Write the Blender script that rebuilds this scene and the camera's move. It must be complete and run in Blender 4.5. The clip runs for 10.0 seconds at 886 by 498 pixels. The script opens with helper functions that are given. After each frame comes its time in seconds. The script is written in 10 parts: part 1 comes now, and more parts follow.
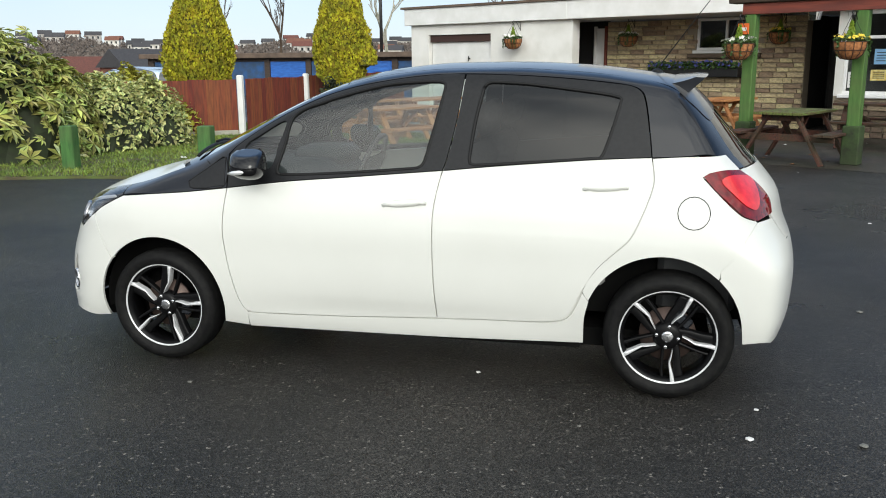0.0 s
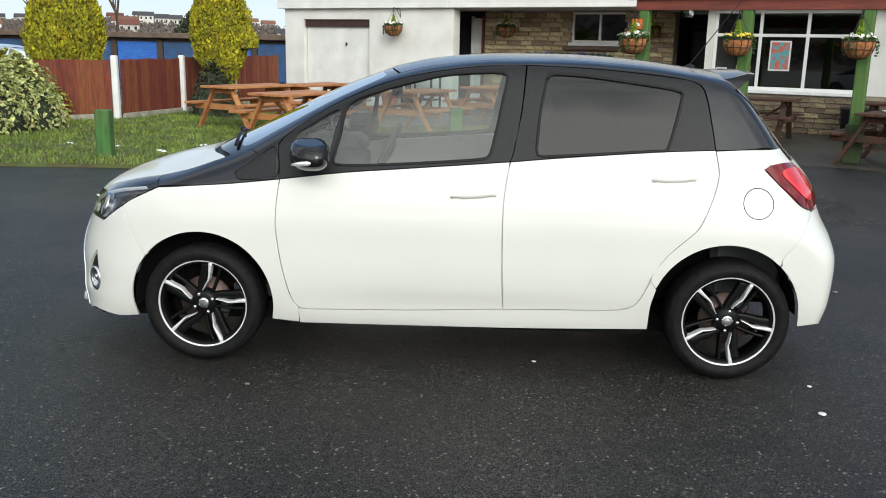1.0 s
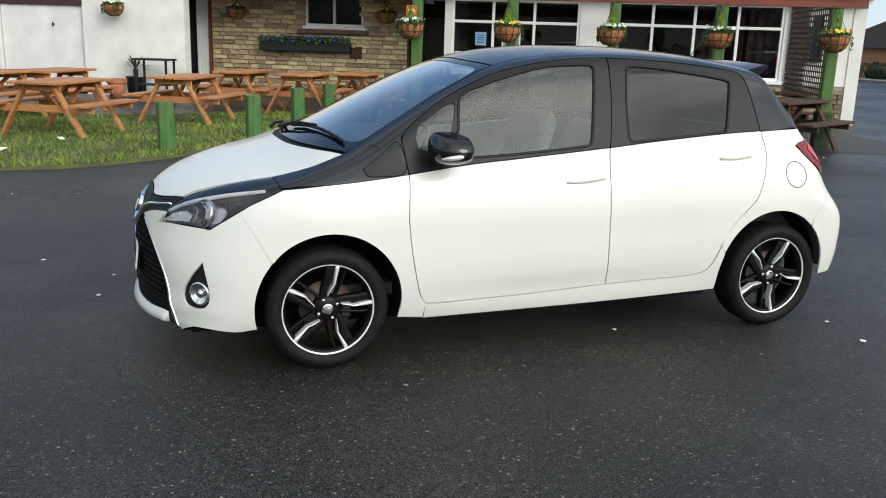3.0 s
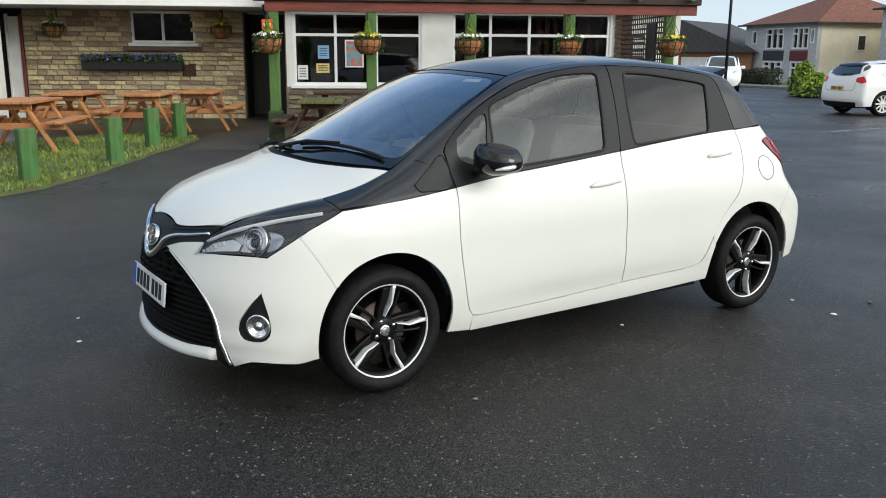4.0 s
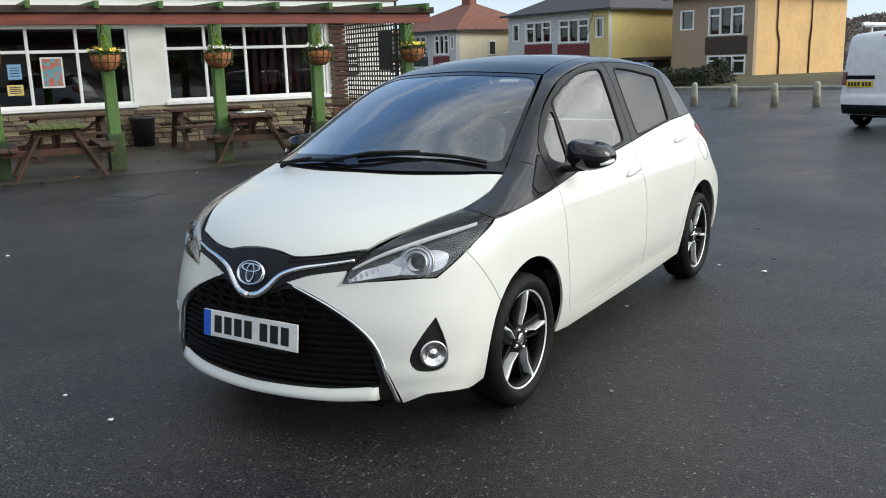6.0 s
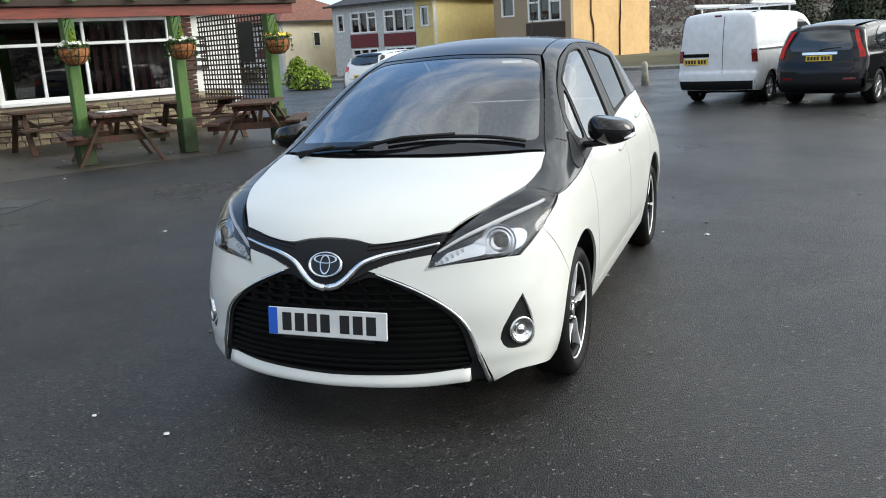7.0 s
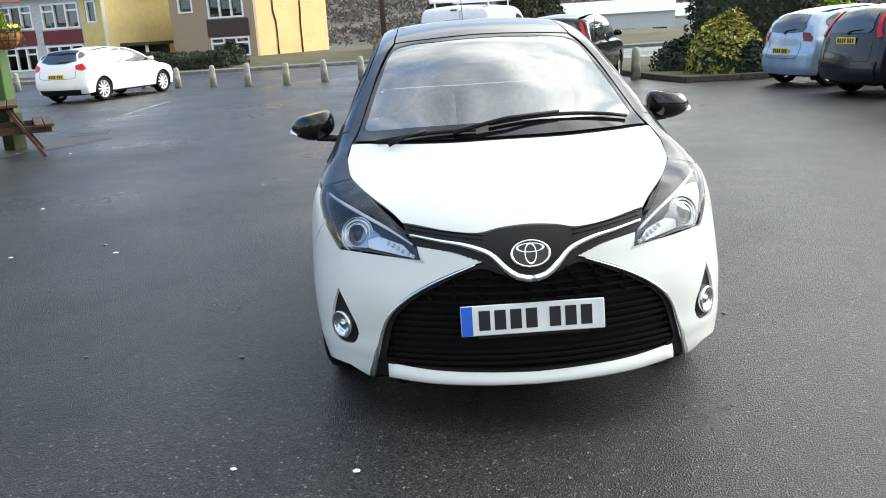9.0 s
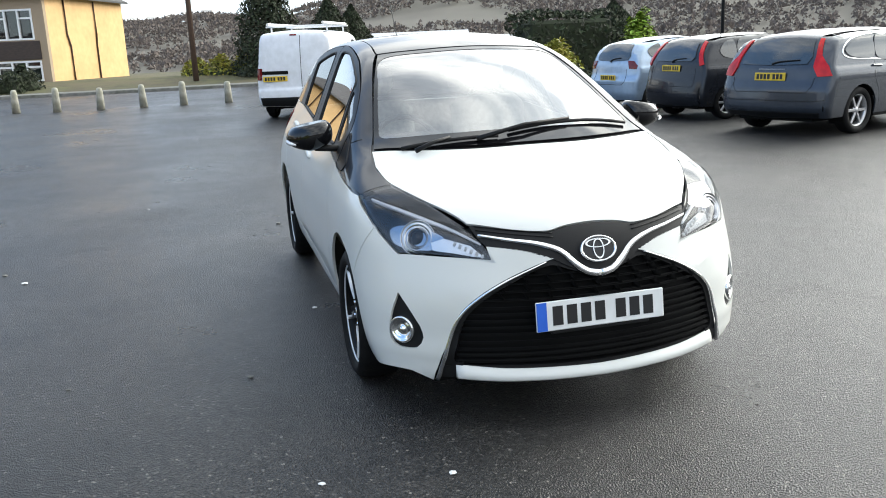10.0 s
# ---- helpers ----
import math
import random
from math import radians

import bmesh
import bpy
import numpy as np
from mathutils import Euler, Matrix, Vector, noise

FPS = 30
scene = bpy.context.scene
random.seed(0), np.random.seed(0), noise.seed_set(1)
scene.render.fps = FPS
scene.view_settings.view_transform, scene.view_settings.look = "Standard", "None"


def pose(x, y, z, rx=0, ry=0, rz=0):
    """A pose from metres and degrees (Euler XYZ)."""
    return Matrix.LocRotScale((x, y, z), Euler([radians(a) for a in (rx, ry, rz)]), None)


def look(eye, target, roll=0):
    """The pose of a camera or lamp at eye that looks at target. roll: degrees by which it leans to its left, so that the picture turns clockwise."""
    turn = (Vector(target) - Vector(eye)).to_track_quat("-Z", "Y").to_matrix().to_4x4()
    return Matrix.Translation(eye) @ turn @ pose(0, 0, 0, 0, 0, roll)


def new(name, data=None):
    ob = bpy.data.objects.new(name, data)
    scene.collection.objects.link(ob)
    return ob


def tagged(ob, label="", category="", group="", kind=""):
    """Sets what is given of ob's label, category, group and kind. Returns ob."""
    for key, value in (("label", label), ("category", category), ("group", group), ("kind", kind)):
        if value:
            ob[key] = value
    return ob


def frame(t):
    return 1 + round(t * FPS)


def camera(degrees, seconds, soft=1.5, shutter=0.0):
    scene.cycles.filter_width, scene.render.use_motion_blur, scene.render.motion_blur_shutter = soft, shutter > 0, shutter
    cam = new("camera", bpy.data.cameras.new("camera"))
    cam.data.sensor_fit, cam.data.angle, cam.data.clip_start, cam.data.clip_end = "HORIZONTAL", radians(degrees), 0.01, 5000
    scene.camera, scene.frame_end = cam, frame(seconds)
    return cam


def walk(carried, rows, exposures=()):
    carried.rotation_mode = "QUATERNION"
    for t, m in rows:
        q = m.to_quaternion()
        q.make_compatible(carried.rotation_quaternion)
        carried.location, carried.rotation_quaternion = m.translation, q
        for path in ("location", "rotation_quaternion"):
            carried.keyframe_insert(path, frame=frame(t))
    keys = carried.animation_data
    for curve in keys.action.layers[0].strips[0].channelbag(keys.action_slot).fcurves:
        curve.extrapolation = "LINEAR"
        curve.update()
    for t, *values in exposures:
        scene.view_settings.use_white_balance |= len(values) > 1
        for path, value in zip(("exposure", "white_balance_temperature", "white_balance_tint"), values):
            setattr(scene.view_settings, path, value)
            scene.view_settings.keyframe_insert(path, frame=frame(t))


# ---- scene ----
cam = camera(54.3, 10.0, soft=1.0)
PATH = [
    (0, (1.243, -4.57, 1.511), (0.742, -2.682, 1.084), -0.4),
    (0.5, (0.717, -4.701, 1.51), (0.412, -2.774, 1.066), 0.3),
    (1, (0.186, -4.719, 1.523), (0.052, -2.776, 1.068), 1.2),
    (1.5, (-0.384, -4.764, 1.517), (-0.327, -2.822, 1.044), 1.8),
    (2, (-0.914, -4.746, 1.535), (-0.7, -2.817, 1.053), 1.1),
    (2.5, (-1.48, -4.707, 1.526), (-1.022, -2.817, 1.059), -0.5),
    (2.7, (-1.677, -4.651, 1.524), (-1.15, -2.779, 1.056), 0.4),
    (3.8, (-2.829, -4.19, 1.526), (-1.872, -2.496, 1.064), 1.6),
    (4, (-2.996, -4.058, 1.503), (-1.959, -2.406, 1.062), 0.4),
    (4.5, (-3.418, -3.71, 1.505), (-2.207, -2.178, 1.075), -0.7),
    (5, (-3.822, -3.365, 1.502), (-2.47, -1.96, 1.055), -1.0),
    (5.5, (-4.123, -2.966, 1.503), (-2.639, -1.701, 1.059), -0.7),
    (5.7, (-4.249, -2.793, 1.471), (-2.709, -1.593, 1.037), -1.3),
    (6.8, (-4.757, -1.829, 1.481), (-2.984, -1.015, 1.041), -2.4),
    (7, (-4.883, -1.664, 1.477), (-3.082, -0.925, 1.017), -3.3),
    (7.5, (-4.937, -1.182, 1.462), (-3.078, -0.629, 0.973), -3.4),
    (8, (-5.029, -0.7, 1.488), (-3.129, -0.314, 0.998), -3.2),
    (8.5, (-5.084, -0.192, 1.49), (-3.163, -0.018, 0.962), -3.8),
    (9, (-5.019, 0.309, 1.488), (-3.084, 0.305, 0.981), -3.5),
    (9.5, (-5.025, 0.835, 1.465), (-3.108, 0.566, 0.961), -2.7),
    (10, (-4.944, 1.294, 1.445), (-3.055, 0.832, 0.979), -2.5),
]
EXPOSURE = [(0, -0.03), (2.5, -0.05), (5.5, -0.04), (6.5, 0.17), (7.5, 0.44), (8.5, 0.7), (10, 0.82)]
walk(cam, [(t, look(eye, target, roll)) for t, eye, target, roll in PATH], EXPOSURE)

# ---- world and light ----
world = bpy.data.worlds.new("world")
scene.world = world
world.use_nodes = True
wn = world.node_tree.nodes
wl = world.node_tree.links
sky = wn.new("ShaderNodeTexSky")
sky.sky_type = "NISHITA"
sky.sun_disc = False
SUN_AZ, SUN_EL = 158.0, 24.0          # degrees: compass turn of the sun seen from above, height
sky.sun_elevation = radians(SUN_EL)
sky.sun_rotation = radians(SUN_AZ)
sky.air_density, sky.dust_density, sky.ozone_density = 1.0, 0.4, 3.0
geo = wn.new("ShaderNodeTexCoord")


def sky_node(kind, **values):
    n = wn.new(kind)
    for key, value in values.items():
        n.inputs[key].default_value = value
    return n


def sky_ramp(fac, a, b, ca, cb):
    r = wn.new("ShaderNodeValToRGB")
    r.color_ramp.elements[0].position, r.color_ramp.elements[1].position = a, b
    r.color_ramp.elements[0].color, r.color_ramp.elements[1].color = (*ca, 1), (*cb, 1)
    wl.new(fac, r.inputs["Fac"])
    return r.outputs["Color"]


saz, sel = radians(SUN_AZ), radians(SUN_EL)
sun_dir = Vector((math.sin(saz) * math.cos(sel), math.cos(saz) * math.cos(sel), math.sin(sel)))
# broken cloud: thick to the south, clear blue to the north and east, bright round the veiled sun
wmap = sky_node("ShaderNodeMapping", Scale=(1.2, 1.2, 3.4), Location=(0.3, 0.7, 0.1))
wl.new(geo.outputs["Generated"], wmap.inputs["Vector"])
cloud = sky_node("ShaderNodeTexNoise", Scale=1.5, Detail=7.0, Roughness=0.55)
shade = sky_node("ShaderNodeTexNoise", Scale=2.4, Detail=5.0)
wl.new(wmap.outputs[0], cloud.inputs["Vector"])
wl.new(wmap.outputs[0], shade.inputs["Vector"])
lean = wn.new("ShaderNodeVectorMath")
lean.operation = "DOT_PRODUCT"
lean.inputs[1].default_value = (-0.1, -0.54, 0.36)
wl.new(geo.outputs["Generated"], lean.inputs[0])
cover = wn.new("ShaderNodeMath")
wl.new(cloud.outputs["Fac"], cover.inputs[0])
wl.new(lean.outputs["Value"], cover.inputs[1])
cfac = sky_ramp(cover.outputs[0], 0.40, 0.62, (0.06, 0.06, 0.06), (1, 1, 1))
ccol = sky_ramp(shade.outputs["Fac"], 0.40, 0.62, (3.9, 4.4, 4.9), (9.4, 9.8, 9.8))
near = wn.new("ShaderNodeVectorMath")
near.operation = "DOT_PRODUCT"
near.inputs[1].default_value = sun_dir
wl.new(geo.outputs["Generated"], near.inputs[0])
glow = sky_ramp(near.outputs["Value"], 0.5, 1.0, (0.9, 0.9, 0.92), (2.7, 2.6, 2.45))
lit = wn.new("ShaderNodeMixRGB")
lit.blend_type = "MULTIPLY"
lit.inputs["Fac"].default_value = 1.0
wl.new(ccol, lit.inputs["Color1"])
wl.new(glow, lit.inputs["Color2"])
# the clear part: pale and milky at the horizon, blue higher up
split = wn.new("ShaderNodeSeparateXYZ")
wl.new(geo.outputs["Generated"], split.inputs[0])
milky = sky_ramp(split.outputs["Z"], 0.02, 0.56, (5.2, 6.2, 7.2), (1.2, 2.7, 5.4))
clear = wn.new("ShaderNodeMixRGB")
clear.inputs["Fac"].default_value = 0.75
wl.new(sky.outputs["Color"], clear.inputs["Color1"])
wl.new(milky, clear.inputs["Color2"])
wmix = wn.new("ShaderNodeMixRGB")
wl.new(cfac, wmix.inputs["Fac"])
wl.new(clear.outputs["Color"], wmix.inputs["Color1"])
wl.new(lit.outputs["Color"], wmix.inputs["Color2"])
wl.new(wmix.outputs["Color"], wn["Background"].inputs["Color"])
wn["Background"].inputs["Strength"].default_value = 0.148
sun = new("sun", bpy.data.lights.new("sun", "SUN"))
sun.data.energy = 1.85
sun.data.angle = radians(28)
sun.data.color = (0.98, 0.97, 0.89)
sun.matrix_world = Matrix.Translation(sun_dir * 60) @ sun_dir.to_track_quat("Z", "Y").to_matrix().to_4x4()

# ---- materials ----
def material(name, col, rough=0.5, metal=0.0, col2=None, scale=8.0, detail=5.0, bump=0.0, bump_scale=60.0, coat=0.0, spec=0.5,
             rough2=None, stretch=(1, 1, 1), lo=0.35, hi=0.65, vary=0.0, coarse=None, coarse_scale=0.8, coarse_amount=0.35, island=False):
    """A procedural surface: two colours mixed by fine noise, a coarser stain over it, relief, and a slight change from piece to piece."""
    m = bpy.data.materials.new(name)
    m.use_nodes = True
    nt = m.node_tree
    n, l = nt.nodes, nt.links
    b = n["Principled BSDF"]
    b.inputs["Roughness"].default_value = rough
    b.inputs["Metallic"].default_value = metal
    b.inputs["Coat Weight"].default_value = coat
    b.inputs["Coat Roughness"].default_value = 0.03
    b.inputs["Specular IOR Level"].default_value = spec
    tc = n.new("ShaderNodeTexCoord")
    mp = n.new("ShaderNodeMapping")
    mp.inputs["Scale"].default_value = stretch
    l.new(tc.outputs["Object"], mp.inputs["Vector"])
    col2 = col2 or tuple(c * 0.86 for c in col)
    nz = n.new("ShaderNodeTexNoise")
    nz.inputs["Scale"].default_value = scale
    nz.inputs["Detail"].default_value = detail
    l.new(mp.outputs[0], nz.inputs["Vector"])
    rp = n.new("ShaderNodeValToRGB")
    rp.color_ramp.elements[0].position, rp.color_ramp.elements[1].position = lo, hi
    rp.color_ramp.elements[0].color = (*col2, 1)
    rp.color_ramp.elements[1].color = (*col, 1)
    l.new(nz.outputs["Fac"], rp.inputs["Fac"])
    out = rp.outputs["Color"]
    if coarse:
        cz = n.new("ShaderNodeTexNoise")
        cz.inputs["Scale"].default_value = coarse_scale
        cz.inputs["Detail"].default_value = 6
        l.new(tc.outputs["Object"], cz.inputs["Vector"])
        cr = n.new("ShaderNodeValToRGB")
        cr.color_ramp.elements[0].position, cr.color_ramp.elements[1].position = 0.42, 0.68
        cr.color_ramp.elements[0].color = (0, 0, 0, 1)
        cr.color_ramp.elements[1].color = (coarse_amount,) * 3 + (1,)
        l.new(cz.outputs["Fac"], cr.inputs["Fac"])
        mx = n.new("ShaderNodeMixRGB")
        mx.inputs["Color2"].default_value = (*coarse, 1)
        l.new(cr.outputs["Color"], mx.inputs["Fac"])
        l.new(out, mx.inputs["Color1"])
        out = mx.outputs["Color"]
    if vary:
        if island:
            inf = n.new("ShaderNodeNewGeometry")
            rnd = inf.outputs["Random Per Island"]
        else:
            inf = n.new("ShaderNodeObjectInfo")
            rnd = inf.outputs["Random"]
        hsv = n.new("ShaderNodeHueSaturation")
        mr = n.new("ShaderNodeMapRange")
        mr.inputs["To Min"].default_value, mr.inputs["To Max"].default_value = 1 - vary, 1 + vary
        l.new(rnd, mr.inputs["Value"])
        l.new(mr.outputs[0], hsv.inputs["Value"])
        mh = n.new("ShaderNodeMapRange")
        mh.inputs["To Min"].default_value, mh.inputs["To Max"].default_value = 0.5 - vary * 0.06, 0.5 + vary * 0.06
        l.new(rnd, mh.inputs["Value"])
        l.new(mh.outputs[0], hsv.inputs["Hue"])
        l.new(out, hsv.inputs["Color"])
        out = hsv.outputs["Color"]
    l.new(out, b.inputs["Base Color"])
    if rough2 is not None:
        rz = n.new("ShaderNodeTexNoise")
        rz.inputs["Scale"].default_value = scale * 0.3
        rz.inputs["Detail"].default_value = 4
        l.new(tc.outputs["Object"], rz.inputs["Vector"])
        rm = n.new("ShaderNodeMapRange")
        rm.inputs["From Min"].default_value, rm.inputs["From Max"].default_value = 0.35, 0.65
        rm.inputs["To Min"].default_value, rm.inputs["To Max"].default_value = rough, rough2
        l.new(rz.outputs["Fac"], rm.inputs["Value"])
        l.new(rm.outputs[0], b.inputs["Roughness"])
    if bump:
        bz = n.new("ShaderNodeTexNoise")
        bz.inputs["Scale"].default_value = bump_scale
        bz.inputs["Detail"].default_value = 4
        l.new(mp.outputs[0], bz.inputs["Vector"])
        bp = n.new("ShaderNodeBump")
        bp.inputs["Strength"].default_value = bump
        bp.inputs["Distance"].default_value = 0.01
        l.new(bz.outputs["Fac"], bp.inputs["Height"])
        l.new(bp.outputs[0], b.inputs["Normal"])
    return m


def glass_material(name, tint, transparency, rough=0.0, gloss=1.5, base=0.03):
    """Thin glass: a tinted clear sheet with a sharp reflection."""
    m = bpy.data.materials.new(name)
    m.use_nodes = True
    n, l = m.node_tree.nodes, m.node_tree.links
    n.remove(n["Principled BSDF"])
    fr = n.new("ShaderNodeFresnel")
    fr.inputs["IOR"].default_value = 1.52
    gl = n.new("ShaderNodeBsdfGlossy")
    gl.inputs["Roughness"].default_value = rough
    tr = n.new("ShaderNodeBsdfTransparent")
    tr.inputs["Color"].default_value = (*[c * transparency for c in tint], 1)
    ad = n.new("ShaderNodeMixShader")
    ml = n.new("ShaderNodeMath")
    ml.operation = "MULTIPLY_ADD"
    ml.inputs[1].default_value, ml.inputs[2].default_value = gloss, base
    ml.use_clamp = True
    l.new(fr.outputs[0], ml.inputs[0])
    l.new(ml.outputs[0], ad.inputs["Fac"])
    l.new(tr.outputs[0], ad.inputs[1])
    l.new(gl.outputs[0], ad.inputs[2])
    l.new(ad.outputs[0], n["Material Output"].inputs["Surface"])
    return m


def asphalt_material(name, dark, light, wet):
    """Worn wet asphalt: aggregate grain, damp patches that shine, lighter dry fines."""
    m = bpy.data.materials.new(name)
    m.use_nodes = True
    n, l = m.node_tree.nodes, m.node_tree.links
    b = n["Principled BSDF"]
    tc = n.new("ShaderNodeTexCoord")

    def noise_at(scale, detail=4.0, rough=0.5):
        z = n.new("ShaderNodeTexNoise")
        z.inputs["Scale"].default_value, z.inputs["Detail"].default_value, z.inputs["Roughness"].default_value = scale, detail, rough
        l.new(tc.outputs["Object"], z.inputs["Vector"])
        return z.outputs["Fac"]

    def ramp(fac, a, b2, ca, cb):
        r = n.new("ShaderNodeValToRGB")
        r.color_ramp.elements[0].position, r.color_ramp.elements[1].position = a, b2
        r.color_ramp.elements[0].color, r.color_ramp.elements[1].color = (*ca, 1), (*cb, 1)
        l.new(fac, r.inputs["Fac"])
        return r.outputs["Color"]

    vor = n.new("ShaderNodeTexVoronoi")
    vor.inputs["Scale"].default_value = 160
    l.new(tc.outputs["Object"], vor.inputs["Vector"])
    grain = ramp(vor.outputs["Color"], 0.3, 1.0, dark, light)
    patch = ramp(noise_at(0.55, 6.0, 0.6), 0.4, 0.66, (0.6, 0.62, 0.66), (1.35, 1.3, 1.24))
    mul = n.new("ShaderNodeMixRGB")
    mul.blend_type = "MULTIPLY"
    mul.inputs["Fac"].default_value = 1.0
    l.new(grain, mul.inputs["Color1"])
    l.new(patch, mul.inputs["Color2"])
    # scattered pale chippings
    chip = n.new("ShaderNodeTexVoronoi")
    chip.inputs["Scale"].default_value = 110
    l.new(tc.outputs["Object"], chip.inputs["Vector"])
    pale = n.new("ShaderNodeMixRGB")
    l.new(ramp(chip.outputs["Color"], 0.86, 0.95, (0, 0, 0), (0.8, 0.8, 0.8)), pale.inputs["Fac"])
    l.new(mul.outputs["Color"], pale.inputs["Color1"])
    pale.inputs["Color2"].default_value = (light[0] * 3.8, light[1] * 3.7, light[2] * 3.5, 1)
    l.new(pale.outputs["Color"], b.inputs["Base Color"])
    wetness = n.new("ShaderNodeMapRange")
    wetness.inputs["From Min"].default_value, wetness.inputs["From Max"].default_value = 0.36, 0.66
    wetness.inputs["To Min"].default_value, wetness.inputs["To Max"].default_value = wet[0], wet[1]
    l.new(noise_at(0.35, 7.0, 0.62), wetness.inputs["Value"])
    l.new(wetness.outputs[0], b.inputs["Roughness"])
    b.inputs["Specular IOR Level"].default_value = 0.38
    bp = n.new("ShaderNodeBump")
    bp.inputs["Strength"].default_value, bp.inputs["Distance"].default_value = 0.85, 0.006
    l.new(vor.outputs["Distance"], bp.inputs["Height"])
    bp2 = n.new("ShaderNodeBump")
    bp2.inputs["Strength"].default_value, bp2.inputs["Distance"].default_value = 0.12, 0.02
    l.new(noise_at(9.0, 5.0), bp2.inputs["Height"])
    l.new(bp.outputs[0], bp2.inputs["Normal"])
    l.new(bp2.outputs[0], b.inputs["Normal"])
    return m


M_asphalt = asphalt_material("asphalt_wet", (0.004, 0.004, 0.004), (0.067, 0.064, 0.06), (0.25, 0.47))
M_road = asphalt_material("asphalt_road", (0.02, 0.021, 0.023), (0.07, 0.07, 0.073), (0.3, 0.5))
M_verge = material("rough_winter_verge", (0.085, 0.085, 0.03), 0.95, col2=(0.05, 0.048, 0.022), scale=1.5, coarse=(0.1, 0.075, 0.04), coarse_scale=0.4, coarse_amount=0.8, bump=0.6, bump_scale=20)
M_terrace = material("damp_brown_paving", (0.06, 0.045, 0.036), 0.55, col2=(0.028, 0.024, 0.02), scale=5, coarse=(0.02, 0.028, 0.012), coarse_scale=1.2, coarse_amount=0.8, bump=0.5, bump_scale=60)
M_soil = material("lawn_soil", (0.075, 0.11, 0.022), 0.95, col2=(0.06, 0.05, 0.025), scale=3, coarse=(0.09, 0.07, 0.03), coarse_scale=1.1, bump=0.6, bump_scale=40)
M_blade = material("grass_blades", (0.19, 0.25, 0.035), 0.55, col2=(0.09, 0.14, 0.022), scale=1.4, vary=0.4, island=True)
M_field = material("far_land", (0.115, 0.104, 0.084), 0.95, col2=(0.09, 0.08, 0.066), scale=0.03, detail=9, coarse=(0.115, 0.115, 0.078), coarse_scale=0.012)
M_white = material("white_render", (0.78, 0.77, 0.74), 0.8, col2=(0.68, 0.67, 0.63), scale=2.2, bump=0.25, bump_scale=35, coarse=(0.6, 0.59, 0.54), coarse_scale=0.9, coarse_amount=0.15)
M_fascia = material("white_fascia_paint", (0.8, 0.8, 0.79), 0.45, col2=(0.72, 0.72, 0.7), scale=3, coarse=(0.5, 0.5, 0.46), coarse_scale=2, coarse_amount=0.25)
M_upvc = material("white_upvc", (0.82, 0.82, 0.82), 0.3, col2=(0.76, 0.76, 0.75), scale=4)
M_mortar = material("mortar", (0.34, 0.29, 0.22), 0.95, bump=0.4, bump_scale=50)
M_stone = material("buff_stone", (0.6, 0.47, 0.29), 0.9, col2=(0.4, 0.3, 0.18), scale=7, vary=0.42, bump=0.6, bump_scale=28, coarse=(0.14, 0.12, 0.09), coarse_scale=2.5, coarse_amount=0.45)
M_dampstone = material("damp_brown_stone", (0.26, 0.19, 0.12), 0.75, col2=(0.13, 0.095, 0.065), scale=7, vary=0.45, bump=0.6, bump_scale=28, coarse=(0.05, 0.06, 0.025), coarse_scale=2.2, coarse_amount=0.6)
# near-black for black timber, and for shade painted into porch, passage and room
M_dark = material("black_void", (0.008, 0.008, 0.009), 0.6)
M_mossfoot = material("mossy_dark_green_timber", (0.045, 0.085, 0.022), 0.85, col2=(0.02, 0.028, 0.012), scale=6, coarse=(0.02, 0.018, 0.012), coarse_scale=3, coarse_amount=0.7, bump=0.4, bump_scale=25)
M_green = material("green_stained_timber", (0.08, 0.175, 0.035), 0.7, col2=(0.05, 0.13, 0.025), scale=5, stretch=(6, 6, 0.7), coarse=(0.07, 0.1, 0.03), coarse_scale=3, coarse_amount=0.6, bump=0.35, bump_scale=18)
M_greenpost = material("green_painted_post", (0.055, 0.16, 0.035), 0.75, col2=(0.03, 0.095, 0.02), scale=5, stretch=(5, 5, 0.7), coarse=(0.09, 0.12, 0.04), coarse_scale=4, coarse_amount=0.6, bump=0.4, bump_scale=20)
M_redbeam = material("red_brown_paint", (0.22, 0.045, 0.025), 0.6, col2=(0.13, 0.03, 0.02), scale=4, stretch=(0.6, 6, 6), bump=0.2, bump_scale=25)
M_redwood = material("red_brown_table_timber", (0.1, 0.03, 0.017), 0.8, col2=(0.035, 0.018, 0.012), scale=5, stretch=(1, 8, 8), coarse=(0.03, 0.035, 0.015), coarse_scale=3, coarse_amount=0.7, bump=0.35, bump_scale=22)
M_moss = material("mossy_table_timber", (0.11, 0.16, 0.03), 0.85, col2=(0.075, 0.045, 0.02), scale=7, stretch=(1, 6, 6), bump=0.4, bump_scale=25)
M_pine = material("orange_pine_timber", (0.47, 0.2, 0.07), 0.55, col2=(0.33, 0.13, 0.045), scale=4, stretch=(1, 9, 9), coarse=(0.52, 0.28, 0.13), coarse_scale=2.5, bump=0.2, bump_scale=30, vary=0.12)
M_fence = material("red_brown_fence_timber", (0.2, 0.045, 0.018), 0.8, col2=(0.11, 0.028, 0.014), scale=5, stretch=(6, 6, 0.6), bump=0.3, bump_scale=20, vary=0.22)
M_concrete = material("weathered_concrete", (0.42, 0.4, 0.34), 0.9, col2=(0.3, 0.29, 0.24), scale=6, coarse=(0.14, 0.15, 0.08), coarse_scale=4, coarse_amount=0.6, bump=0.4, bump_scale=40)
M_terracotta = material("terracotta", (0.42, 0.15, 0.07), 0.75, col2=(0.32, 0.11, 0.055), scale=6, bump=0.2)
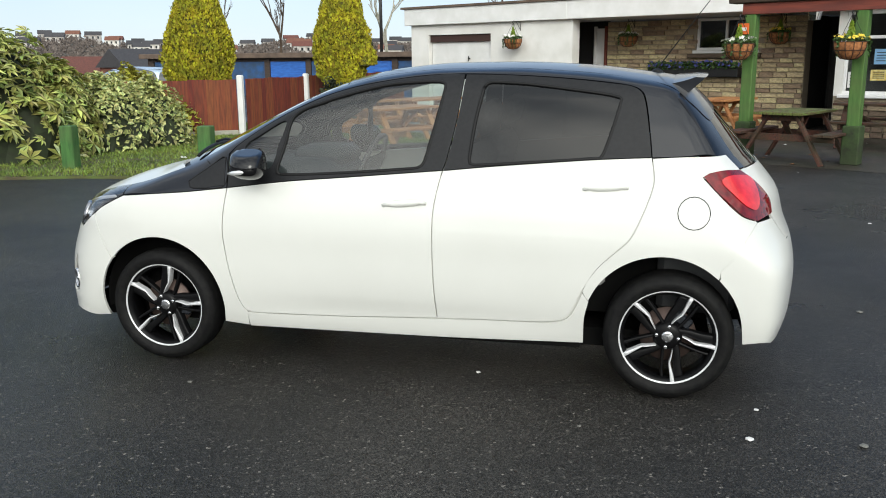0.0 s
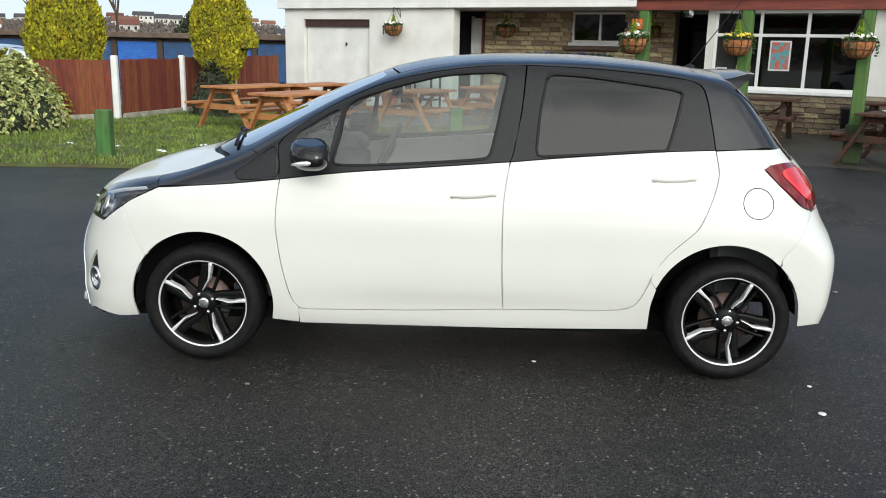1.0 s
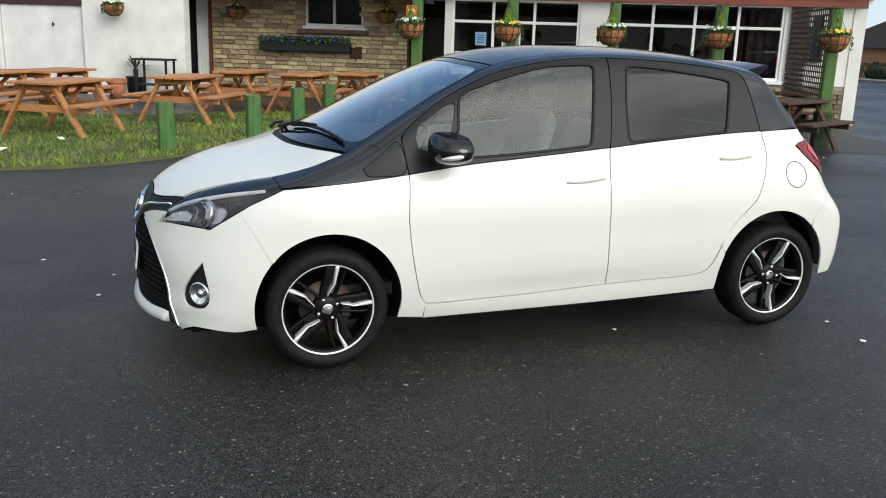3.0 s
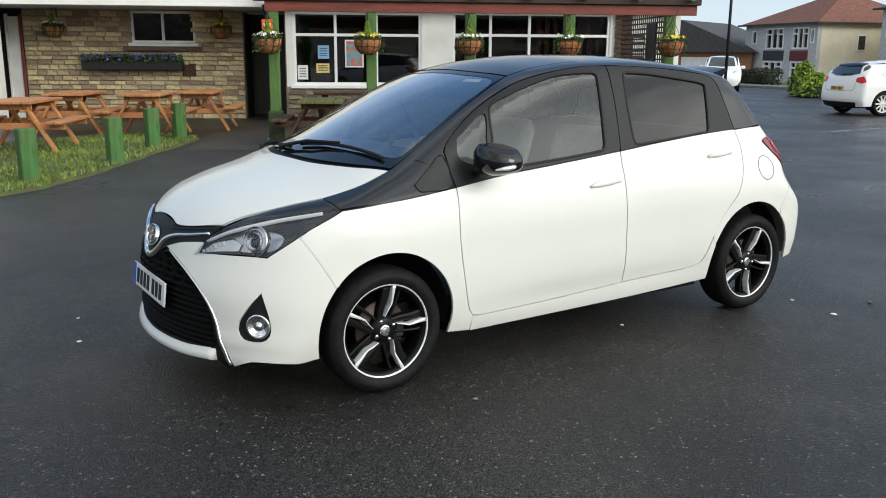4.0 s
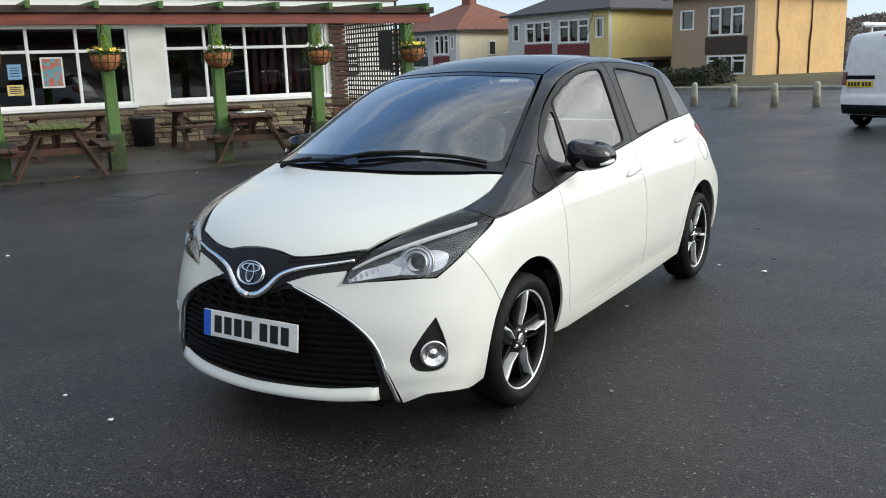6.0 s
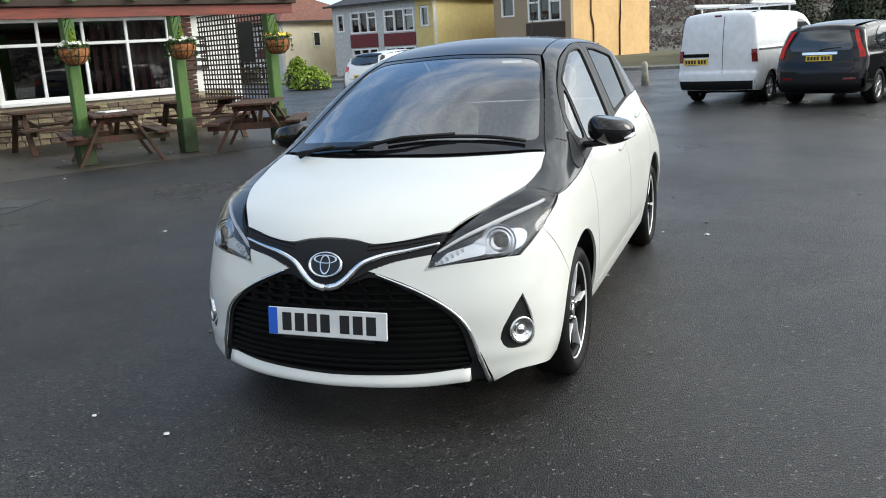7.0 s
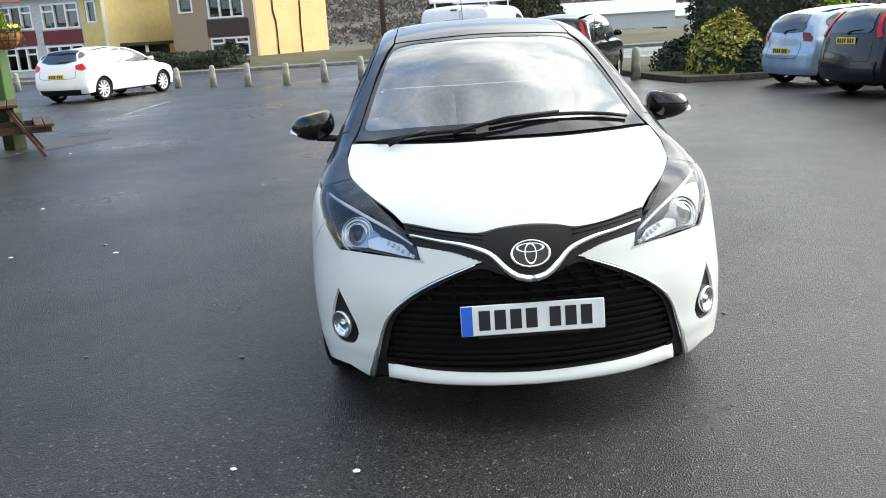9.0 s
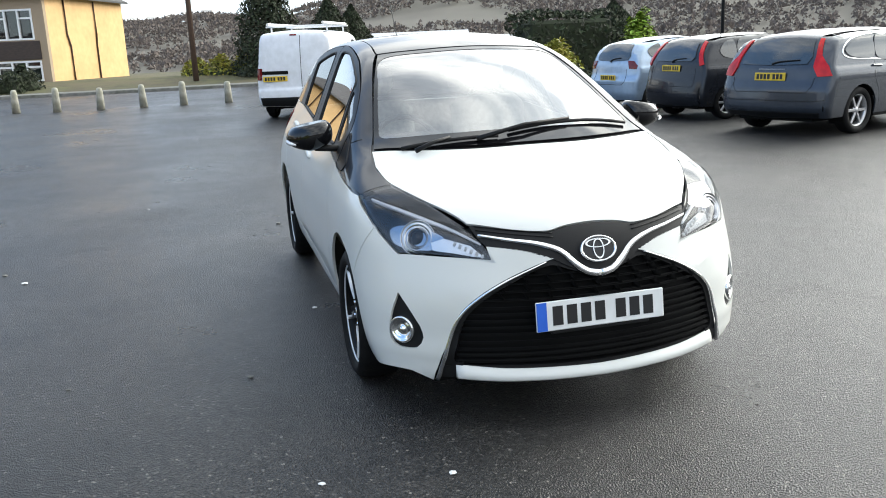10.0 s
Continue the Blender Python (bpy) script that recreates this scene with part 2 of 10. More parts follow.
M_coir = material("coir_basket", (0.42, 0.17, 0.06), 0.95, col2=(0.2, 0.08, 0.03), scale=25, bump=0.8, bump_scale=70)
M_leaf = material("leaf_green", (0.055, 0.11, 0.02), 0.5, col2=(0.03, 0.07, 0.014), scale=3, vary=0.4, island=True)
M_yleaf = material("leaf_golden", (0.33, 0.29, 0.03), 0.6, col2=(0.16, 0.17, 0.02), scale=3, vary=0.35, island=True)
M_cypress = material("golden_cypress_foliage", (0.44, 0.38, 0.016), 0.8, col2=(0.22, 0.22, 0.014), scale=4, vary=0.4, island=True)
M_fatsia = material("fatsia_leaf", (0.44, 0.43, 0.12), 0.35, col2=(0.15, 0.2, 0.05), scale=4, vary=0.5, island=True)
M_vari = material("variegated_leaf", (0.6, 0.58, 0.22), 0.4, col2=(0.12, 0.18, 0.05), scale=16, vary=0.35, island=True)
M_bark = material("bark", (0.09, 0.06, 0.04), 0.95, col2=(0.05, 0.035, 0.025), scale=9, stretch=(4, 4, 0.8), bump=0.7, bump_scale=25)
M_petal_w = material("white_petals", (0.85, 0.84, 0.75), 0.6)
M_petal_y = material("yellow_petals", (0.8, 0.6, 0.06), 0.6)
M_petal_b = material("blue_petals", (0.1, 0.11, 0.4), 0.6)
M_blue = material("blue_painted_door", (0.03, 0.15, 0.52), 0.5, col2=(0.02, 0.1, 0.38), scale=4, stretch=(1, 1, 5), bump=0.2)
M_blueworn = material("faded_blue_painted_door", (0.02, 0.09, 0.26), 0.7, col2=(0.03, 0.07, 0.15), scale=5, coarse=(0.03, 0.05, 0.08), coarse_scale=2, coarse_amount=0.7)
M_brownroof = material("brown_felt_roof", (0.14, 0.1, 0.075), 0.9, col2=(0.09, 0.065, 0.05), scale=3)
M_slate = material("slate_roof", (0.055, 0.052, 0.055), 0.7, col2=(0.035, 0.033, 0.035), scale=5, bump=0.3, vary=0.2)
M_redroof = material("red_tile_roof", (0.2, 0.08, 0.05), 0.85, col2=(0.12, 0.05, 0.035), scale=5, bump=0.3, vary=0.2)
M_cream = material("cream_render", (0.78, 0.71, 0.54), 0.85, col2=(0.72, 0.65, 0.49), scale=3, coarse=(0.55, 0.47, 0.33), coarse_scale=0.7)
M_yellow = material("ochre_render", (0.62, 0.5, 0.21), 0.85, col2=(0.56, 0.44, 0.18), scale=3, coarse=(0.45, 0.35, 0.15), coarse_scale=0.6)
M_orange = material("apricot_render", (0.66, 0.43, 0.2), 0.85, col2=(0.6, 0.38, 0.17), scale=3, coarse=(0.42, 0.26, 0.11), coarse_scale=0.7)
M_pebble = material("brown_pebbledash", (0.4, 0.31, 0.22), 0.95, col2=(0.3, 0.23, 0.16), scale=30, bump=0.5, bump_scale=60)
M_greystone = material("grey_stone_cladding", (0.54, 0.55, 0.55), 0.9, col2=(0.42, 0.43, 0.43), scale=6, bump=0.4)
M_redpanel = material("dark_red_tile_hanging", (0.16, 0.02, 0.02), 0.6, col2=(0.1, 0.014, 0.014), scale=8, stretch=(1, 1, 6))
M_brownpanel = material("dark_brown_cladding", (0.06, 0.04, 0.032), 0.7, col2=(0.04, 0.028, 0.022), scale=6, stretch=(1, 1, 6))
M_navypanel = material("dark_navy_cladding", (0.03, 0.035, 0.05), 0.7, scale=6, stretch=(1, 1, 6))
M_brick = material("red_brick_quoin", (0.24, 0.09, 0.06), 0.9, col2=(0.16, 0.06, 0.045), scale=10)
M_tanbrick = material("tan_brick", (0.32, 0.17, 0.09), 0.9, col2=(0.24, 0.12, 0.07), scale=14)
M_curtain = material("net_curtain", (0.6, 0.6, 0.58), 0.9, col2=(0.42, 0.42, 0.42), scale=6, stretch=(12, 12, 0.3))
M_blind = material("dark_red_curtain", (0.1, 0.025, 0.022), 0.9, col2=(0.05, 0.014, 0.014), scale=6, stretch=(10, 10, 0.3))
M_iron = material("black_iron", (0.012, 0.012, 0.013), 0.45, bump=0.1)
M_bin = material("black_plastic", (0.016, 0.016, 0.018), 0.5, bump=0.1, bump_scale=80)
M_paper = material("white_paper", (0.75, 0.75, 0.73), 0.7)
M_poster = material("printed_poster", (0.5, 0.12, 0.08), 0.5, col2=(0.1, 0.32, 0.35), scale=14, detail=2, lo=0.45, hi=0.55)
M_bluesheet = material("blue_sheet", (0.2, 0.4, 0.62), 0.6)
M_yellowsheet = material("yellow_sheet", (0.7, 0.6, 0.25), 0.6, col2=(0.55, 0.4, 0.1), scale=18)
M_orangesign = material("orange_sign", (0.75, 0.14, 0.02), 0.5)
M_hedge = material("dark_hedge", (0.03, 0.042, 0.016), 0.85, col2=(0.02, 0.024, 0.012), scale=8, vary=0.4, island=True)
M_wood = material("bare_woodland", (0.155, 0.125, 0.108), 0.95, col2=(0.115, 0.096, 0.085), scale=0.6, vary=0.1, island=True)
M_farhouse = material("far_house_wall", (0.55, 0.53, 0.5), 0.9, col2=(0.4, 0.36, 0.32), scale=0.5, vary=0.3)
M_line = material("worn_white_line", (0.32, 0.32, 0.31), 0.6, col2=(0.08, 0.08, 0.08), scale=7, lo=0.42, hi=0.6)
M_pole = material("brown_timber_pole", (0.09, 0.055, 0.035), 0.9, col2=(0.06, 0.035, 0.025), scale=5, stretch=(5, 5, 0.4))
M_winglass = glass_material("window_glass", (0.9, 0.95, 0.95), 0.62, gloss=1.3, base=0.01)
M_kerb = material("kerb_stone", (0.2, 0.195, 0.18), 0.9, col2=(0.12, 0.12, 0.11), scale=5, coarse=(0.06, 0.07, 0.03), coarse_scale=3, bump=0.3)
M_edging = material("dark_mossy_edging", (0.1, 0.075, 0.055), 0.85, col2=(0.05, 0.042, 0.034), scale=9, coarse=(0.035, 0.045, 0.02), coarse_scale=2.5, coarse_amount=0.6, bump=0.4)
M_limeleaf = material("lime_conifer", (0.26, 0.36, 0.03), 0.7, col2=(0.16, 0.25, 0.02), scale=10, vary=0.3, island=True)

# ---- building helpers ----
def finish(bm, name, mat, smooth=False):
    me = bpy.data.meshes.new(name)
    if smooth:
        for f in bm.faces:
            f.smooth = True
    bm.to_mesh(me)
    bm.free()
    for mm in (mat if isinstance(mat, (list, tuple)) else [mat]):
        me.materials.append(mm)
    return me


def part(name, bm, mat, parent=None, label="", smooth=False, at=None):
    """One mesh object under a thing or a part."""
    ob = new(name, finish(bm, name, mat, smooth) if isinstance(bm, bmesh.types.BMesh) else bm)
    if parent:
        ob.parent = parent
    if at is not None:
        ob.matrix_basis = at
    if label:
        ob["label"] = label
    return ob


def thing(name, m, label, category, group="", kind=""):
    ob = new(name)
    ob.empty_display_size = 0.1
    ob.matrix_basis = m
    return tagged(ob, label, category, group, kind)


def structure(name, bm, mat, label="", category="", at=None, smooth=False):
    return tagged(part(name, bm, mat, None, "", smooth, at), label, category, "", "structure")


def box(bm, x0, y0, z0, x1, y1, z1, m=None, bev=0.0):
    """A box between two corners, with chamfered edges where asked."""
    g = bmesh.ops.create_cube(bm, size=1.0)
    vs = g["verts"]
    mt = Matrix.Translation(((x0 + x1) / 2, (y0 + y1) / 2, (z0 + z1) / 2)) @ Matrix.Diagonal((abs(x1 - x0), abs(y1 - y0), abs(z1 - z0), 1))
    if m is not None:
        mt = m @ mt
    bmesh.ops.transform(bm, matrix=mt, verts=vs)
    if bev:
        es = list({e for v in vs for e in v.link_edges})
        bmesh.ops.bevel(bm, geom=es, offset=bev, segments=1, affect="EDGES")
    return vs


def beam(bm, a, b, w, h, up=(0, 0, 1), bev=0.0):
    """A straight squared timber from a to b."""
    a, b = Vector(a), Vector(b)
    d = b - a
    z = d.normalized()
    x = Vector(up).cross(z)
    if x.length < 1e-4:
        x = Vector((1, 0, 0))
    x.normalize()
    y = z.cross(x)
    m = Matrix((x, y, z)).transposed().to_4x4()
    m.translation = (a + b) / 2
    box(bm, -w / 2, -h / 2, -d.length / 2, w / 2, h / 2, d.length / 2, m, bev)


def rod(bm, a, b, r0, r1=None, seg=10, caps=True):
    a, b = Vector(a), Vector(b)
    d = b - a
    g = bmesh.ops.create_cone(bm, cap_ends=caps, segments=seg, radius1=r0, radius2=r0 if r1 is None else r1, depth=d.length)
    q = d.to_track_quat("Z", "Y").to_matrix().to_4x4()
    bmesh.ops.transform(bm, matrix=Matrix.Translation((a + b) / 2) @ q, verts=g["verts"])
    return g["verts"]


def lathe(bm, prof, seg=24, m=None):
    """Turns a profile of (radius, height) about the z axis."""
    rings = []
    for r, z in prof:
        ring = []
        for i in range(seg):
            a = 2 * math.pi * i / seg
            p = Vector((r * math.cos(a), r * math.sin(a), z))
            ring.append(bm.verts.new(m @ p if m is not None else p))
        rings.append(ring)
    for r0, r1 in zip(rings, rings[1:]):
        for i in range(seg):
            j = (i + 1) % seg
            bm.faces.new((r0[i], r0[j], r1[j], r1[i]))
    return rings


def prism(bm, pts, y0, y1, m=None):
    """An outline in x and z pushed from y0 to y1."""
    a = [bm.verts.new((m @ Vector((x, y0, z))) if m is not None else (x, y0, z)) for x, z in pts]
    b = [bm.verts.new((m @ Vector((x, y1, z))) if m is not None else (x, y1, z)) for x, z in pts]
    n = len(pts)
    bm.faces.new(a)
    bm.faces.new(b[::-1])
    for i in range(n):
        j = (i + 1) % n
        bm.faces.new((a[j], a[i], b[i], b[j]))


def tube(bm, pts, r, seg=8):
    """A round bar along a chain of points."""
    pts = [Vector(p) for p in pts]
    rings = []
    for i, p in enumerate(pts):
        d = (pts[min(i + 1, len(pts) - 1)] - pts[max(i - 1, 0)]).normalized()
        x = d.cross(Vector((0, 0, 1)))
        if x.length < 1e-3:
            x = Vector((1, 0, 0))
        x.normalize()
        y = d.cross(x)
        rr = r[i] if isinstance(r, (list, tuple)) else r
        rings.append([bm.verts.new(p + (x * math.cos(2 * math.pi * k / seg) + y * math.sin(2 * math.pi * k / seg)) * rr) for k in range(seg)])
    for a, b in zip(rings, rings[1:]):
        for k in range(seg):
            j = (k + 1) % seg
            bm.faces.new((a[k], a[j], b[j], b[k]))
    bm.faces.new(rings[0][::-1])
    bm.faces.new(rings[-1])


def wall_with_holes(bm, x0, x1, z0, z1, y0, y1, holes):
    """A wall in the x-z plane from y0 to y1 with square openings (x0, z0, x1, z1) right through it."""
    xs = sorted({x0, x1, *[h[0] for h in holes], *[h[2] for h in holes]})
    zs = sorted({z0, z1, *[h[1] for h in holes], *[h[3] for h in holes]})
    for i in range(len(xs) - 1):
        for k in range(len(zs) - 1):
            cx, cz = (xs[i] + xs[i + 1]) / 2, (zs[k] + zs[k + 1]) / 2
            if any(h[0] < cx < h[2] and h[1] < cz < h[3] for h in holes):
                continue
            box(bm, xs[i], y0, zs[k], xs[i + 1], y1, zs[k + 1])
    bmesh.ops.remove_doubles(bm, verts=bm.verts, dist=1e-4)
    seen, dead = {}, []
    for f in bm.faces:
        c = f.calc_center_median()
        k = (round(c.x, 3), round(c.y, 3), round(c.z, 3))
        if k in seen:
            dead += [f, seen[k]]
        seen[k] = f
    bmesh.ops.delete(bm, geom=list(set(dead)), context="FACES_ONLY")


def raw(name, verts, faces, mat, smooth=False):
    me = bpy.data.meshes.new(name)
    me.from_pydata([tuple(v) for v in verts], [], faces)
    for mm in (mat if isinstance(mat, (list, tuple)) else [mat]):
        me.materials.append(mm)
    if smooth:
        me.polygons.foreach_set("use_smooth", [True] * len(me.polygons))
    return me


def leaf_cloud(rng, centres, normals, size, shape=((-0.5, 0), (0, 0.28), (0.5, 0), (0, -0.28)), fold=0.12, droop=0.5):
    """Many small folded leaves, each set near one of the centres and turned roughly along its normal."""
    n = len(centres)
    verts = np.zeros((n * 4, 3))
    nrm = normals / (np.linalg.norm(normals, axis=1, keepdims=True) + 1e-9)
    rnd = rng.normal(size=(n, 3))
    nn = nrm + rnd * droop
    nn /= np.linalg.norm(nn, axis=1, keepdims=True) + 1e-9
    t = np.cross(nn, rng.normal(size=(n, 3)))
    t /= np.linalg.norm(t, axis=1, keepdims=True) + 1e-9
    s = np.cross(nn, t)
    sz = size * rng.uniform(0.6, 1.3, size=(n, 1))
    for k, (a, b) in enumerate(shape):
        verts[k::4] = centres + t * a * sz + s * b * sz + nn * (fold * sz if k in (1, 3) else 0)
    faces = [(4 * i, 4 * i + 1, 4 * i + 2, 4 * i + 3) for i in range(n)]
    return verts, faces

# ---- ground ----
HILL_AZ = (-180, -60, -30, -14, -4, 4, 9, 20, 38, 60, 85, 100, 115, 135, 160, 180)      # degrees round the place
HILL_Z = (40, 52, 50, 42, 31, 25, 23, 14, 6, 7, 12, 14, 16, 16, 28, 40)                  # height of the hills there


def land_height(x, y):
    """Level round the car park, a dip beyond it, then hills."""
    r = math.hypot(x, y)
    a = math.atan2(y, x)
    if r < 60:
        return -0.04
    t = min(1, (r - 60) / 120)
    dip = -7 * t * t * (3 - 2 * t)
    u = max(0, min(1, (r - 190) / 440))
    hill = float(np.interp(math.degrees(a), HILL_AZ, HILL_Z)) + 2.0 * math.sin(a * 23) + 1.2 * math.sin(a * 51 + 1)
    return dip + (hill - dip * 0.3) * u * u * (3 - 2 * u) + 1.5 * math.sin(x * 0.03) * u


def make_ground():
    bm = bmesh.new()
    rings = []
    rs = [0.5, 20, 40, 60] + [60 + 24 * k for k in range(1, 24)] + [760, 1000, 1600, 2600, 4500]
    for r in rs:
        rings.append([bm.verts.new((r * math.cos(2 * math.pi * i / 96), r * math.sin(2 * math.pi * i / 96),
                                    land_height(r * math.cos(2 * math.pi * i / 96), r * math.sin(2 * math.pi * i / 96)))) for i in range(96)])
    for a, b in zip(rings, rings[1:]):
        for i in range(96):
            bm.faces.new((a[i], b[i], b[(i + 1) % 96], a[(i + 1) % 96]))
    bm.faces.new(rings[0])
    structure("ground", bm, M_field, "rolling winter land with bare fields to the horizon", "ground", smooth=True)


make_ground()

bm = bmesh.new()
vs = {}
for i in range(36):
    for k in range(41):
        vs[i, k] = bm.verts.new((-45 + 66.5 * i / 35, -46 + 78 * k / 40, 0.0))
for i in range(35):
    for k in range(40):
        bm.faces.new((vs[i, k], vs[i + 1, k], vs[i + 1, k + 1], vs[i, k + 1]))
structure("car_park", bm, M_asphalt, "wet dark asphalt car park with shiny damp patches", "car park")

bm = bmesh.new()
for i in range(30):
    y0, y1 = -70 + 5 * i, -65 + 5 * i
    bm.faces.new([bm.verts.new(p) for p in ((21.5, y0, -0.015), (32.2, y0, -0.015), (32.2, y1, -0.015), (21.5, y1, -0.015))])
bmesh.ops.remove_doubles(bm, verts=bm.verts, dist=1e-3)
structure("road", bm, M_road, "damp grey asphalt road beyond the bollards", "road")
bm = bmesh.new()
box(bm, 32.2, -70, -0.1, 32.4, 80, 0.11, bev=0.015)
box(bm, 32.4, -70, -0.1, 34.0, 80, 0.095)
structure("pavement", bm, M_kerb, "concrete pavement with a kerb along the road", "pavement")

bm = bmesh.new()
c = Matrix.Rotation(radians(-26.565), 4, "Z")
quad = [bm.verts.new(c @ Vector(p)) for p in ((-3.6, 8.9, 0.004), (5.6, 8.9, 0.004), (5.6, 14.25, 0.004), (-3.6, 15.7, 0.004))]
bm.faces.new(quad)
structure("terrace", bm, M_terrace, "dark brown damp paving under the pergola", "paving")

# lawn: outer edge along the asphalt, then back along the fence and the paving
LAWN = [(-13, 3.4), (-9.5, 4.35), (-7.4, 4.95), (-6.0, 5.35), (-4.5, 5.5), (-3.3, 5.62), (-2.5, 5.85), (-1.65, 6.5), (-0.85, 7.55),
        (0.05, 9.0), (0.85, 10.2), (1.45, 11.2), (1.3, 11.9), (0.6, 12.4), (-1.0, 12.0), (-2.6, 11.6), (-4.0, 12.8), (-5.2, 14.4), (-6.6, 15.0), (-13, 14)]


def inside(x, y, poly):
    c = False
    j = len(poly) - 1
    for i in range(len(poly)):
        (xi, yi), (xj, yj) = poly[i], poly[j]
        if (yi > y) != (yj > y) and x < (xj - xi) * (y - yi) / (yj - yi) + xi:
            c = not c
        j = i
    return c


def inside_np(p, poly):
    x, y = p[:, 0], p[:, 1]
    c = np.zeros(len(p), bool)
    j = len(poly) - 1
    for i in range(len(poly)):
        (xi, yi), (xj, yj) = poly[i], poly[j]
        if yi != yj:
            c ^= ((yi > y) != (yj > y)) & (x < (xj - xi) * (y - yi) / (yj - yi) + xi)
        j = i
    return c


def smooth_loop(pts, step=0.1, closed=True):
    """A rounded curve through the corners of an outline."""
    n = len(pts)
    out = []
    for i in range(n if closed else n - 1):
        p0, p1 = pts[(i - 1) % n] if closed or i else pts[0], pts[i]
        p2, p3 = pts[(i + 1) % n], pts[(i + 2) % n] if closed or i + 2 < n else pts[-1]
        k = max(1, int(math.dist(p1, p2) / step))
        for q in range(k):
            t = q / k
            out.append(tuple(0.5 * (2 * b + (c - a) * t + (2 * a - 5 * b + 4 * c - d) * t * t + (3 * b - a - 3 * c + d) * t ** 3) for a, b, c, d in zip(p0, p1, p2, p3)))
    if not closed:
        out.append(tuple(pts[-1]))
    return out


def make_lawn():
    rng = np.random.default_rng(5)
    edge = smooth_loop(LAWN, 0.25)
    edge = [(x + 0.05 * noise.noise((x * 2, y * 2, 0)), y + 0.06 * noise.noise((x * 2, y * 2, 5))) for x, y in edge]
    bm = bmesh.new()
    top = [bm.verts.new((x, y, 0.035)) for x, y in edge]
    low = [bm.verts.new((x + 0.02, y - 0.02, -0.03)) for x, y in edge]
    bm.faces.new(top)
    for i in range(len(edge)):
        j = (i + 1) % len(edge)
        bm.faces.new((top[i], low[i], low[j], top[j]))
    bmesh.ops.triangulate(bm, faces=[f for f in bm.faces if len(f.verts) > 4])
    structure("lawn", bm, M_soil, "damp short green lawn with bare earth showing", "lawn")
    # grass blades
    n = 90000
    pts = np.column_stack([rng.uniform(-10, 1.6, n), rng.uniform(4.3, 14.5, n)])
    keep = inside_np(pts, edge)
    dens = np.array([noise.noise((x * 0.9, y * 0.9, 3.0)) for x, y in pts])
    near_edge = ~inside_np(pts - (0.07, 0.22), edge)
    keep &= (dens > rng.uniform(-0.75, 0.25, n)) | near_edge
    pts, near_edge = pts[keep], near_edge[keep]
    n = len(pts)
    h = rng.uniform(0.025, 0.06, n) * (1 + 0.9 * near_edge * rng.random(n))
    a = rng.uniform(0, 2 * np.pi, n)
    w = rng.uniform(0.006, 0.012, n)
    lean = rng.normal(0, 0.03, (n, 2))
    v = np.zeros((n * 3, 3))
    v[0::3] = np.column_stack([pts[:, 0] - np.cos(a) * w, pts[:, 1] - np.sin(a) * w, np.full(n, 0.03)])
    v[1::3] = np.column_stack([pts[:, 0] + np.cos(a) * w, pts[:, 1] + np.sin(a) * w, np.full(n, 0.03)])
    v[2::3] = np.column_stack([pts[:, 0] + lean[:, 0], pts[:, 1] + lean[:, 1], 0.035 + h])
    ob = new("grass", raw("grass", v, [(3 * i, 3 * i + 1, 3 * i + 2) for i in range(n)], M_blade))
    tagged(ob, "short green winter grass blades on the lawn", "grass", "", "stuff")


make_lawn()

# ---- the pub ----
B = Matrix.Rotation(radians(-26.565), 4, "Z") @ Matrix.Translation((0.05, 0, 0))     # along the front walls: x runs along, y into the building
D_BAR, D_STONE, D_GAR, D_PERG = 14.2, 15.6, 14.0, 9.66


def window(name, x0, z0, x1, z1, y, bars, transom=None, label="", opening=(), room=True):
    """A framed window in a wall: outer frame, upright and cross bars, one pane for each light, sill."""
    ob = thing(name, B, label, "window", "", "structure")
    f = 0.06
    bm = bmesh.new()
    for a in ((x0, z0, x1, z0 + f), (x0, z1 - f, x1, z1)):
        box(bm, a[0], y - 0.02, a[1], a[2], y + 0.06, a[3], bev=0.006)
    for a in (x0, x1 - f):
        box(bm, a, y - 0.017, z0 + f, a + f, y + 0.06, z1 - f, bev=0.006)
    xs = [x0 + f] + list(bars) + [x1 - f]
    for b in bars:
        box(bm, b - f / 2, y - 0.015, z0 + f, b + f / 2, y + 0.06, z1 - f, bev=0.006)
    if transom:
        for i in range(len(xs) - 1):
            a = xs[i] + (f / 2 if i else 0)
            c = xs[i + 1] - (f / 2 if i < len(xs) - 2 else 0)
            box(bm, a, y - 0.013, transom - f / 2, c, y + 0.06, transom + f / 2, bev=0.006)
    part("window_frame", bm, M_upvc, ob)
    for i in range(len(xs) - 1):
        a = xs[i] + (f / 2 if i else 0)
        c = xs[i + 1] - (f / 2 if i < len(xs) - 2 else 0)
        for q0, q1 in ([(z0 + f, transom - f / 2), (transom + f / 2, z1 - f)] if transom else [(z0 + f, z1 - f)]):
            bm = bmesh.new()
            box(bm, a, y + 0.02, q0, c, y + 0.026, q1)
            p = part("pane", bm, M_winglass, ob)
            p.visible_shadow = False
    bm = bmesh.new()
    box(bm, x0 - 0.06, y - 0.11, z0 - 0.07, x1 + 0.06, y + 0.06, z0, bev=0.01)
    part("window_sill", bm, M_upvc, ob)
    return ob


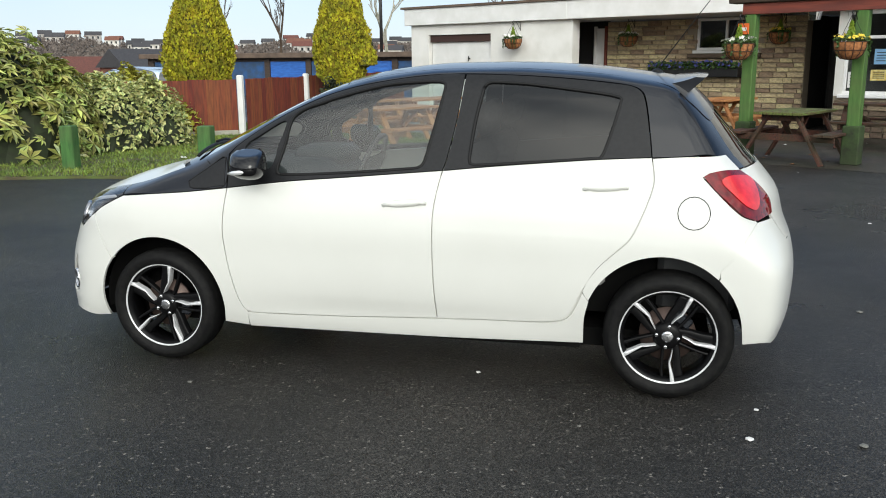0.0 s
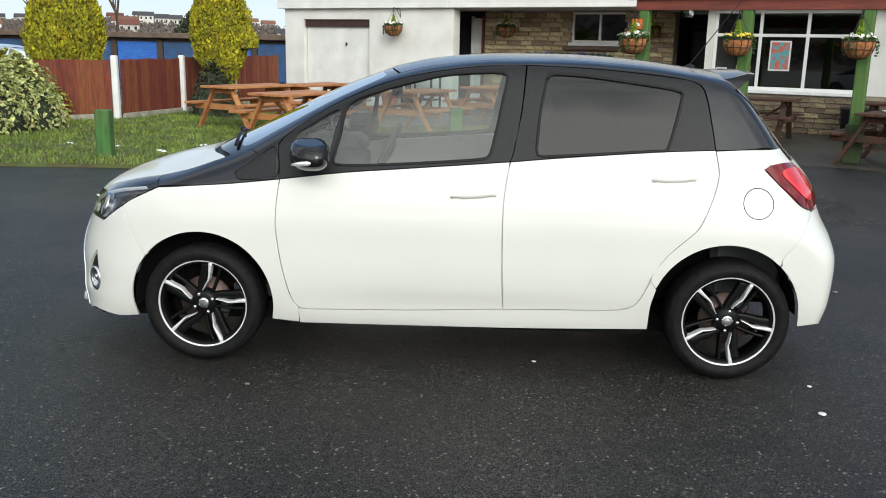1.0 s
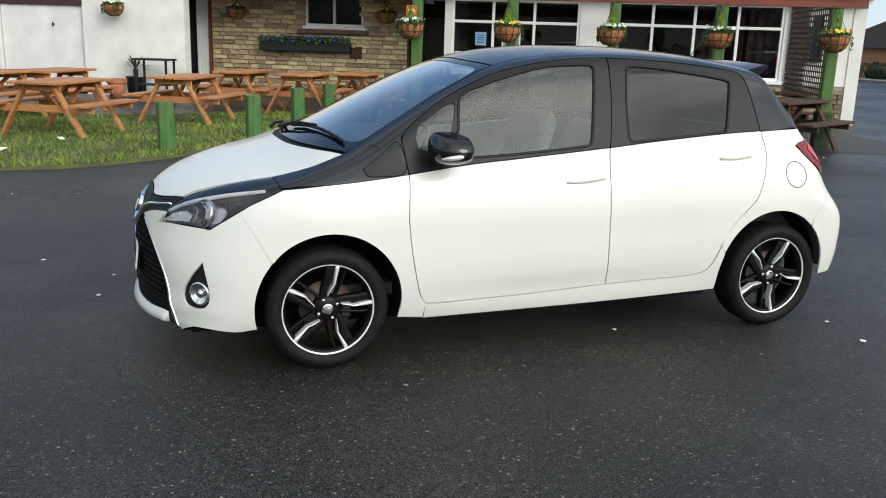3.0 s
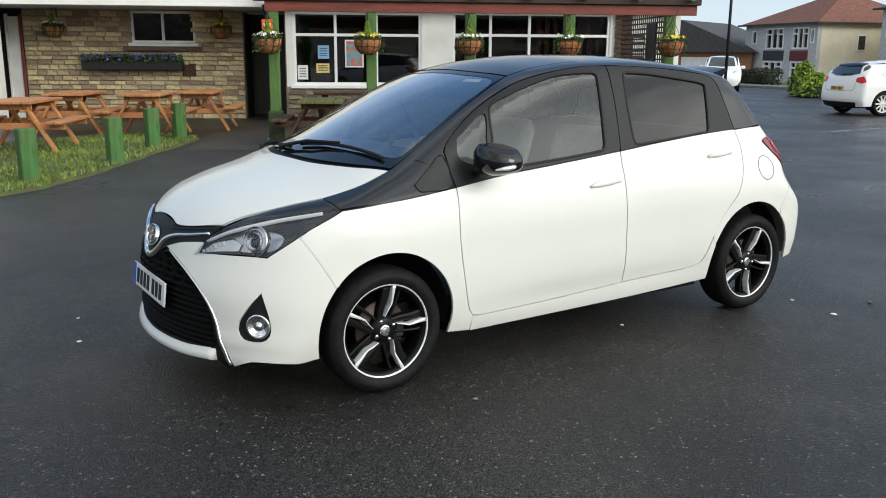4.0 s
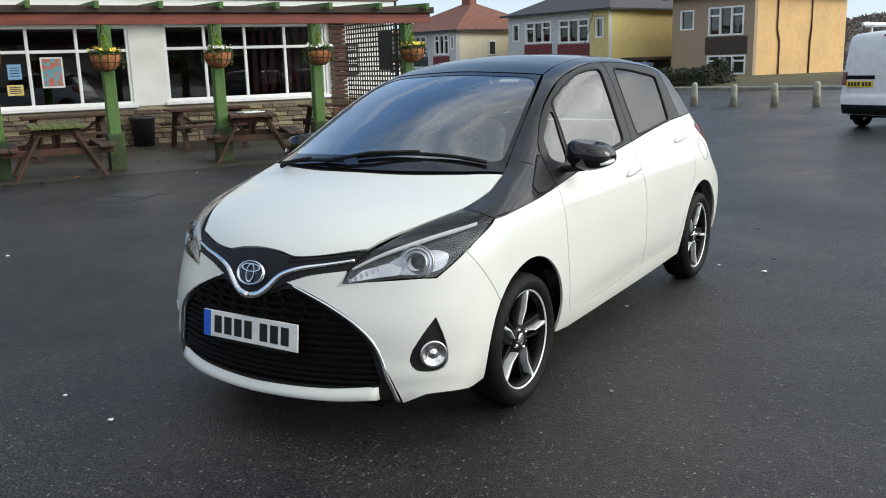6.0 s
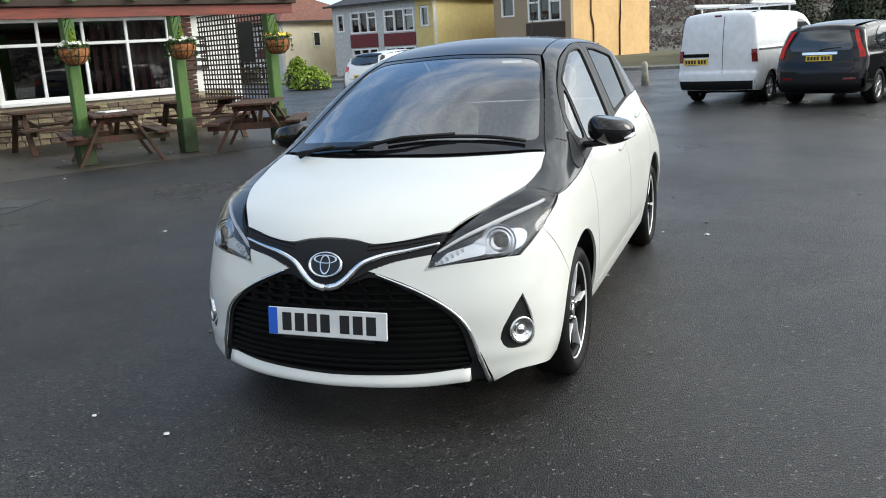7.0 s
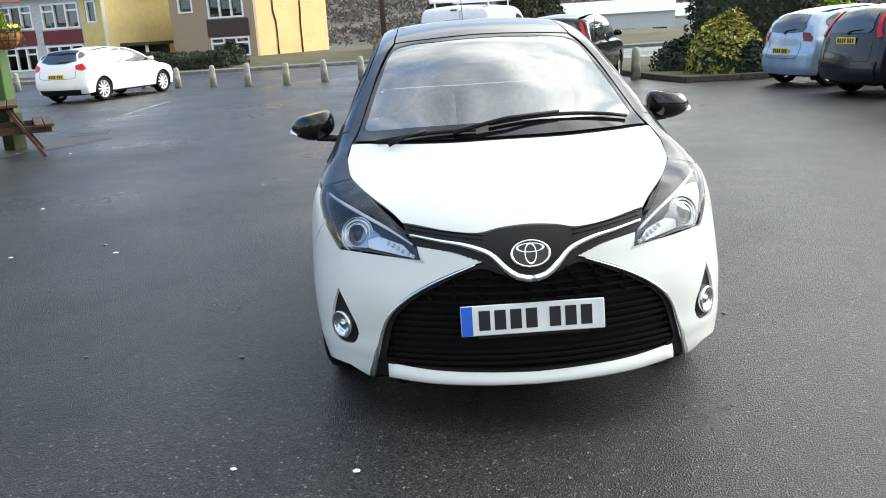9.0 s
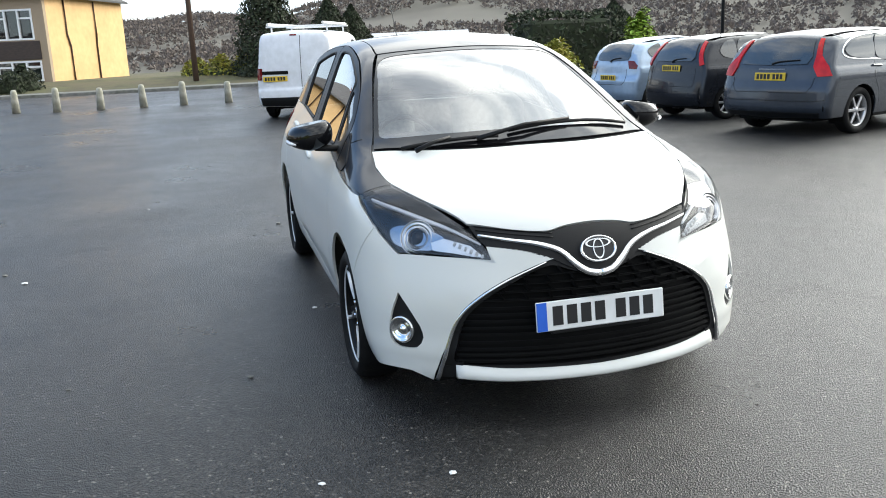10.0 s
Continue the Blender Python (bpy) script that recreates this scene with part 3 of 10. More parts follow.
def pub():
    # bar wall: white upper part with two long windows, stone below
    WB = [(-2.3, 0.82, 0.45, 2.36), (1.13, 0.84, 4.62, 2.38)]
    bm = bmesh.new()
    wall_with_holes(bm, -2.45, 5.95, 0.78, 2.8, D_BAR + 0.02, D_BAR + 0.3, WB)
    structure("wall_bar", bm, M_white, "white painted bar front wall above a stone plinth", "wall", B)
    window("window_1", *WB[0], D_BAR + 0.06, (-1.4, -0.52), 1.88, "long white plastic framed bar window with posters")
    window("window_2", *WB[1], D_BAR + 0.06, (1.96, 2.82, 3.7), 1.9, "long white plastic framed bar window with dark curtains")
    bm = bmesh.new()
    box(bm, -2.45, D_BAR + 0.03, -0.1, 5.95, D_BAR + 0.34, 0.78)
    plinth = structure("wall_plinth", bm, M_mortar, "low buff stone plinth wall under the bar windows", "wall", B)
    # bar room behind; its dimness is painted in as dark brown
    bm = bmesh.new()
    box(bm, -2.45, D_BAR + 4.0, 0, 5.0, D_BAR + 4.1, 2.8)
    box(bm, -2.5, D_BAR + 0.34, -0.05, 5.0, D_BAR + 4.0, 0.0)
    structure("wall_room", bm, material("room_wall_painted_dim", (0.12, 0.07, 0.045), 0.8), "bar room wall and floor with the dimness put into their dark brown colour", "wall", B)
    bm = bmesh.new()
    box(bm, -2.5, D_BAR + 0.3, 2.6, 5.0, D_BAR + 4.0, 2.7)
    structure("ceiling", bm, M_white, "plain bar room ceiling", "ceiling", B)
    for x in (-2.5, 4.9):
        bm = bmesh.new()
        box(bm, x, D_BAR + 0.35, 0, x + 0.1, D_BAR + 4, 2.6)
        structure("wall_side", bm, M_white, "side wall of the bar room", "wall", B)
    # stone wall with its small window
    WA = (-6.0, 1.69, -4.58, 2.4)
    bm = bmesh.new()
    wall_with_holes(bm, -8.33, -3.52, -0.1, 2.4, D_STONE + 0.03, D_STONE + 0.35, [WA])
    stonewall = structure("wall_stone", bm, M_mortar, "coursed buff stone wall with darker weathered stones", "wall", B)
    window("window_3", *WA, D_STONE + 0.08, (-5.3,), None, "small white two-light window with a stone sill")
    bm = bmesh.new()
    box(bm, -6.15, D_STONE - 0.12, 1.52, -4.45, D_STONE + 0.1, 1.615, bev=0.01)
    structure("sill_stone", bm, material("dark_stone_sill", (0.12, 0.085, 0.06), 0.9, bump=0.3), "dark stone sill under the small window", "sill", B)
    # black sheet that stands for the unlit room behind the panes
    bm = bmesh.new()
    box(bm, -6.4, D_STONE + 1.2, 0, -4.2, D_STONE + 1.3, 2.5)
    structure("unlit_room_sheet", bm, M_dark, "black sheet standing in for the unlit room behind the small window", "wall", B)
    # deep porch between stone wall and bar; near-black sheets stand for its shade
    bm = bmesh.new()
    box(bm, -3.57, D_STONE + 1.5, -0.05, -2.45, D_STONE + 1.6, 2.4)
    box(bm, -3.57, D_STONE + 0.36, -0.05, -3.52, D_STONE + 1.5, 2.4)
    structure("wall_porch", bm, M_dark, "near-black sheets standing in for the shade in the recessed porch", "wall", B)
    bm = bmesh.new()
    box(bm, -3.48, D_STONE + 1.42, 0.0, -2.62, D_STONE + 1.47, 2.02, bev=0.01)
    for z in (0.2, 1.1):
        box(bm, -3.42, D_STONE + 1.4, z, -2.78, D_STONE + 1.42, z + 0.72, bev=0.01)
    structure("door_1", bm, material("dark_timber_door", (0.02, 0.016, 0.012), 0.5), "dark timber pub door in the shaded porch", "door", B)
    bm = bmesh.new()
    box(bm, -2.5, D_BAR + 0.34, -0.05, -2.45, D_STONE + 1.6, 2.4)
    structure("wall_porch", bm, M_mortar, "porch side wall of stone", "wall", B)
    # garage block
    bm = bmesh.new()
    wall_with_holes(bm, -13.45, -8.3, -0.1, 2.42, D_GAR, D_GAR + 0.3, [(-12.82, -0.2, -10.72, 2.16)])
    structure("wall_garage", bm, M_white, "white painted garage wall with dirty foot", "wall", B)
    bm = bmesh.new()
    box(bm, -9.9, D_GAR + 0.3, -0.1, -9.7, D_STONE + 0.7, 2.42)
    box(bm, -13.45, D_GAR + 0.3, -0.1, -13.15, D_GAR + 6, 2.42)
    structure("wall_garage_side", bm, M_white, "white painted garage side wall", "wall", B)
    ob = thing("garage_door", B, "white painted up-and-over garage door, closed", "garage door", "", "structure")
    bm = bmesh.new()
    box(bm, -12.8, D_GAR + 0.12, 0.03, -10.74, D_GAR + 0.16, 1.98, bev=0.008)
    part("door_panel", bm, M_fascia, ob)
    bm = bmesh.new()
    box(bm, -12.8, D_GAR + 0.05, 1.98, -10.74, D_GAR + 0.16, 2.16)
    part("lintel", bm, material("dark_brown_lintel", (0.05, 0.022, 0.018), 0.7), ob)
    bm = bmesh.new()
    rod(bm, (-11.5, D_GAR + 0.12, 1.55), (-11.5, D_GAR + 0.06, 1.55), 0.02)
    beam(bm, (-11.5, D_GAR + 0.07, 1.49), (-11.5, D_GAR + 0.07, 1.61), 0.02, 0.015)
    part("handle", bm, M_iron, ob)
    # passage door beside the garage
    # black sheet closes the passage; its colour stands for the shade inside
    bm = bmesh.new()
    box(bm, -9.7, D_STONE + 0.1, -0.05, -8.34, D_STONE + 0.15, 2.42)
    structure("passage_shade_sheet", bm, M_dark, "black sheet standing in for the shade in the passage beside the garage", "wall", B)
    bm = bmesh.new()
    box(bm, -8.7, D_STONE - 0.02, 0.0, -8.64, D_STONE + 0.08, 2.3, bev=0.01)
    box(bm, -8.64, D_STONE + 0.02, 0.02, -8.4, D_STONE + 0.06, 2.25, bev=0.01)
    structure("door_2", bm, M_fascia, "narrow white painted door standing half open", "door", B)
    bm = bmesh.new()
    box(bm, -8.4, D_STONE - 0.02, 0.0, -8.34, D_STONE + 0.08, 2.3, bev=0.01)
    structure("trim", bm, M_redbeam, "red-brown painted door post", "trim", B)
    # roofs and fascias
    bm = bmesh.new()
    box(bm, -13.6, D_GAR - 0.12, 2.42, -8.4, D_GAR - 0.06, 2.84, bev=0.01)
    box(bm, -8.4, D_GAR - 0.12, 2.42, -2.2, D_GAR - 0.06, 2.84, bev=0.01)
    box(bm, -2.2, D_GAR - 0.12, 2.5, 6.2, D_GAR - 0.06, 2.84, bev=0.01)
    structure("fascia", bm, M_fascia, "white painted timber roof fascia", "fascia", B)
    bm = bmesh.new()
    box(bm, -13.6, D_GAR - 0.06, 2.425, 6.2, D_GAR + 9, 2.5)
    structure("soffit", bm, M_fascia, "white painted soffit under the flat roof", "soffit", B)
    bm = bmesh.new()
    box(bm, -13.7, D_GAR - 0.16, 2.845, 6.3, D_GAR + 9, 2.9)
    structure("roof", bm, M_brownroof, "flat felt roof of the pub", "roof", B)
    bm = bmesh.new()
    box(bm, -9.8, D_GAR + 3.0, 2.9, 5.0, D_GAR + 8.5, 5.4)
    structure("wall_upper", bm, M_white, "white rendered upper storey set back on the flat roof", "wall", B)
    bm = bmesh.new()
    box(bm, 5.952, D_BAR + 0.0, -0.1, 6.2, D_BAR + 7, 2.42)
    structure("wall_end", bm, M_white, "white painted end wall of the bar", "wall", B)
    return plinth, stonewall


PLINTH, STONEWALL = pub()


M_lattice = material("dark_brown_lattice_timber", (0.05, 0.03, 0.02), 0.8, col2=(0.03, 0.02, 0.014), scale=6, bump=0.2)


def pergola():
    """Green timber pergola in front of the bar: each post is a thing of its own, the red beam rests on them."""
    S = [-2.28, -0.7, 0.94, 2.6, 4.32]
    for i, s in enumerate(S):
        ob = thing("pergola_post", B @ Matrix.Translation((s, D_PERG, 0)), "green stained square timber pergola post, mossy at its foot", "post", "pergola posts")
        bm = bmesh.new()
        w = 0.085
        box(bm, -w, -w, 0.55, w, w, 2.312, bev=0.012)
        part("upright", bm, M_green, ob)
        bm = bmesh.new()
        box(bm, -w - 0.035, -w - 0.035, 0, w + 0.035, w + 0.035, 0.56, bev=0.015)
        part("base", bm, M_mossfoot, ob, "thicker dark mossy boxed foot")
    bm = bmesh.new()
    box(bm, -2.4, D_PERG - 0.1, 2.15, 4.75, D_PERG - 0.0855, 2.31, bev=0.006)
    tagged(part("pergola_beam", bm, M_redbeam, None, "", False, B), "long red-brown painted board across the pergola posts", "beam")
    bm = bmesh.new()
    box(bm, -2.6, D_PERG - 0.16, 2.315, 4.8, D_PERG + 0.1, 2.42, bev=0.01)
    tagged(part("pergola_plate", bm, M_lattice, None, "", False, B), "dark weathered timber plate along the top of the pergola", "beam")
    for i in range(9):
        bm = bmesh.new()
        s = -2.6 + 0.9 * i
        beam(bm, (s, D_PERG - 0.3, 2.425), (s, D_GAR - 0.14, 2.56), 0.06, 0.1, (0, 0, 1))
        tagged(part("rafter", bm, M_green, None, "", False, B), "green painted timber rafter of the open pergola", "rafter", "pergola rafters")
    # lattice screen with a dark board on it, from the last post back towards the bar, and a white panel beyond it
    ob = thing("lattice_screen", B @ Matrix.Translation((4.3, D_PERG + 0.1, 0)) @ Matrix.Rotation(radians(90), 4, "Z"), "dark brown square timber lattice screen beside the terrace", "screen")
    L = 2.5
    for k in range(23):
        bm = bmesh.new()
        x = 0.02 + (L - 0.04) * k / 22
        box(bm, x - 0.016, -0.012, 0.6, x + 0.016, 0.0, 2.25)
        part("upright", bm, M_lattice, ob)
    for k in range(19):
        bm = bmesh.new()
        z = 0.62 + 1.62 * k / 18
        box(bm, 0, 0.001, z - 0.014, L, 0.013, z + 0.014)
        part("rail", bm, M_lattice, ob)
    bm = bmesh.new()
    box(bm, 0.4, 0.015, 1.36, 0.92, 0.04, 2.06, bev=0.008)
    part("board", bm, M_iron, ob, "plain black notice board")
    bm = bmesh.new()
    box(bm, 4.86, D_BAR + 0.006, 1.2, 5.14, D_BAR + 0.016, 1.9)
    ps = tagged(part("wall_poster", bm, M_iron, None, "", False, B), "black poster with pale bars on the white wall", "poster")
    for z, w in ((1.72, 0.2), (1.55, 0.17), (1.32, 0.14)):
        bm = bmesh.new()
        box(bm, 5.0 - w / 2, D_BAR + 0.001, z, 5.0 + w / 2, D_BAR + 0.005, z + 0.1)
        part("bar", bm, M_paper, ps)


pergola()


def picnic_table(m, wood, label, length=1.5, top=None, group="picnic tables"):
    """An A-frame picnic table with two benches."""
    ob = thing("picnic_table", m, label, "picnic table", group)
    for k in range(5):
        bm = bmesh.new()
        y = -0.29 + 0.145 * k
        box(bm, -length / 2, y - 0.068, 0.71, length / 2, y + 0.068, 0.75, bev=0.006)
        part("tabletop_board", bm, top or wood, ob)
    for sg in (-1, 1):
        for q in (0.0, 0.13):
            bm = bmesh.new()
            y = sg * (0.58 + q)
            box(bm, -length / 2, y - 0.06, 0.42, length / 2, y + 0.06, 0.46, bev=0.006)
            part("seat_board", bm, wood, ob)
    for x in (-length / 2 + 0.2, length / 2 - 0.2):
        for sg in (-1, 1):
            bm = bmesh.new()
            beam(bm, (x, sg * 0.6, 0.0), (x, sg * 0.2, 0.71), 0.045, 0.1, (1, 0, 0), 0.005)
            part("leg", bm, wood, ob)
        bm = bmesh.new()
        beam(bm, (x + 0.048, -0.74, 0.38), (x + 0.048, 0.74, 0.38), 0.045, 0.1, (0, 0, 1), 0.005)
        part("crossbar", bm, wood, ob)
        bm = bmesh.new()
        beam(bm, (x, -0.3, 0.66), (x, 0.3, 0.66), 0.045, 0.08, (0, 0, 1), 0.005)
        part("batten", bm, wood, ob)
        bm = bmesh.new()
        beam(bm, (x, 0, 0.66), (x * 0.35, 0, 0.41), 0.04, 0.07, (0, 1, 0), 0.005)
        part("strut", bm, wood, ob)
    return ob


PINE_LABEL = "orange-brown pine picnic table with fixed benches"
RED_LABEL = "dark red-brown weathered picnic table with fixed benches"
# on and behind the lawn: place, turn
for x, y, a, ln in ((-3.12, 8.9, 63, 1.45), (-4.45, 10.95, 63, 1.8), (-3.5, 12.1, 61, 1.5), (-1.35, 10.6, 64, 1.45), (0.88, 12.1, 63, 1.45), (2.2, 13.35, 63, 1.45), (-0.1, 13.6, 62, 1.5)):
    picnic_table(pose(x, y, 0.035 if inside(x, y, LAWN) else 0, 0, 0, a), M_pine, PINE_LABEL, ln, None, "picnic tables by the lawn")
# under the pergola
picnic_table(pose(3.0, 9.3, 0, 0, 0, 62), M_redwood, "dark picnic table with green mossy top boards", 1.4, M_moss, "picnic tables under the pergola")
for x, y, a in ((5.75, 8.1, 50), (7.4, 6.55, 25), (4.7, 11.6, -27), (7.0, 10.6, -27), (8.6, 8.6, -27)):
    picnic_table(pose(x, y, 0, 0, 0, a), M_redwood, RED_LABEL, 1.5, None, "picnic tables under the pergola")

# green bollards round the lawn
def bollard_post(x, y, h, r):
    bm = bmesh.new()
    box(bm, -r, -r, 0, r, r, h, bev=0.012)
    ob = tagged(part("timber_bollard", bm, M_greenpost, None, "", False, pose(x, y, 0, 0, 0, 8)), "green painted square timber bollard on the lawn edge", "bollard", "lawn bollards")


for x, y in ((-7.05, 6.0), (-5.05, 6.3), (-1.78, 6.85), (-0.55, 8.2), (0.38, 9.95), (1.15, 11.2)):
    bollard_post(x, y, 0.64, 0.095)

# fence with concrete posts
def fence_run(a, b, h):
    a, b = Vector((*a, 0)), Vector((*b, 0))
    n = max(1, int((b - a).length / 0.12))
    d = (b - a).normalized()
    ob = thing("timber_fence", Matrix.Translation(a) @ Matrix.Rotation(math.atan2(d.y, d.x), 4, "Z"), "red-brown close-boarded timber fence", "fence", "fence panels")
    rr = random.Random(4)
    for i in range(n):
        bm = bmesh.new()
        x = (b - a).length * i / n
        box(bm, x, 0.006 * (i % 2), 0.12, x + 0.125, 0.018 + 0.006 * (i % 2), h + rr.uniform(-0.01, 0.01))
        part("board", bm, M_fence, ob)
    bm = bmesh.new()
    L = (b - a).length
    box(bm, 0, -0.04, 0.0, L, 0.03, 0.13, bev=0.01)
    part("gravel_board", bm, M_concrete, ob)


fence_run((-9.6, 10.0), (-7.45, 11.75), 1.15)
fence_run((-7.3, 11.9), (-6.85, 13.8), 1.17)
fence_run((-6.8, 13.95), (-6.35, 15.8), 1.2)
fence_run((-6.3, 15.95), (-5.8, 18.0), 1.22)
for x, y, h in ((-7.38, 11.8, 1.24), (-6.83, 13.87, 1.24), (-6.32, 15.87, 1.24)):
    bm = bmesh.new()
    box(bm, -0.06, -0.06, 0, 0.06, 0.06, h, bev=0.02)
    tagged(part("concrete_fence_post", bm, M_fascia, None, "", False, pose(x, y, 0)), "white painted concrete fence post", "post", "fence posts")

# distant garage block with blue doors
def garage_block():
    ob = thing("garage_block", pose(-13.5, 31.0, -0.45, 0, 0, -4), "long low garage block with blue doors and brown flat roof", "garage")
    bm = bmesh.new()
    box(bm, -9, 0, 0, 16, 5, 2.1)
    part("wall", bm, M_brownpanel, ob)
    bm = bmesh.new()
    box(bm, -9.2, -0.4, 2.1, 16.2, 5.2, 2.32, bev=0.02)
    part("roof", bm, M_brownroof, ob)
    for i in range(12):
        x = -8.6 + 2.02 * i
        bm = bmesh.new()
        box(bm, x, -0.06, 0.05, x + 1.72, -0.01, 1.95, bev=0.01)
        dd = part("door", bm, M_blue if i % 2 else M_blueworn, ob)
        for q in range(9):
            bm = bmesh.new()
            box(bm, x + 0.05, -0.075, 0.12 + 0.2 * q, x + 1.67, -0.06, 0.27 + 0.2 * q)
            part("rib", bm, M_blue if i % 2 else M_blueworn, dd)
    for i in range(13):
        bm = bmesh.new()
        x = -8.75 + 2.02 * i
        box(bm, x - 0.13, -0.1, 0, x + 0.13, -0.008, 2.1, bev=0.01)
        part("pier", bm, M_fascia if i == 10 else M_brownpanel, ob)


garage_block()


from mathutils import geometry

# ---- car bodies ----
def pchip(xs, ys):
    """A smooth curve through points that never overshoots."""
    xs, ys = np.array(xs, float), np.array(ys, float)
    h, d = np.diff(xs), np.diff(ys) / np.diff(xs)
    m = np.zeros(len(xs))
    m[0], m[-1] = d[0], d[-1]
    for i in range(1, len(xs) - 1):
        m[i] = 0 if d[i - 1] * d[i] <= 0 else (h[i - 1] + h[i]) * 3 / ((2 * h[i] + h[i - 1]) / d[i - 1] + (h[i] + 2 * h[i - 1]) / d[i])
    def f(x):
        x = np.clip(np.asarray(x, float), xs[0], xs[-1])
        i = np.clip(np.searchsorted(xs, x) - 1, 0, len(xs) - 2)
        t = (x - xs[i]) / h[i]
        return (2 * t ** 3 - 3 * t ** 2 + 1) * ys[i] + (t ** 3 - 2 * t ** 2 + t) * h[i] * m[i] + (3 * t ** 2 - 2 * t ** 3) * ys[i + 1] + (t ** 3 - t ** 2) * h[i] * m[i + 1]
    return f

class BodyShape:
    """A car body as one smooth closed form: side, top, nose and tail curves blended into each other."""
    def __init__(self, top, crown, side, nose, tail, round_nose, round_tail, half, k=0.03, low=0.17, flare=None, dent=None):
        self.top, self.crown, self.side = pchip(*zip(*top)), pchip(*zip(*crown)), pchip(*zip(*side))
        self.nose, self.tail = pchip(*zip(*nose)), pchip(*zip(*tail))
        self.rn, self.rt, self.half, self.k, self.low = round_nose, round_tail, half, k, low
        self.flare, self.dent = flare, dent
    def value(self, x, y, z):
        y = np.abs(y)
        q = np.clip(y / self.half, 0, 1.0)
        curve = 1 - np.sqrt(np.maximum(1e-6, 1 - np.minimum(q, 0.9999) ** 2))
        hw = self.side(z)
        if self.flare is not None:
            hw = hw + self.flare(x, z)
        nose = self.nose(z) if self.dent is None else self.nose(z) + self.dent(y, z)
        parts = [(y - hw) * 1.0, (z - self.top(x) + self.crown(x) * y * y), (nose + (self.rn(z) if callable(self.rn) else self.rn) * curve - x), (x - self.tail(z) + (self.rt(z) if callable(self.rt) else self.rt) * curve), self.low - z]
        k = self.k
        v = np.stack(np.broadcast_arrays(*parts))
        mx = v.max(axis=0)
        return mx + k * np.log(np.exp((v - mx) / k).sum(axis=0))
    def solve(self, a, b, view):
        """The free coordinate on the skin: side (x, z), top (x, y), nose and tail (y, z)."""
        a, b = np.asarray(a, float), np.asarray(b, float)
        f = {"side": lambda t: self.value(a, t, b), "top": lambda t: self.value(a, b, t), "nose": lambda t: self.value(t, a, b), "tail": lambda t: self.value(t, a, b)}[view]
        lo, hi = {"side": (0.05, 1.4), "top": (0.45, 2.6), "nose": (-0.6, -3.2), "tail": (0.6, 3.2)}[view]
        lo, hi = np.full(a.shape, lo), np.full(a.shape, hi)
        for _ in range(34):
            mid = (lo + hi) / 2
            out = f(mid) > 0
            hi = np.where(out, mid, hi)
            lo = np.where(out, lo, mid)
        return (lo + hi) / 2
    def normal(self, p):
        e = 1e-3
        x, y, z = p.T
        g = np.stack([self.value(x + e, y, z) - self.value(x - e, y, z), self.value(x, y + e, z) - self.value(x, y - e, z), self.value(x, y, z + e) - self.value(x, y, z - e)], axis=1)
        return g / (np.linalg.norm(g, axis=1, keepdims=True) + 1e-12)


VIEWS = {"side": (0, 1, 0), "top": (0, 0, 1), "nose": (-1, 0, 0), "tail": (1, 0, 0), "diag": (-0.62, 0.62, 0.48), "rdiag": (0.66, 0.66, 0.36), "cab": (-0.2, 0.74, 0.64)}


def view_axes(view):
    d = np.array(VIEWS[view], float)
    d /= np.linalg.norm(d)
    up = np.array((0, 0, 1.0)) if abs(d[2]) < 0.9 else np.array((1.0, 0, 0))
    a = np.cross(up, d)
    a /= np.linalg.norm(a)
    return a, np.cross(d, a), d


def on_skin(shape, uv, axes):
    """Where lines along the view direction meet the outside of the body."""
    a, b, d = axes
    base = uv[:, :1] * a + uv[:, 1:] * b
    ts = np.linspace(3.6, -2.4, 150)
    hi = np.full(len(uv), np.nan)
    lo = np.full(len(uv), -1.0)
    prev = ts[0]
    for t in ts[1:]:
        p = base + t * d
        ins = (shape.value(p[:, 0], p[:, 1], p[:, 2]) < 0) & np.isnan(hi)
        lo[ins] = t
        hi[ins] = prev
        prev = t
    miss = np.isnan(hi)
    hi[miss] = lo[miss] = 0.0
    for _ in range(26):
        mid = (lo + hi) / 2
        p = base + mid[:, None] * d
        out = shape.value(p[:, 0], p[:, 1], p[:, 2]) > 0
        hi = np.where(out, mid, hi)
        lo = np.where(out, lo, mid)
    return base + ((lo + hi) / 2)[:, None] * d


def to_uv(pts, axes, view):
    a, b, d = axes
    full = []
    for p in pts:
        if len(p) == 3:
            full.append(p)
        else:
            full.append({"side": (p[0], 0, p[1]), "top": (p[0], p[1], 0), "nose": (0, p[0], p[1]), "tail": (0, p[0], p[1])}[view])
    full = np.array(full, float)
    return np.column_stack([full @ a, full @ b])


def inside_many(uv, poly):
    x, y = uv[:, 0], uv[:, 1]
    c = np.zeros(len(uv), bool)
    j = len(poly) - 1
    for i in range(len(poly)):
        (xi, yi), (xj, yj) = poly[i], poly[j]
        if yi != yj:
            c ^= ((yi > y) != (yj > y)) & (x < (xj - xi) * (y - yi) / (yj - yi) + xi)
        j = i
    return c


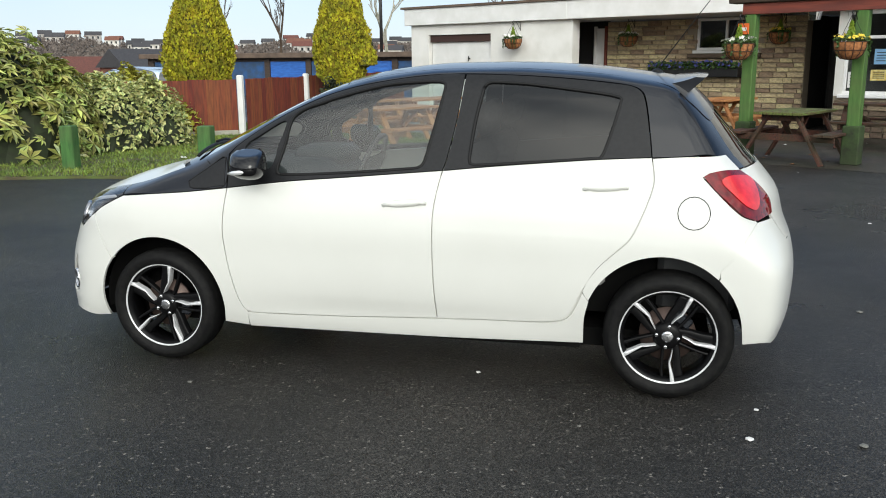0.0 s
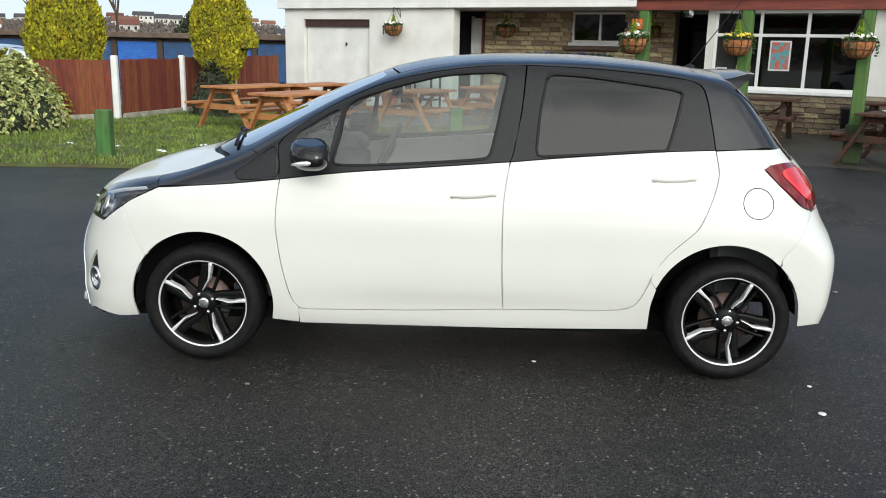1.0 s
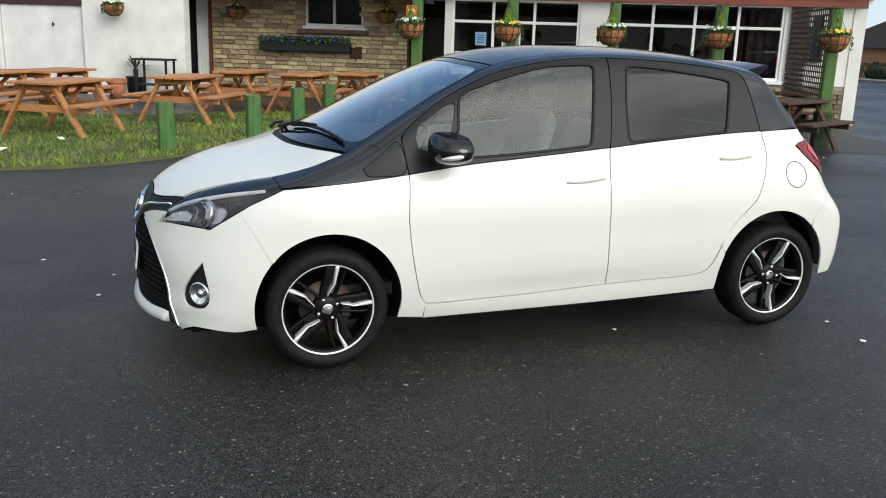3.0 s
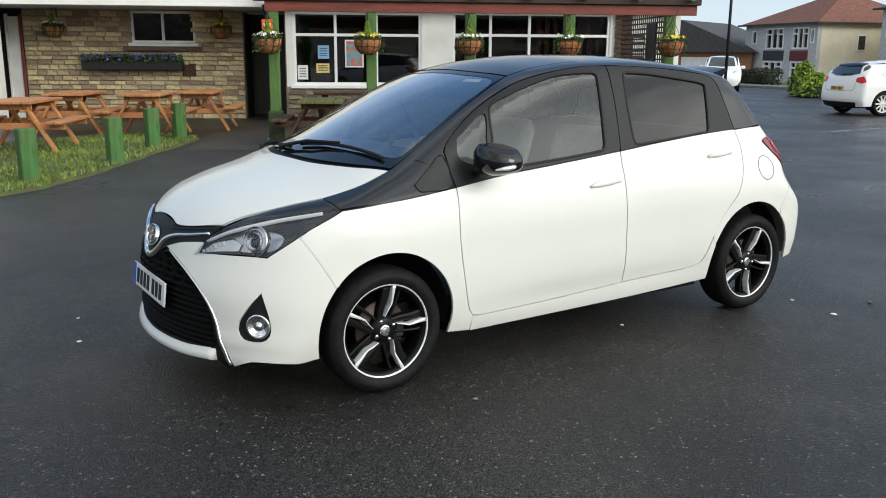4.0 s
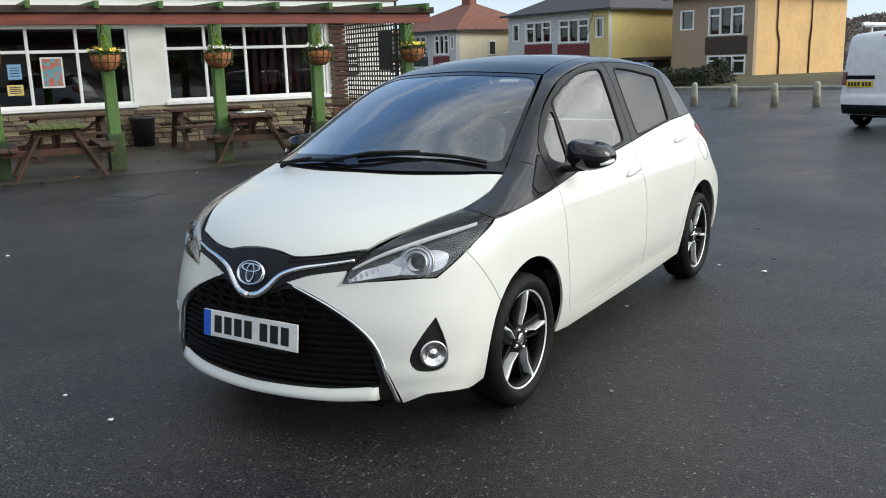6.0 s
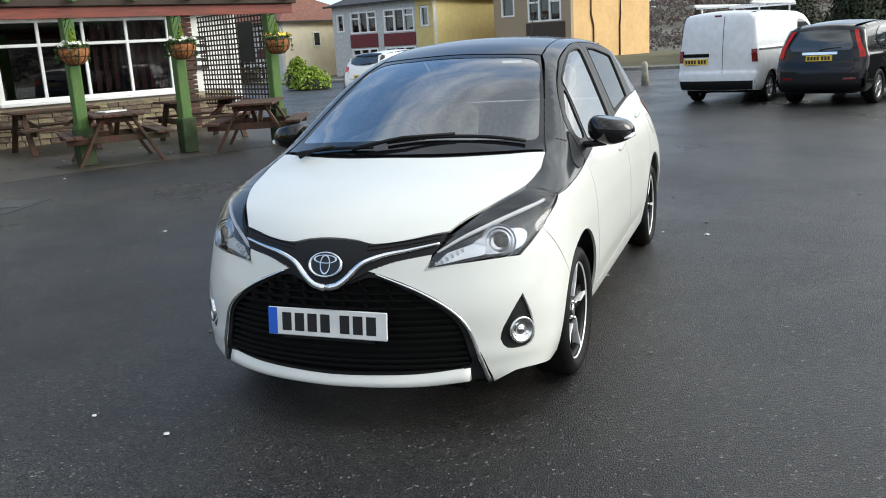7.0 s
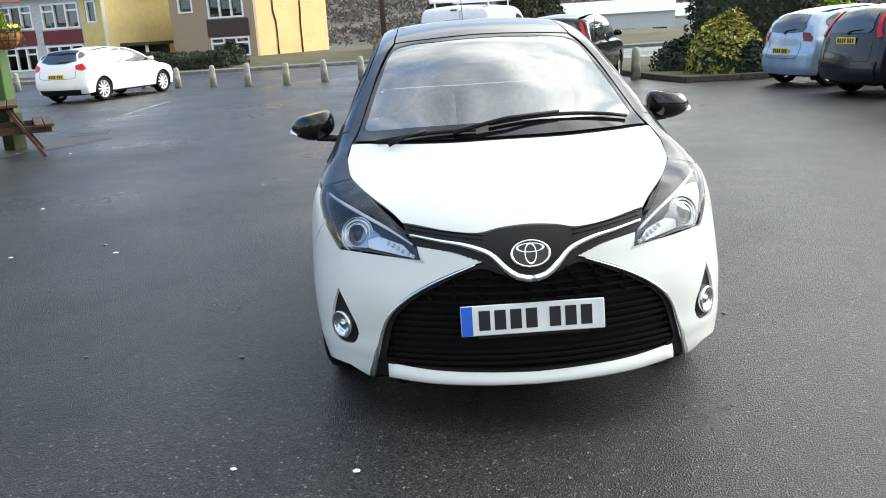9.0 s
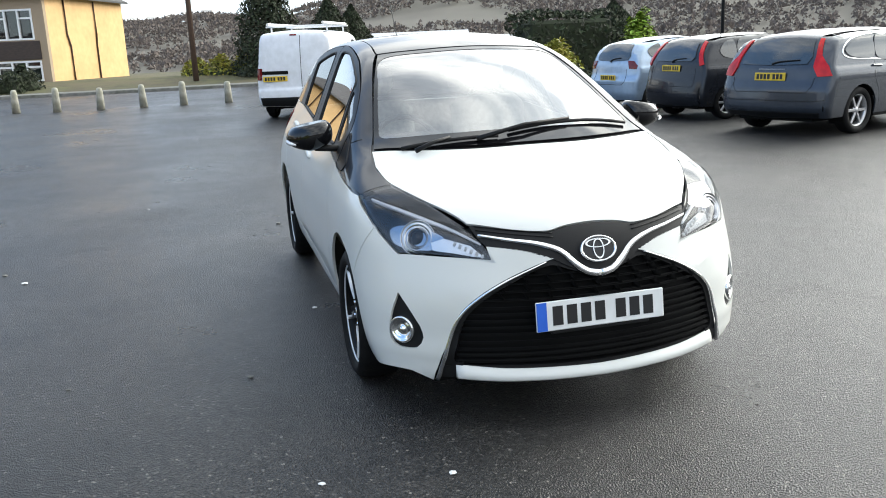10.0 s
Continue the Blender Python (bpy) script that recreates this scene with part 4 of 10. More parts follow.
def rounded(uv, step, sharp=()):
    """A smooth closed outline through the points; corners named in sharp stay sharp."""
    n = len(uv)
    pts = [tuple(p) for p in uv]
    out = []
    for i in range(n):
        p1, p2 = np.array(pts[i]), np.array(pts[(i + 1) % n])
        p0 = np.array(pts[i - 1]) if i not in sharp else 2 * p1 - p2
        p3 = np.array(pts[(i + 2) % n]) if (i + 1) % n not in sharp else 2 * p2 - p1
        L = np.linalg.norm(p2 - p1)
        k = max(1, int(round(L / step)))
        d1, d2 = np.linalg.norm(p1 - p0), np.linalg.norm(p3 - p2)
        m1 = (p2 - p0) / (d1 + L) * L if d1 + L > 0 else p2 - p1
        m2 = (p3 - p1) / (d2 + L) * L if d2 + L > 0 else p2 - p1
        for q in range(k):
            t = q / k
            out.append((2 * t ** 3 - 3 * t ** 2 + 1) * p1 + (t ** 3 - 2 * t ** 2 + t) * m1 + (3 * t ** 2 - 2 * t ** 3) * p2 + (t ** 3 - t ** 2) * m2)
    return np.array(out)


def panel_mesh(name, shape, view, outline, mat, sharp="all", holes=(), step=0.035, sink=0.0, skirt=0.012, mirror=1, both=False, edge=0.02, hole_sharp=()):
    """A body panel: the outline, seen from one side, filled and laid on the skin, with its edges turned in."""
    axes = view_axes(view)
    if both:
        outline = list(outline) + [((p[0], -p[1], *p[2:]) if len(p) == 3 else ((p[0], -p[1]) if view == "top" else (-p[0], p[1]))) for p in outline[::-1]]
        outline = [p for i, p in enumerate(outline) if i == 0 or p != outline[i - 1]]
        if outline[0] == outline[-1]:
            outline = outline[:-1]
    uv = to_uv(outline, axes, view)
    loops = [rounded(uv, edge, range(len(uv)) if sharp == "all" else sharp)]
    for h in holes:
        hv = to_uv(h, axes, view)
        loops.append(rounded(hv, edge, hole_sharp))
    lo, hi = loops[0].min(axis=0), loops[0].max(axis=0)
    gx, gy = np.meshgrid(np.arange(lo[0] + step / 2, hi[0], step), np.arange(lo[1] + step / 2, hi[1], step))
    gx = gx + (np.arange(gx.shape[0]) % 2)[:, None] * step / 2
    grid = np.column_stack([gx.ravel(), gy.ravel()])
    keep = inside_many(grid, loops[0])
    for h in loops[1:]:
        keep &= ~inside_many(grid, h)
    grid = grid[keep]
    allb = np.vstack(loops)
    if len(grid):
        dmin = np.min(np.linalg.norm(grid[:, None, :] - allb[None, :, :], axis=2), axis=1)
        grid = grid[dmin > step * 0.45]
    coords, edges, off = [], [], 0
    for lp in loops:
        coords += [Vector(p) for p in lp]
        edges += [(off + i, off + (i + 1) % len(lp)) for i in range(len(lp))]
        off += len(lp)
    coords += [Vector(p) for p in grid]
    V, _, F, *_ = geometry.delaunay_2d_cdt(coords, edges, [], 0, 1e-6)
    V = np.array([tuple(v) for v in V])
    tri = np.array([f for f in F if len(f) == 3])
    cen = V[tri].mean(axis=1)
    ok = inside_many(cen, loops[0])
    for h in loops[1:]:
        ok &= ~inside_many(cen, h)
    tri = tri[ok]
    P = on_skin(shape, V, axes)
    N = shape.normal(P)
    P = P - N * sink
    n0 = len(P)
    faces = [tuple(t) for t in tri]
    verts, norms = [P], [N]
    base = n0
    # turned-in edges
    if skirt:
        for lp in loops:
            q = on_skin(shape, lp, axes)
            nn = shape.normal(q)
            a1 = q - nn * sink
            b1 = q - nn * (sink + skirt)
            m = len(lp)
            t = np.roll(a1, -1, axis=0) - np.roll(a1, 1, axis=0)
            o = np.cross(t, nn)
            o /= np.linalg.norm(o, axis=1, keepdims=True) + 1e-9
            verts += [a1, b1]
            norms += [o, o]
            for i in range(m):
                j = (i + 1) % m
                faces.append((base + i, base + j, base + m + j, base + m + i))
            base += 2 * m
    P, N = np.vstack(verts), np.vstack(norms)
    # faces look outwards
    f0 = np.array([f[:3] for f in faces])
    fn = np.cross(P[f0[:, 1]] - P[f0[:, 0]], P[f0[:, 2]] - P[f0[:, 0]])
    flip = (fn * N[f0].mean(axis=1)).sum(axis=1) < 0
    faces = [tuple(reversed(f)) if fl else f for f, fl in zip(faces, flip)]
    if mirror < 0:
        P, N = P * (1, -1, 1), N * (1, -1, 1)
        faces = [tuple(reversed(f)) for f in faces]
    me = raw(name, P, faces, mat, True)
    me.normals_split_custom_set_from_vertices([tuple(v) for v in N])
    return me


def skin_point(shape, p, view, proud=0.0):
    """The point of the skin seen in that view through p, moved outwards a little, and its normal."""
    axes = view_axes(view)
    q = on_skin(shape, to_uv([p], axes, view), axes)
    n = shape.normal(q)
    return Vector((q + n * proud)[0]), Vector(n[0])


def on(shape, view, pts):
    """Outline points of one view, laid on the skin, for use by the panel next to it."""
    axes = view_axes(view)
    return [tuple(float(c) for c in p) for p in on_skin(shape, to_uv(pts, axes, view), axes)]


def skin_strip(name, shape, view, line, width, mat, proud=0.004, mirror=1, thick=0.012, step=0.02):
    """A raised strip of constant width along a line on the skin."""
    axes = view_axes(view)
    uv = to_uv(line, axes, view)
    seg = []
    for i in range(len(uv) - 1):
        k = max(1, int(np.linalg.norm(uv[i + 1] - uv[i]) / step))
        p0, p3 = uv[max(i - 1, 0)], uv[min(i + 2, len(uv) - 1)]
        for q in range(k):
            t = q / k
            seg.append(0.5 * (2 * uv[i] + (uv[i + 1] - p0) * t + (2 * p0 - 5 * uv[i] + 4 * uv[i + 1] - p3) * t * t + (3 * uv[i] - p0 - 3 * uv[i + 1] + p3) * t ** 3))
    seg.append(uv[-1])
    q = on_skin(shape, np.array(seg), axes)
    n = shape.normal(q)
    t = np.gradient(q, axis=0)
    t /= np.linalg.norm(t, axis=1, keepdims=True)
    s = np.cross(t, n)
    w = np.array(width) if np.ndim(width) else np.full(len(q), width)
    if len(w) != len(q):
        w = np.interp(np.linspace(0, 1, len(q)), np.linspace(0, 1, len(w)), w)
    w = w[:, None]
    rows = [q - s * w / 2 - n * thick, q - s * w / 2 + n * proud * 0.4, q - s * w * 0.3 + n * proud, q + s * w * 0.3 + n * proud, q + s * w / 2 + n * proud * 0.4, q + s * w / 2 - n * thick]
    m = len(q)
    P = np.vstack(rows)
    faces = []
    for r in range(5):
        for i in range(m - 1):
            faces.append((r * m + i, r * m + i + 1, (r + 1) * m + i + 1, (r + 1) * m + i))
    faces.append(tuple(r * m for r in range(6)))
    faces.append(tuple(r * m + m - 1 for r in range(5, -1, -1)))
    if mirror < 0:
        P = P * (1, -1, 1)
        faces = [tuple(reversed(f)) for f in faces]
    return raw(name, P, faces, mat, True)

M_paint = material("pearl_white_car_paint", (0.64, 0.645, 0.61), 0.28, col2=(0.62, 0.625, 0.59), scale=2, coat=0.45, spec=0.3)
M_blackpaint = material("black_metallic_car_paint", (0.004, 0.005, 0.008), 0.3, col2=(0.012, 0.014, 0.019), scale=420, lo=0.45, hi=0.75, coat=0.65, spec=0.1)
M_frame = material("satin_black_trim", (0.014, 0.0145, 0.016), 0.42, col2=(0.01, 0.0105, 0.012), scale=60, spec=0.25)
M_gloss = material("gloss_black_plastic", (0.006, 0.006, 0.007), 0.07)
M_plastic = material("matt_black_plastic", (0.007, 0.007, 0.0075), 0.55, bump=0.1, bump_scale=200, spec=0.25)
M_under = material("underbody_black", (0.005, 0.005, 0.005), 0.85, spec=0.2)
M_rubber = material("tyre_rubber", (0.007, 0.007, 0.0075), 0.6, col2=(0.012, 0.012, 0.0115), scale=30, bump=0.15, bump_scale=90, spec=0.12)
M_chrome = material("chrome", (0.82, 0.83, 0.84), 0.09, 1.0, scale=3)
M_alloy = material("machined_alloy", (0.8, 0.81, 0.82), 0.32, 0.4, scale=40)
M_alloyblack = material("black_alloy_paint", (0.004, 0.004, 0.0045), 0.38, coat=0.0, spec=0.16)
M_disc = material("brake_disc_steel", (0.1, 0.07, 0.06), 0.5, 0.6, scale=30)
M_glass_clear = glass_material("car_glass_clear", (0.84, 0.93, 0.9), 0.88, gloss=1.9, base=0.0)
M_glass_dark = glass_material("car_glass_privacy", (0.7, 0.75, 0.8), 0.08, gloss=1.15, base=0.0)
M_glass_screen = glass_material("car_windscreen_glass", (0.86, 0.93, 0.9), 0.86, gloss=2.5, base=0.1)
M_lens = glass_material("lamp_lens", (0.95, 0.97, 1.0), 0.92, gloss=1.1, base=0.0)
M_redlens = material("red_lamp_lens", (0.2, 0.004, 0.008), 0.06, col2=(0.09, 0.003, 0.006), scale=30, coat=0.35, spec=0.3)
M_redlight = material("bright_red_lens", (0.72, 0.018, 0.018), 0.1, col2=(0.5, 0.01, 0.012), scale=22, coat=0.6)
M_lampdark = material("lamp_bezel", (0.025, 0.028, 0.034), 0.18, 0.2)
M_lampbowl = material("lamp_bowl", (0.5, 0.51, 0.53), 0.16, 1.0, scale=20)
M_lampgrey = material("lamp_housing", (0.05, 0.053, 0.06), 0.18, 0.5, col2=(0.025, 0.027, 0.03), scale=14)
M_drl = material("white_light_guide", (0.85, 0.86, 0.88), 0.25)
M_lampsilver = material("lamp_reflector", (0.86, 0.87, 0.88), 0.24, 0.5)
M_amber = material("amber_lens", (0.7, 0.2, 0.03), 0.2)
M_seat = material("grey_seat_cloth", (0.38, 0.385, 0.375), 0.9, col2=(0.28, 0.28, 0.275), scale=40, bump=0.2)
M_dash = material("grey_dash_plastic", (0.07, 0.072, 0.075), 0.6)
M_plate_w = material("plate_white", (0.75, 0.76, 0.75), 0.35)
M_plate_y = material("plate_yellow", (0.75, 0.5, 0.03), 0.35)
M_plate_b = material("plate_blue", (0.02, 0.12, 0.6), 0.35)
M_ink = material("plate_black_ink", (0.01, 0.01, 0.011), 0.4)


def arch(cx, cz, r, a0, a1, n=10):
    """Points along a wheel arch, from angle a0 to a1 in degrees."""
    return [(cx + r * math.cos(radians(a0 + (a1 - a0) * i / n)), cz + r * math.sin(radians(a0 + (a1 - a0) * i / n))) for i in range(n + 1)]


def soften(loop, corners, r=0.03):
    """The outline with the named corners turned into small rounds."""
    out = []
    n = len(loop)
    for i, p in enumerate(loop):
        if i not in corners:
            out.append(p)
            continue
        p = Vector(p)
        u = (Vector(loop[i - 1]) - p).normalized()
        v = (Vector(loop[(i + 1) % n]) - p).normalized()
        out += [tuple(p + u * r), tuple(p + (u + v) * r * 0.27), tuple(p + v * r)]
    return out


def tyre_mesh(r, w, rim):
    bm = bmesh.new()
    s = w / 2
    lathe(bm, [(rim, -s * 0.8), (rim + 0.012, -s * 0.92), (rim + (r - rim) * 0.5, -s * 1.0), (r - 0.03, -s * 0.95), (r - 0.01, -s * 0.82), (r - 0.002, -s * 0.6), (r, 0),
               (r - 0.002, s * 0.6), (r - 0.01, s * 0.82), (r - 0.03, s * 0.95), (rim + (r - rim) * 0.5, s * 1.0), (rim + 0.012, s * 0.92), (rim, s * 0.8)], 56)
    return bm


def hatch_wheel(parent, m, flip):
    """Five-spoke black wheel with bright machined edges; the outer face looks along local +z."""
    w = part("wheel", tyre_mesh(0.299, 0.195, 0.224), M_rubber, parent, "black tyre on a two-tone alloy wheel", True, m)
    w.name = "wheel"
    bm = bmesh.new()
    lathe(bm, [(0.224, -0.07), (0.206, -0.06), (0.2, 0.05), (0.21, 0.066), (0.2255, 0.074), (0.2275, 0.068), (0.224, -0.07)], 56)
    part("rim", bm, M_alloyblack, w, "black painted barrel", True)
    bm = bmesh.new()
    lathe(bm, [(0.2165, 0.0725), (0.2175, 0.0755), (0.222, 0.078), (0.2265, 0.0765)], 56)
    part("rim_edge", bm, M_alloy, w, "bright machined rim edge", True)
    bm = bmesh.new()
    lathe(bm, [(0.001, 0.0), (0.13, 0.0), (0.13, 0.012), (0.001, 0.012)], 40)
    part("brake_disc", bm, M_disc, w, "dull steel brake disc", True)
    bm = bmesh.new()
    box(bm, 0.07, -0.055, 0.0, 0.125, 0.055, 0.03, bev=0.01)
    part("caliper", bm, M_lampdark, w)
    bm = bmesh.new()
    lathe(bm, [(0.001, 0.058), (0.045, 0.058), (0.06, 0.05), (0.07, 0.03), (0.07, 0.0)], 30)
    part("hub", bm, M_alloyblack, w, "", True)
    bm = bmesh.new()
    lathe(bm, [(0.001, 0.0645), (0.02, 0.064), (0.027, 0.061), (0.0275, 0.055)], 24)
    part("hub_cap", bm, M_chrome, w, "chrome rimmed centre cap", True)
    for k in range(4):
        a = math.pi / 2 * k + 0.5
        bm = bmesh.new()
        lathe(bm, [(0.001, 0.066), (0.008, 0.065), (0.0095, 0.056), (0.0095, 0.05)], 10, Matrix.Translation((0.05 * math.cos(a), 0.05 * math.sin(a), 0)))
        part("wheel_bolt", bm, M_chrome, w, "", True)
    for k in range(5):
        rot = Matrix.Rotation(2 * math.pi * k / 5 + 0.3, 4, "Z")
        # each main arm: a swept black blade with one bright cut edge, and a slimmer black arm beside it
        for nm, mat, pts, zz in (("spoke", M_alloyblack, ((0.03, -0.026, 0.026), (0.09, -0.022, 0.03), (0.15, -0.008, 0.036), (0.215, 0.0, 0.045)), 0.047),
                                 ("bright_spoke", M_alloy, ((0.066, -0.007, 0.003), (0.1, 0.008, 0.006), (0.127, 0.0225, 0.009), (0.17, 0.026, 0.0135), (0.218, 0.03, 0.021)), 0.065),
                                 ("arm", M_alloyblack, ((0.05, 0.032, 0.016), (0.1, 0.05, 0.014), (0.15, 0.066, 0.014), (0.207, 0.078, 0.02)), 0.04)):
            bm = bmesh.new()
            top, low = [], []
            n = 9
            fx = pchip([p[0] for p in pts], [p[1] for p in pts])
            fw = pchip([p[0] for p in pts], [p[2] for p in pts])
            rows = []
            for i in range(n):
                x = pts[0][0] + (pts[-1][0] - pts[0][0]) * i / (n - 1)
                y, h = float(fx(x)), float(fw(x)) / 2
                z = zz + 0.008 * i / (n - 1)
                rows.append([bm.verts.new(rot @ Vector((x, (y + s * h) * flip, z - dz))) for s, dz in ((-1, 0.04), (-1, 0.003), (-0.7, 0.0), (0.7, 0.0), (1, 0.003), (1, 0.04))])
            for a, b in zip(rows, rows[1:]):
                for q in range(5):
                    bm.faces.new((a[q], b[q], b[q + 1], a[q + 1]))
            bm.faces.new(rows[-1])
            bmesh.ops.recalc_face_normals(bm, faces=bm.faces[:])
            part(nm, bm, mat, w, "bright machined spoke" if mat is M_alloy else "", True)
    return w


def number_plate(parent, m, mat, blue=True, w=0.52, h=0.111):
    """A number plate with plain bars in place of its characters."""
    bm = bmesh.new()
    box(bm, -w / 2, -h / 2, -0.004, w / 2, h / 2, 0.004, bev=0.003)
    p = part("number_plate", bm, mat, parent, "number plate with plain dark bars", False, m)
    if blue:
        bm = bmesh.new()
        box(bm, -w / 2 + 0.002, -h / 2 + 0.002, 0.004, -w / 2 + 0.042, h / 2 - 0.002, 0.0055)
        part("blue_band", bm, M_plate_b, p)
    x = -w / 2 + (0.065 if blue else 0.035)
    step = (w / 2 - 0.03 - x) / 7.5
    for i in range(7):
        x0 = x + step * (i + (0.5 if i > 3 else 0))
        bm = bmesh.new()
        box(bm, x0, -0.036, 0.004, x0 + step * 0.72, 0.036, 0.0056)
        part("bar", bm, M_ink, p)
    return p


def hatch_flare(x, z):
    def near(c):
        return np.exp(-((x - c) / 0.30) ** 2) * np.exp(-((z - 0.52) / 0.24) ** 2)
    return 0.012 * (near(-1.24) + near(1.24)) - 0.010 * np.exp(-((z - 0.33) / 0.07) ** 2) * np.exp(-((x - 0.05) / 0.75) ** 4)


MAIN_SHAPE = BodyShape(
    top=[(-2.2, 0.66), (-2.02, 0.755), (-1.95, 0.80), (-1.8, 0.872), (-1.6, 0.935), (-1.38, 0.99), (-1.2, 1.075), (-0.9, 1.225), (-0.6, 1.36), (-0.4, 1.43), (-0.15, 1.482), (0.15, 1.507),
         (0.45, 1.51), (0.8, 1.495), (1.15, 1.455), (1.42, 1.405), (1.5, 1.33), (1.62, 1.16), (1.72, 1.0), (1.85, 0.85), (2.0, 0.8)],
    crown=[(-2.2, 0.15), (-1.8, 0.16), (-1.4, 0.15), (-1.0, 0.26), (-0.4, 0.2), (0.4, 0.15), (1.3, 0.17), (1.6, 0.25), (2, 0.25)],
    side=[(0.1, 0.73), (0.17, 0.765), (0.22, 0.79), (0.3, 0.815), (0.42, 0.835), (0.55, 0.842), (0.68, 0.842), (0.8, 0.828), (0.88, 0.803), (0.95, 0.768), (1.02, 0.735), (1.12, 0.69), (1.25, 0.632), (1.38, 0.572), (1.5, 0.515), (1.8, 0.40)],
    nose=[(0.1, -1.95), (0.165, -2.03), (0.2, -2.07), (0.225, -2.078), (0.26, -2.08), (0.31, -2.087), (0.38, -2.08), (0.46, -2.08), (0.55, -2.072), (0.64, -2.048), (0.7, -2.028), (0.76, -1.996), (0.83, -1.925), (0.9, -1.8), (1.5, -1.6)],
    tail=[(0.1, 1.735), (0.25, 1.795), (0.4, 1.838), (0.55, 1.848), (0.68, 1.833), (0.78, 1.795), (0.9, 1.765), (1.0, 1.69), (1.06, 1.635), (1.2, 1.52), (1.3, 1.435), (1.4, 1.34), (1.6, 1.18)],
    round_nose=pchip([0.1, 0.42, 0.6, 0.75, 1.6], [0.54, 0.55, 0.6, 0.62, 0.62]), round_tail=pchip([0.1, 0.6, 0.75, 0.85, 0.95, 1.06, 1.3, 1.6], [0.2, 0.21, 0.32, 0.39, 0.41, 0.42, 0.42, 0.42]), half=0.845, k=0.022, low=0.135, flare=hatch_flare, dent=lambda y, z: 0.012 * np.exp(-((y - 0.42) / 0.2) ** 2) / (1 + np.exp((0.56 - z) / 0.03)))


def main_hatch():
    car = thing("hatchback_car", pose(-0.008, 0.0376, -0.008, 0, 0, 1.26), "pearl white five-door hatchback with black roof and pillars on wet asphalt", "car")
    S = MAIN_SHAPE
    cF, cR = (-1.25, 0.32), (1.222, 0.329)
    rF, rR = 0.343, 0.346
    door_front = [(-0.868, 0.912), (-0.878, 0.78), (-0.88, 0.70), (-0.868, 0.59), (-0.85, 0.485), (-0.824, 0.375), (-0.805, 0.325), (-0.786, 0.302)]
    b_low = [(0.206, 1.014), (0.192, 0.94), (0.18, 0.84), (0.178, 0.70), (0.184, 0.5), (0.194, 0.325)]
    # seams that two panels share, laid on the skin once
    s_lamp_low = on(S, "side", [(-1.455, 0.860), (-1.6, 0.789), (-1.70, 0.725), (-1.763, 0.679)])
    s_bump_wing = on(S, "side", [(-1.763, 0.673), (-1.70, 0.719), (-1.645, 0.756), (-1.642, 0.753), (-1.582, 0.652), (-1.5175, 0.543)])
    s_belt = on(S, "side", [(-1.455, 0.864), (-1.28, 0.8775), (-1.11, 0.8905), (-0.876, 0.9155)])
    s_bonnet = on(S, "top", [(-1.135, 0.664), (-1.163, 0.67), (-1.30, 0.683), (-1.48, 0.657)])
    s_lamp_top = on(S, "top", [(-1.876, 0.465), (-1.68, 0.573), (-1.483, 0.657)])
    r_lamp = on(S, "side", [(1.375, 1.014), (1.40, 1.029), (1.53, 1.031)]) + on(S, "tail", [(0.57, 0.985), (0.545, 0.9), (0.56, 0.84)]) + on(S, "side", [(1.610, 0.824), (1.54, 0.856), (1.457, 0.931)])
    r_seam = on(S, "side", [(1.465, 0.591), (1.4625, 0.6185), (1.5625, 0.7585), (1.612, 0.817)])
    r_pillar = on(S, "side", [(1.425, 1.102), (1.34, 1.23), (1.25, 1.345), (1.265, 1.368)])
    for sg in (-1, 1):
        kw = dict(mirror=sg)
        # white lower panels
        fd = part("front_door", panel_mesh("front_door", S, "side", door_front + [(-0.735, 0.293), (-0.3, 0.302), (0.0, 0.315)] + [(x - 0.003, z) for x, z in b_low[::-1]]
                                           + [(-0.04, 0.993), (-0.31, 0.97), (-0.57, 0.948)], M_paint, sharp=(0, 7, 8, 10, 11, 16), **kw), None, car, "pearl white front door")
        rd = part("rear_door", panel_mesh("rear_door", S, "side", [(x + 0.003, z) for x, z in b_low] + [(0.45, 0.332), (0.70, 0.34), (0.785, 0.36), (0.82, 0.392), (0.87, 0.5), (0.935, 0.607), (1.015, 0.69), (1.068, 0.742), (1.098, 0.796), (1.146, 0.915),
                                          (1.164, 0.99), (1.152, 1.089), (0.93, 1.077), (0.72, 1.061), (0.46, 1.039)], M_paint, sharp=(0, 5, 17), **kw), None, car, "pearl white rear door")
        fen = [(-0.873, 0.911)] + [(x - 0.005, z) for x, z in door_front[1:]] + [(-0.786, 0.296), (-0.79, 0.218)] + arch(*cF, rF, -15, 140, 12) + [(-1.578, 0.655), (-1.638, 0.757), (-1.6, 0.786), (-1.452, 0.857), (-1.28, 0.8725), (-1.11, 0.8855)]
        part("front_wing", panel_mesh("front_wing", S, "side", fen, M_paint, sharp=(0, 7, 8, 9, 10, 22, 24, 26, 27), **kw), None, car, "pearl white front wing")
        sill = [(-0.786, 0.29), (-0.735, 0.287), (-0.3, 0.296), (0.0, 0.309), (0.45, 0.326), (0.70, 0.334), (0.79, 0.352), (0.83, 0.39), (0.875, 0.49)] + [(0.902, 0.452), (0.884, 0.37), (0.88, 0.245)] + [(0.3, 0.226), (-0.3, 0.218), (-0.785, 0.214)]
        part("sill", panel_mesh("sill", S, "side", sill, M_paint, sharp=(0, 8, 9, 11, 14), **kw), None, car, "pearl white sill")
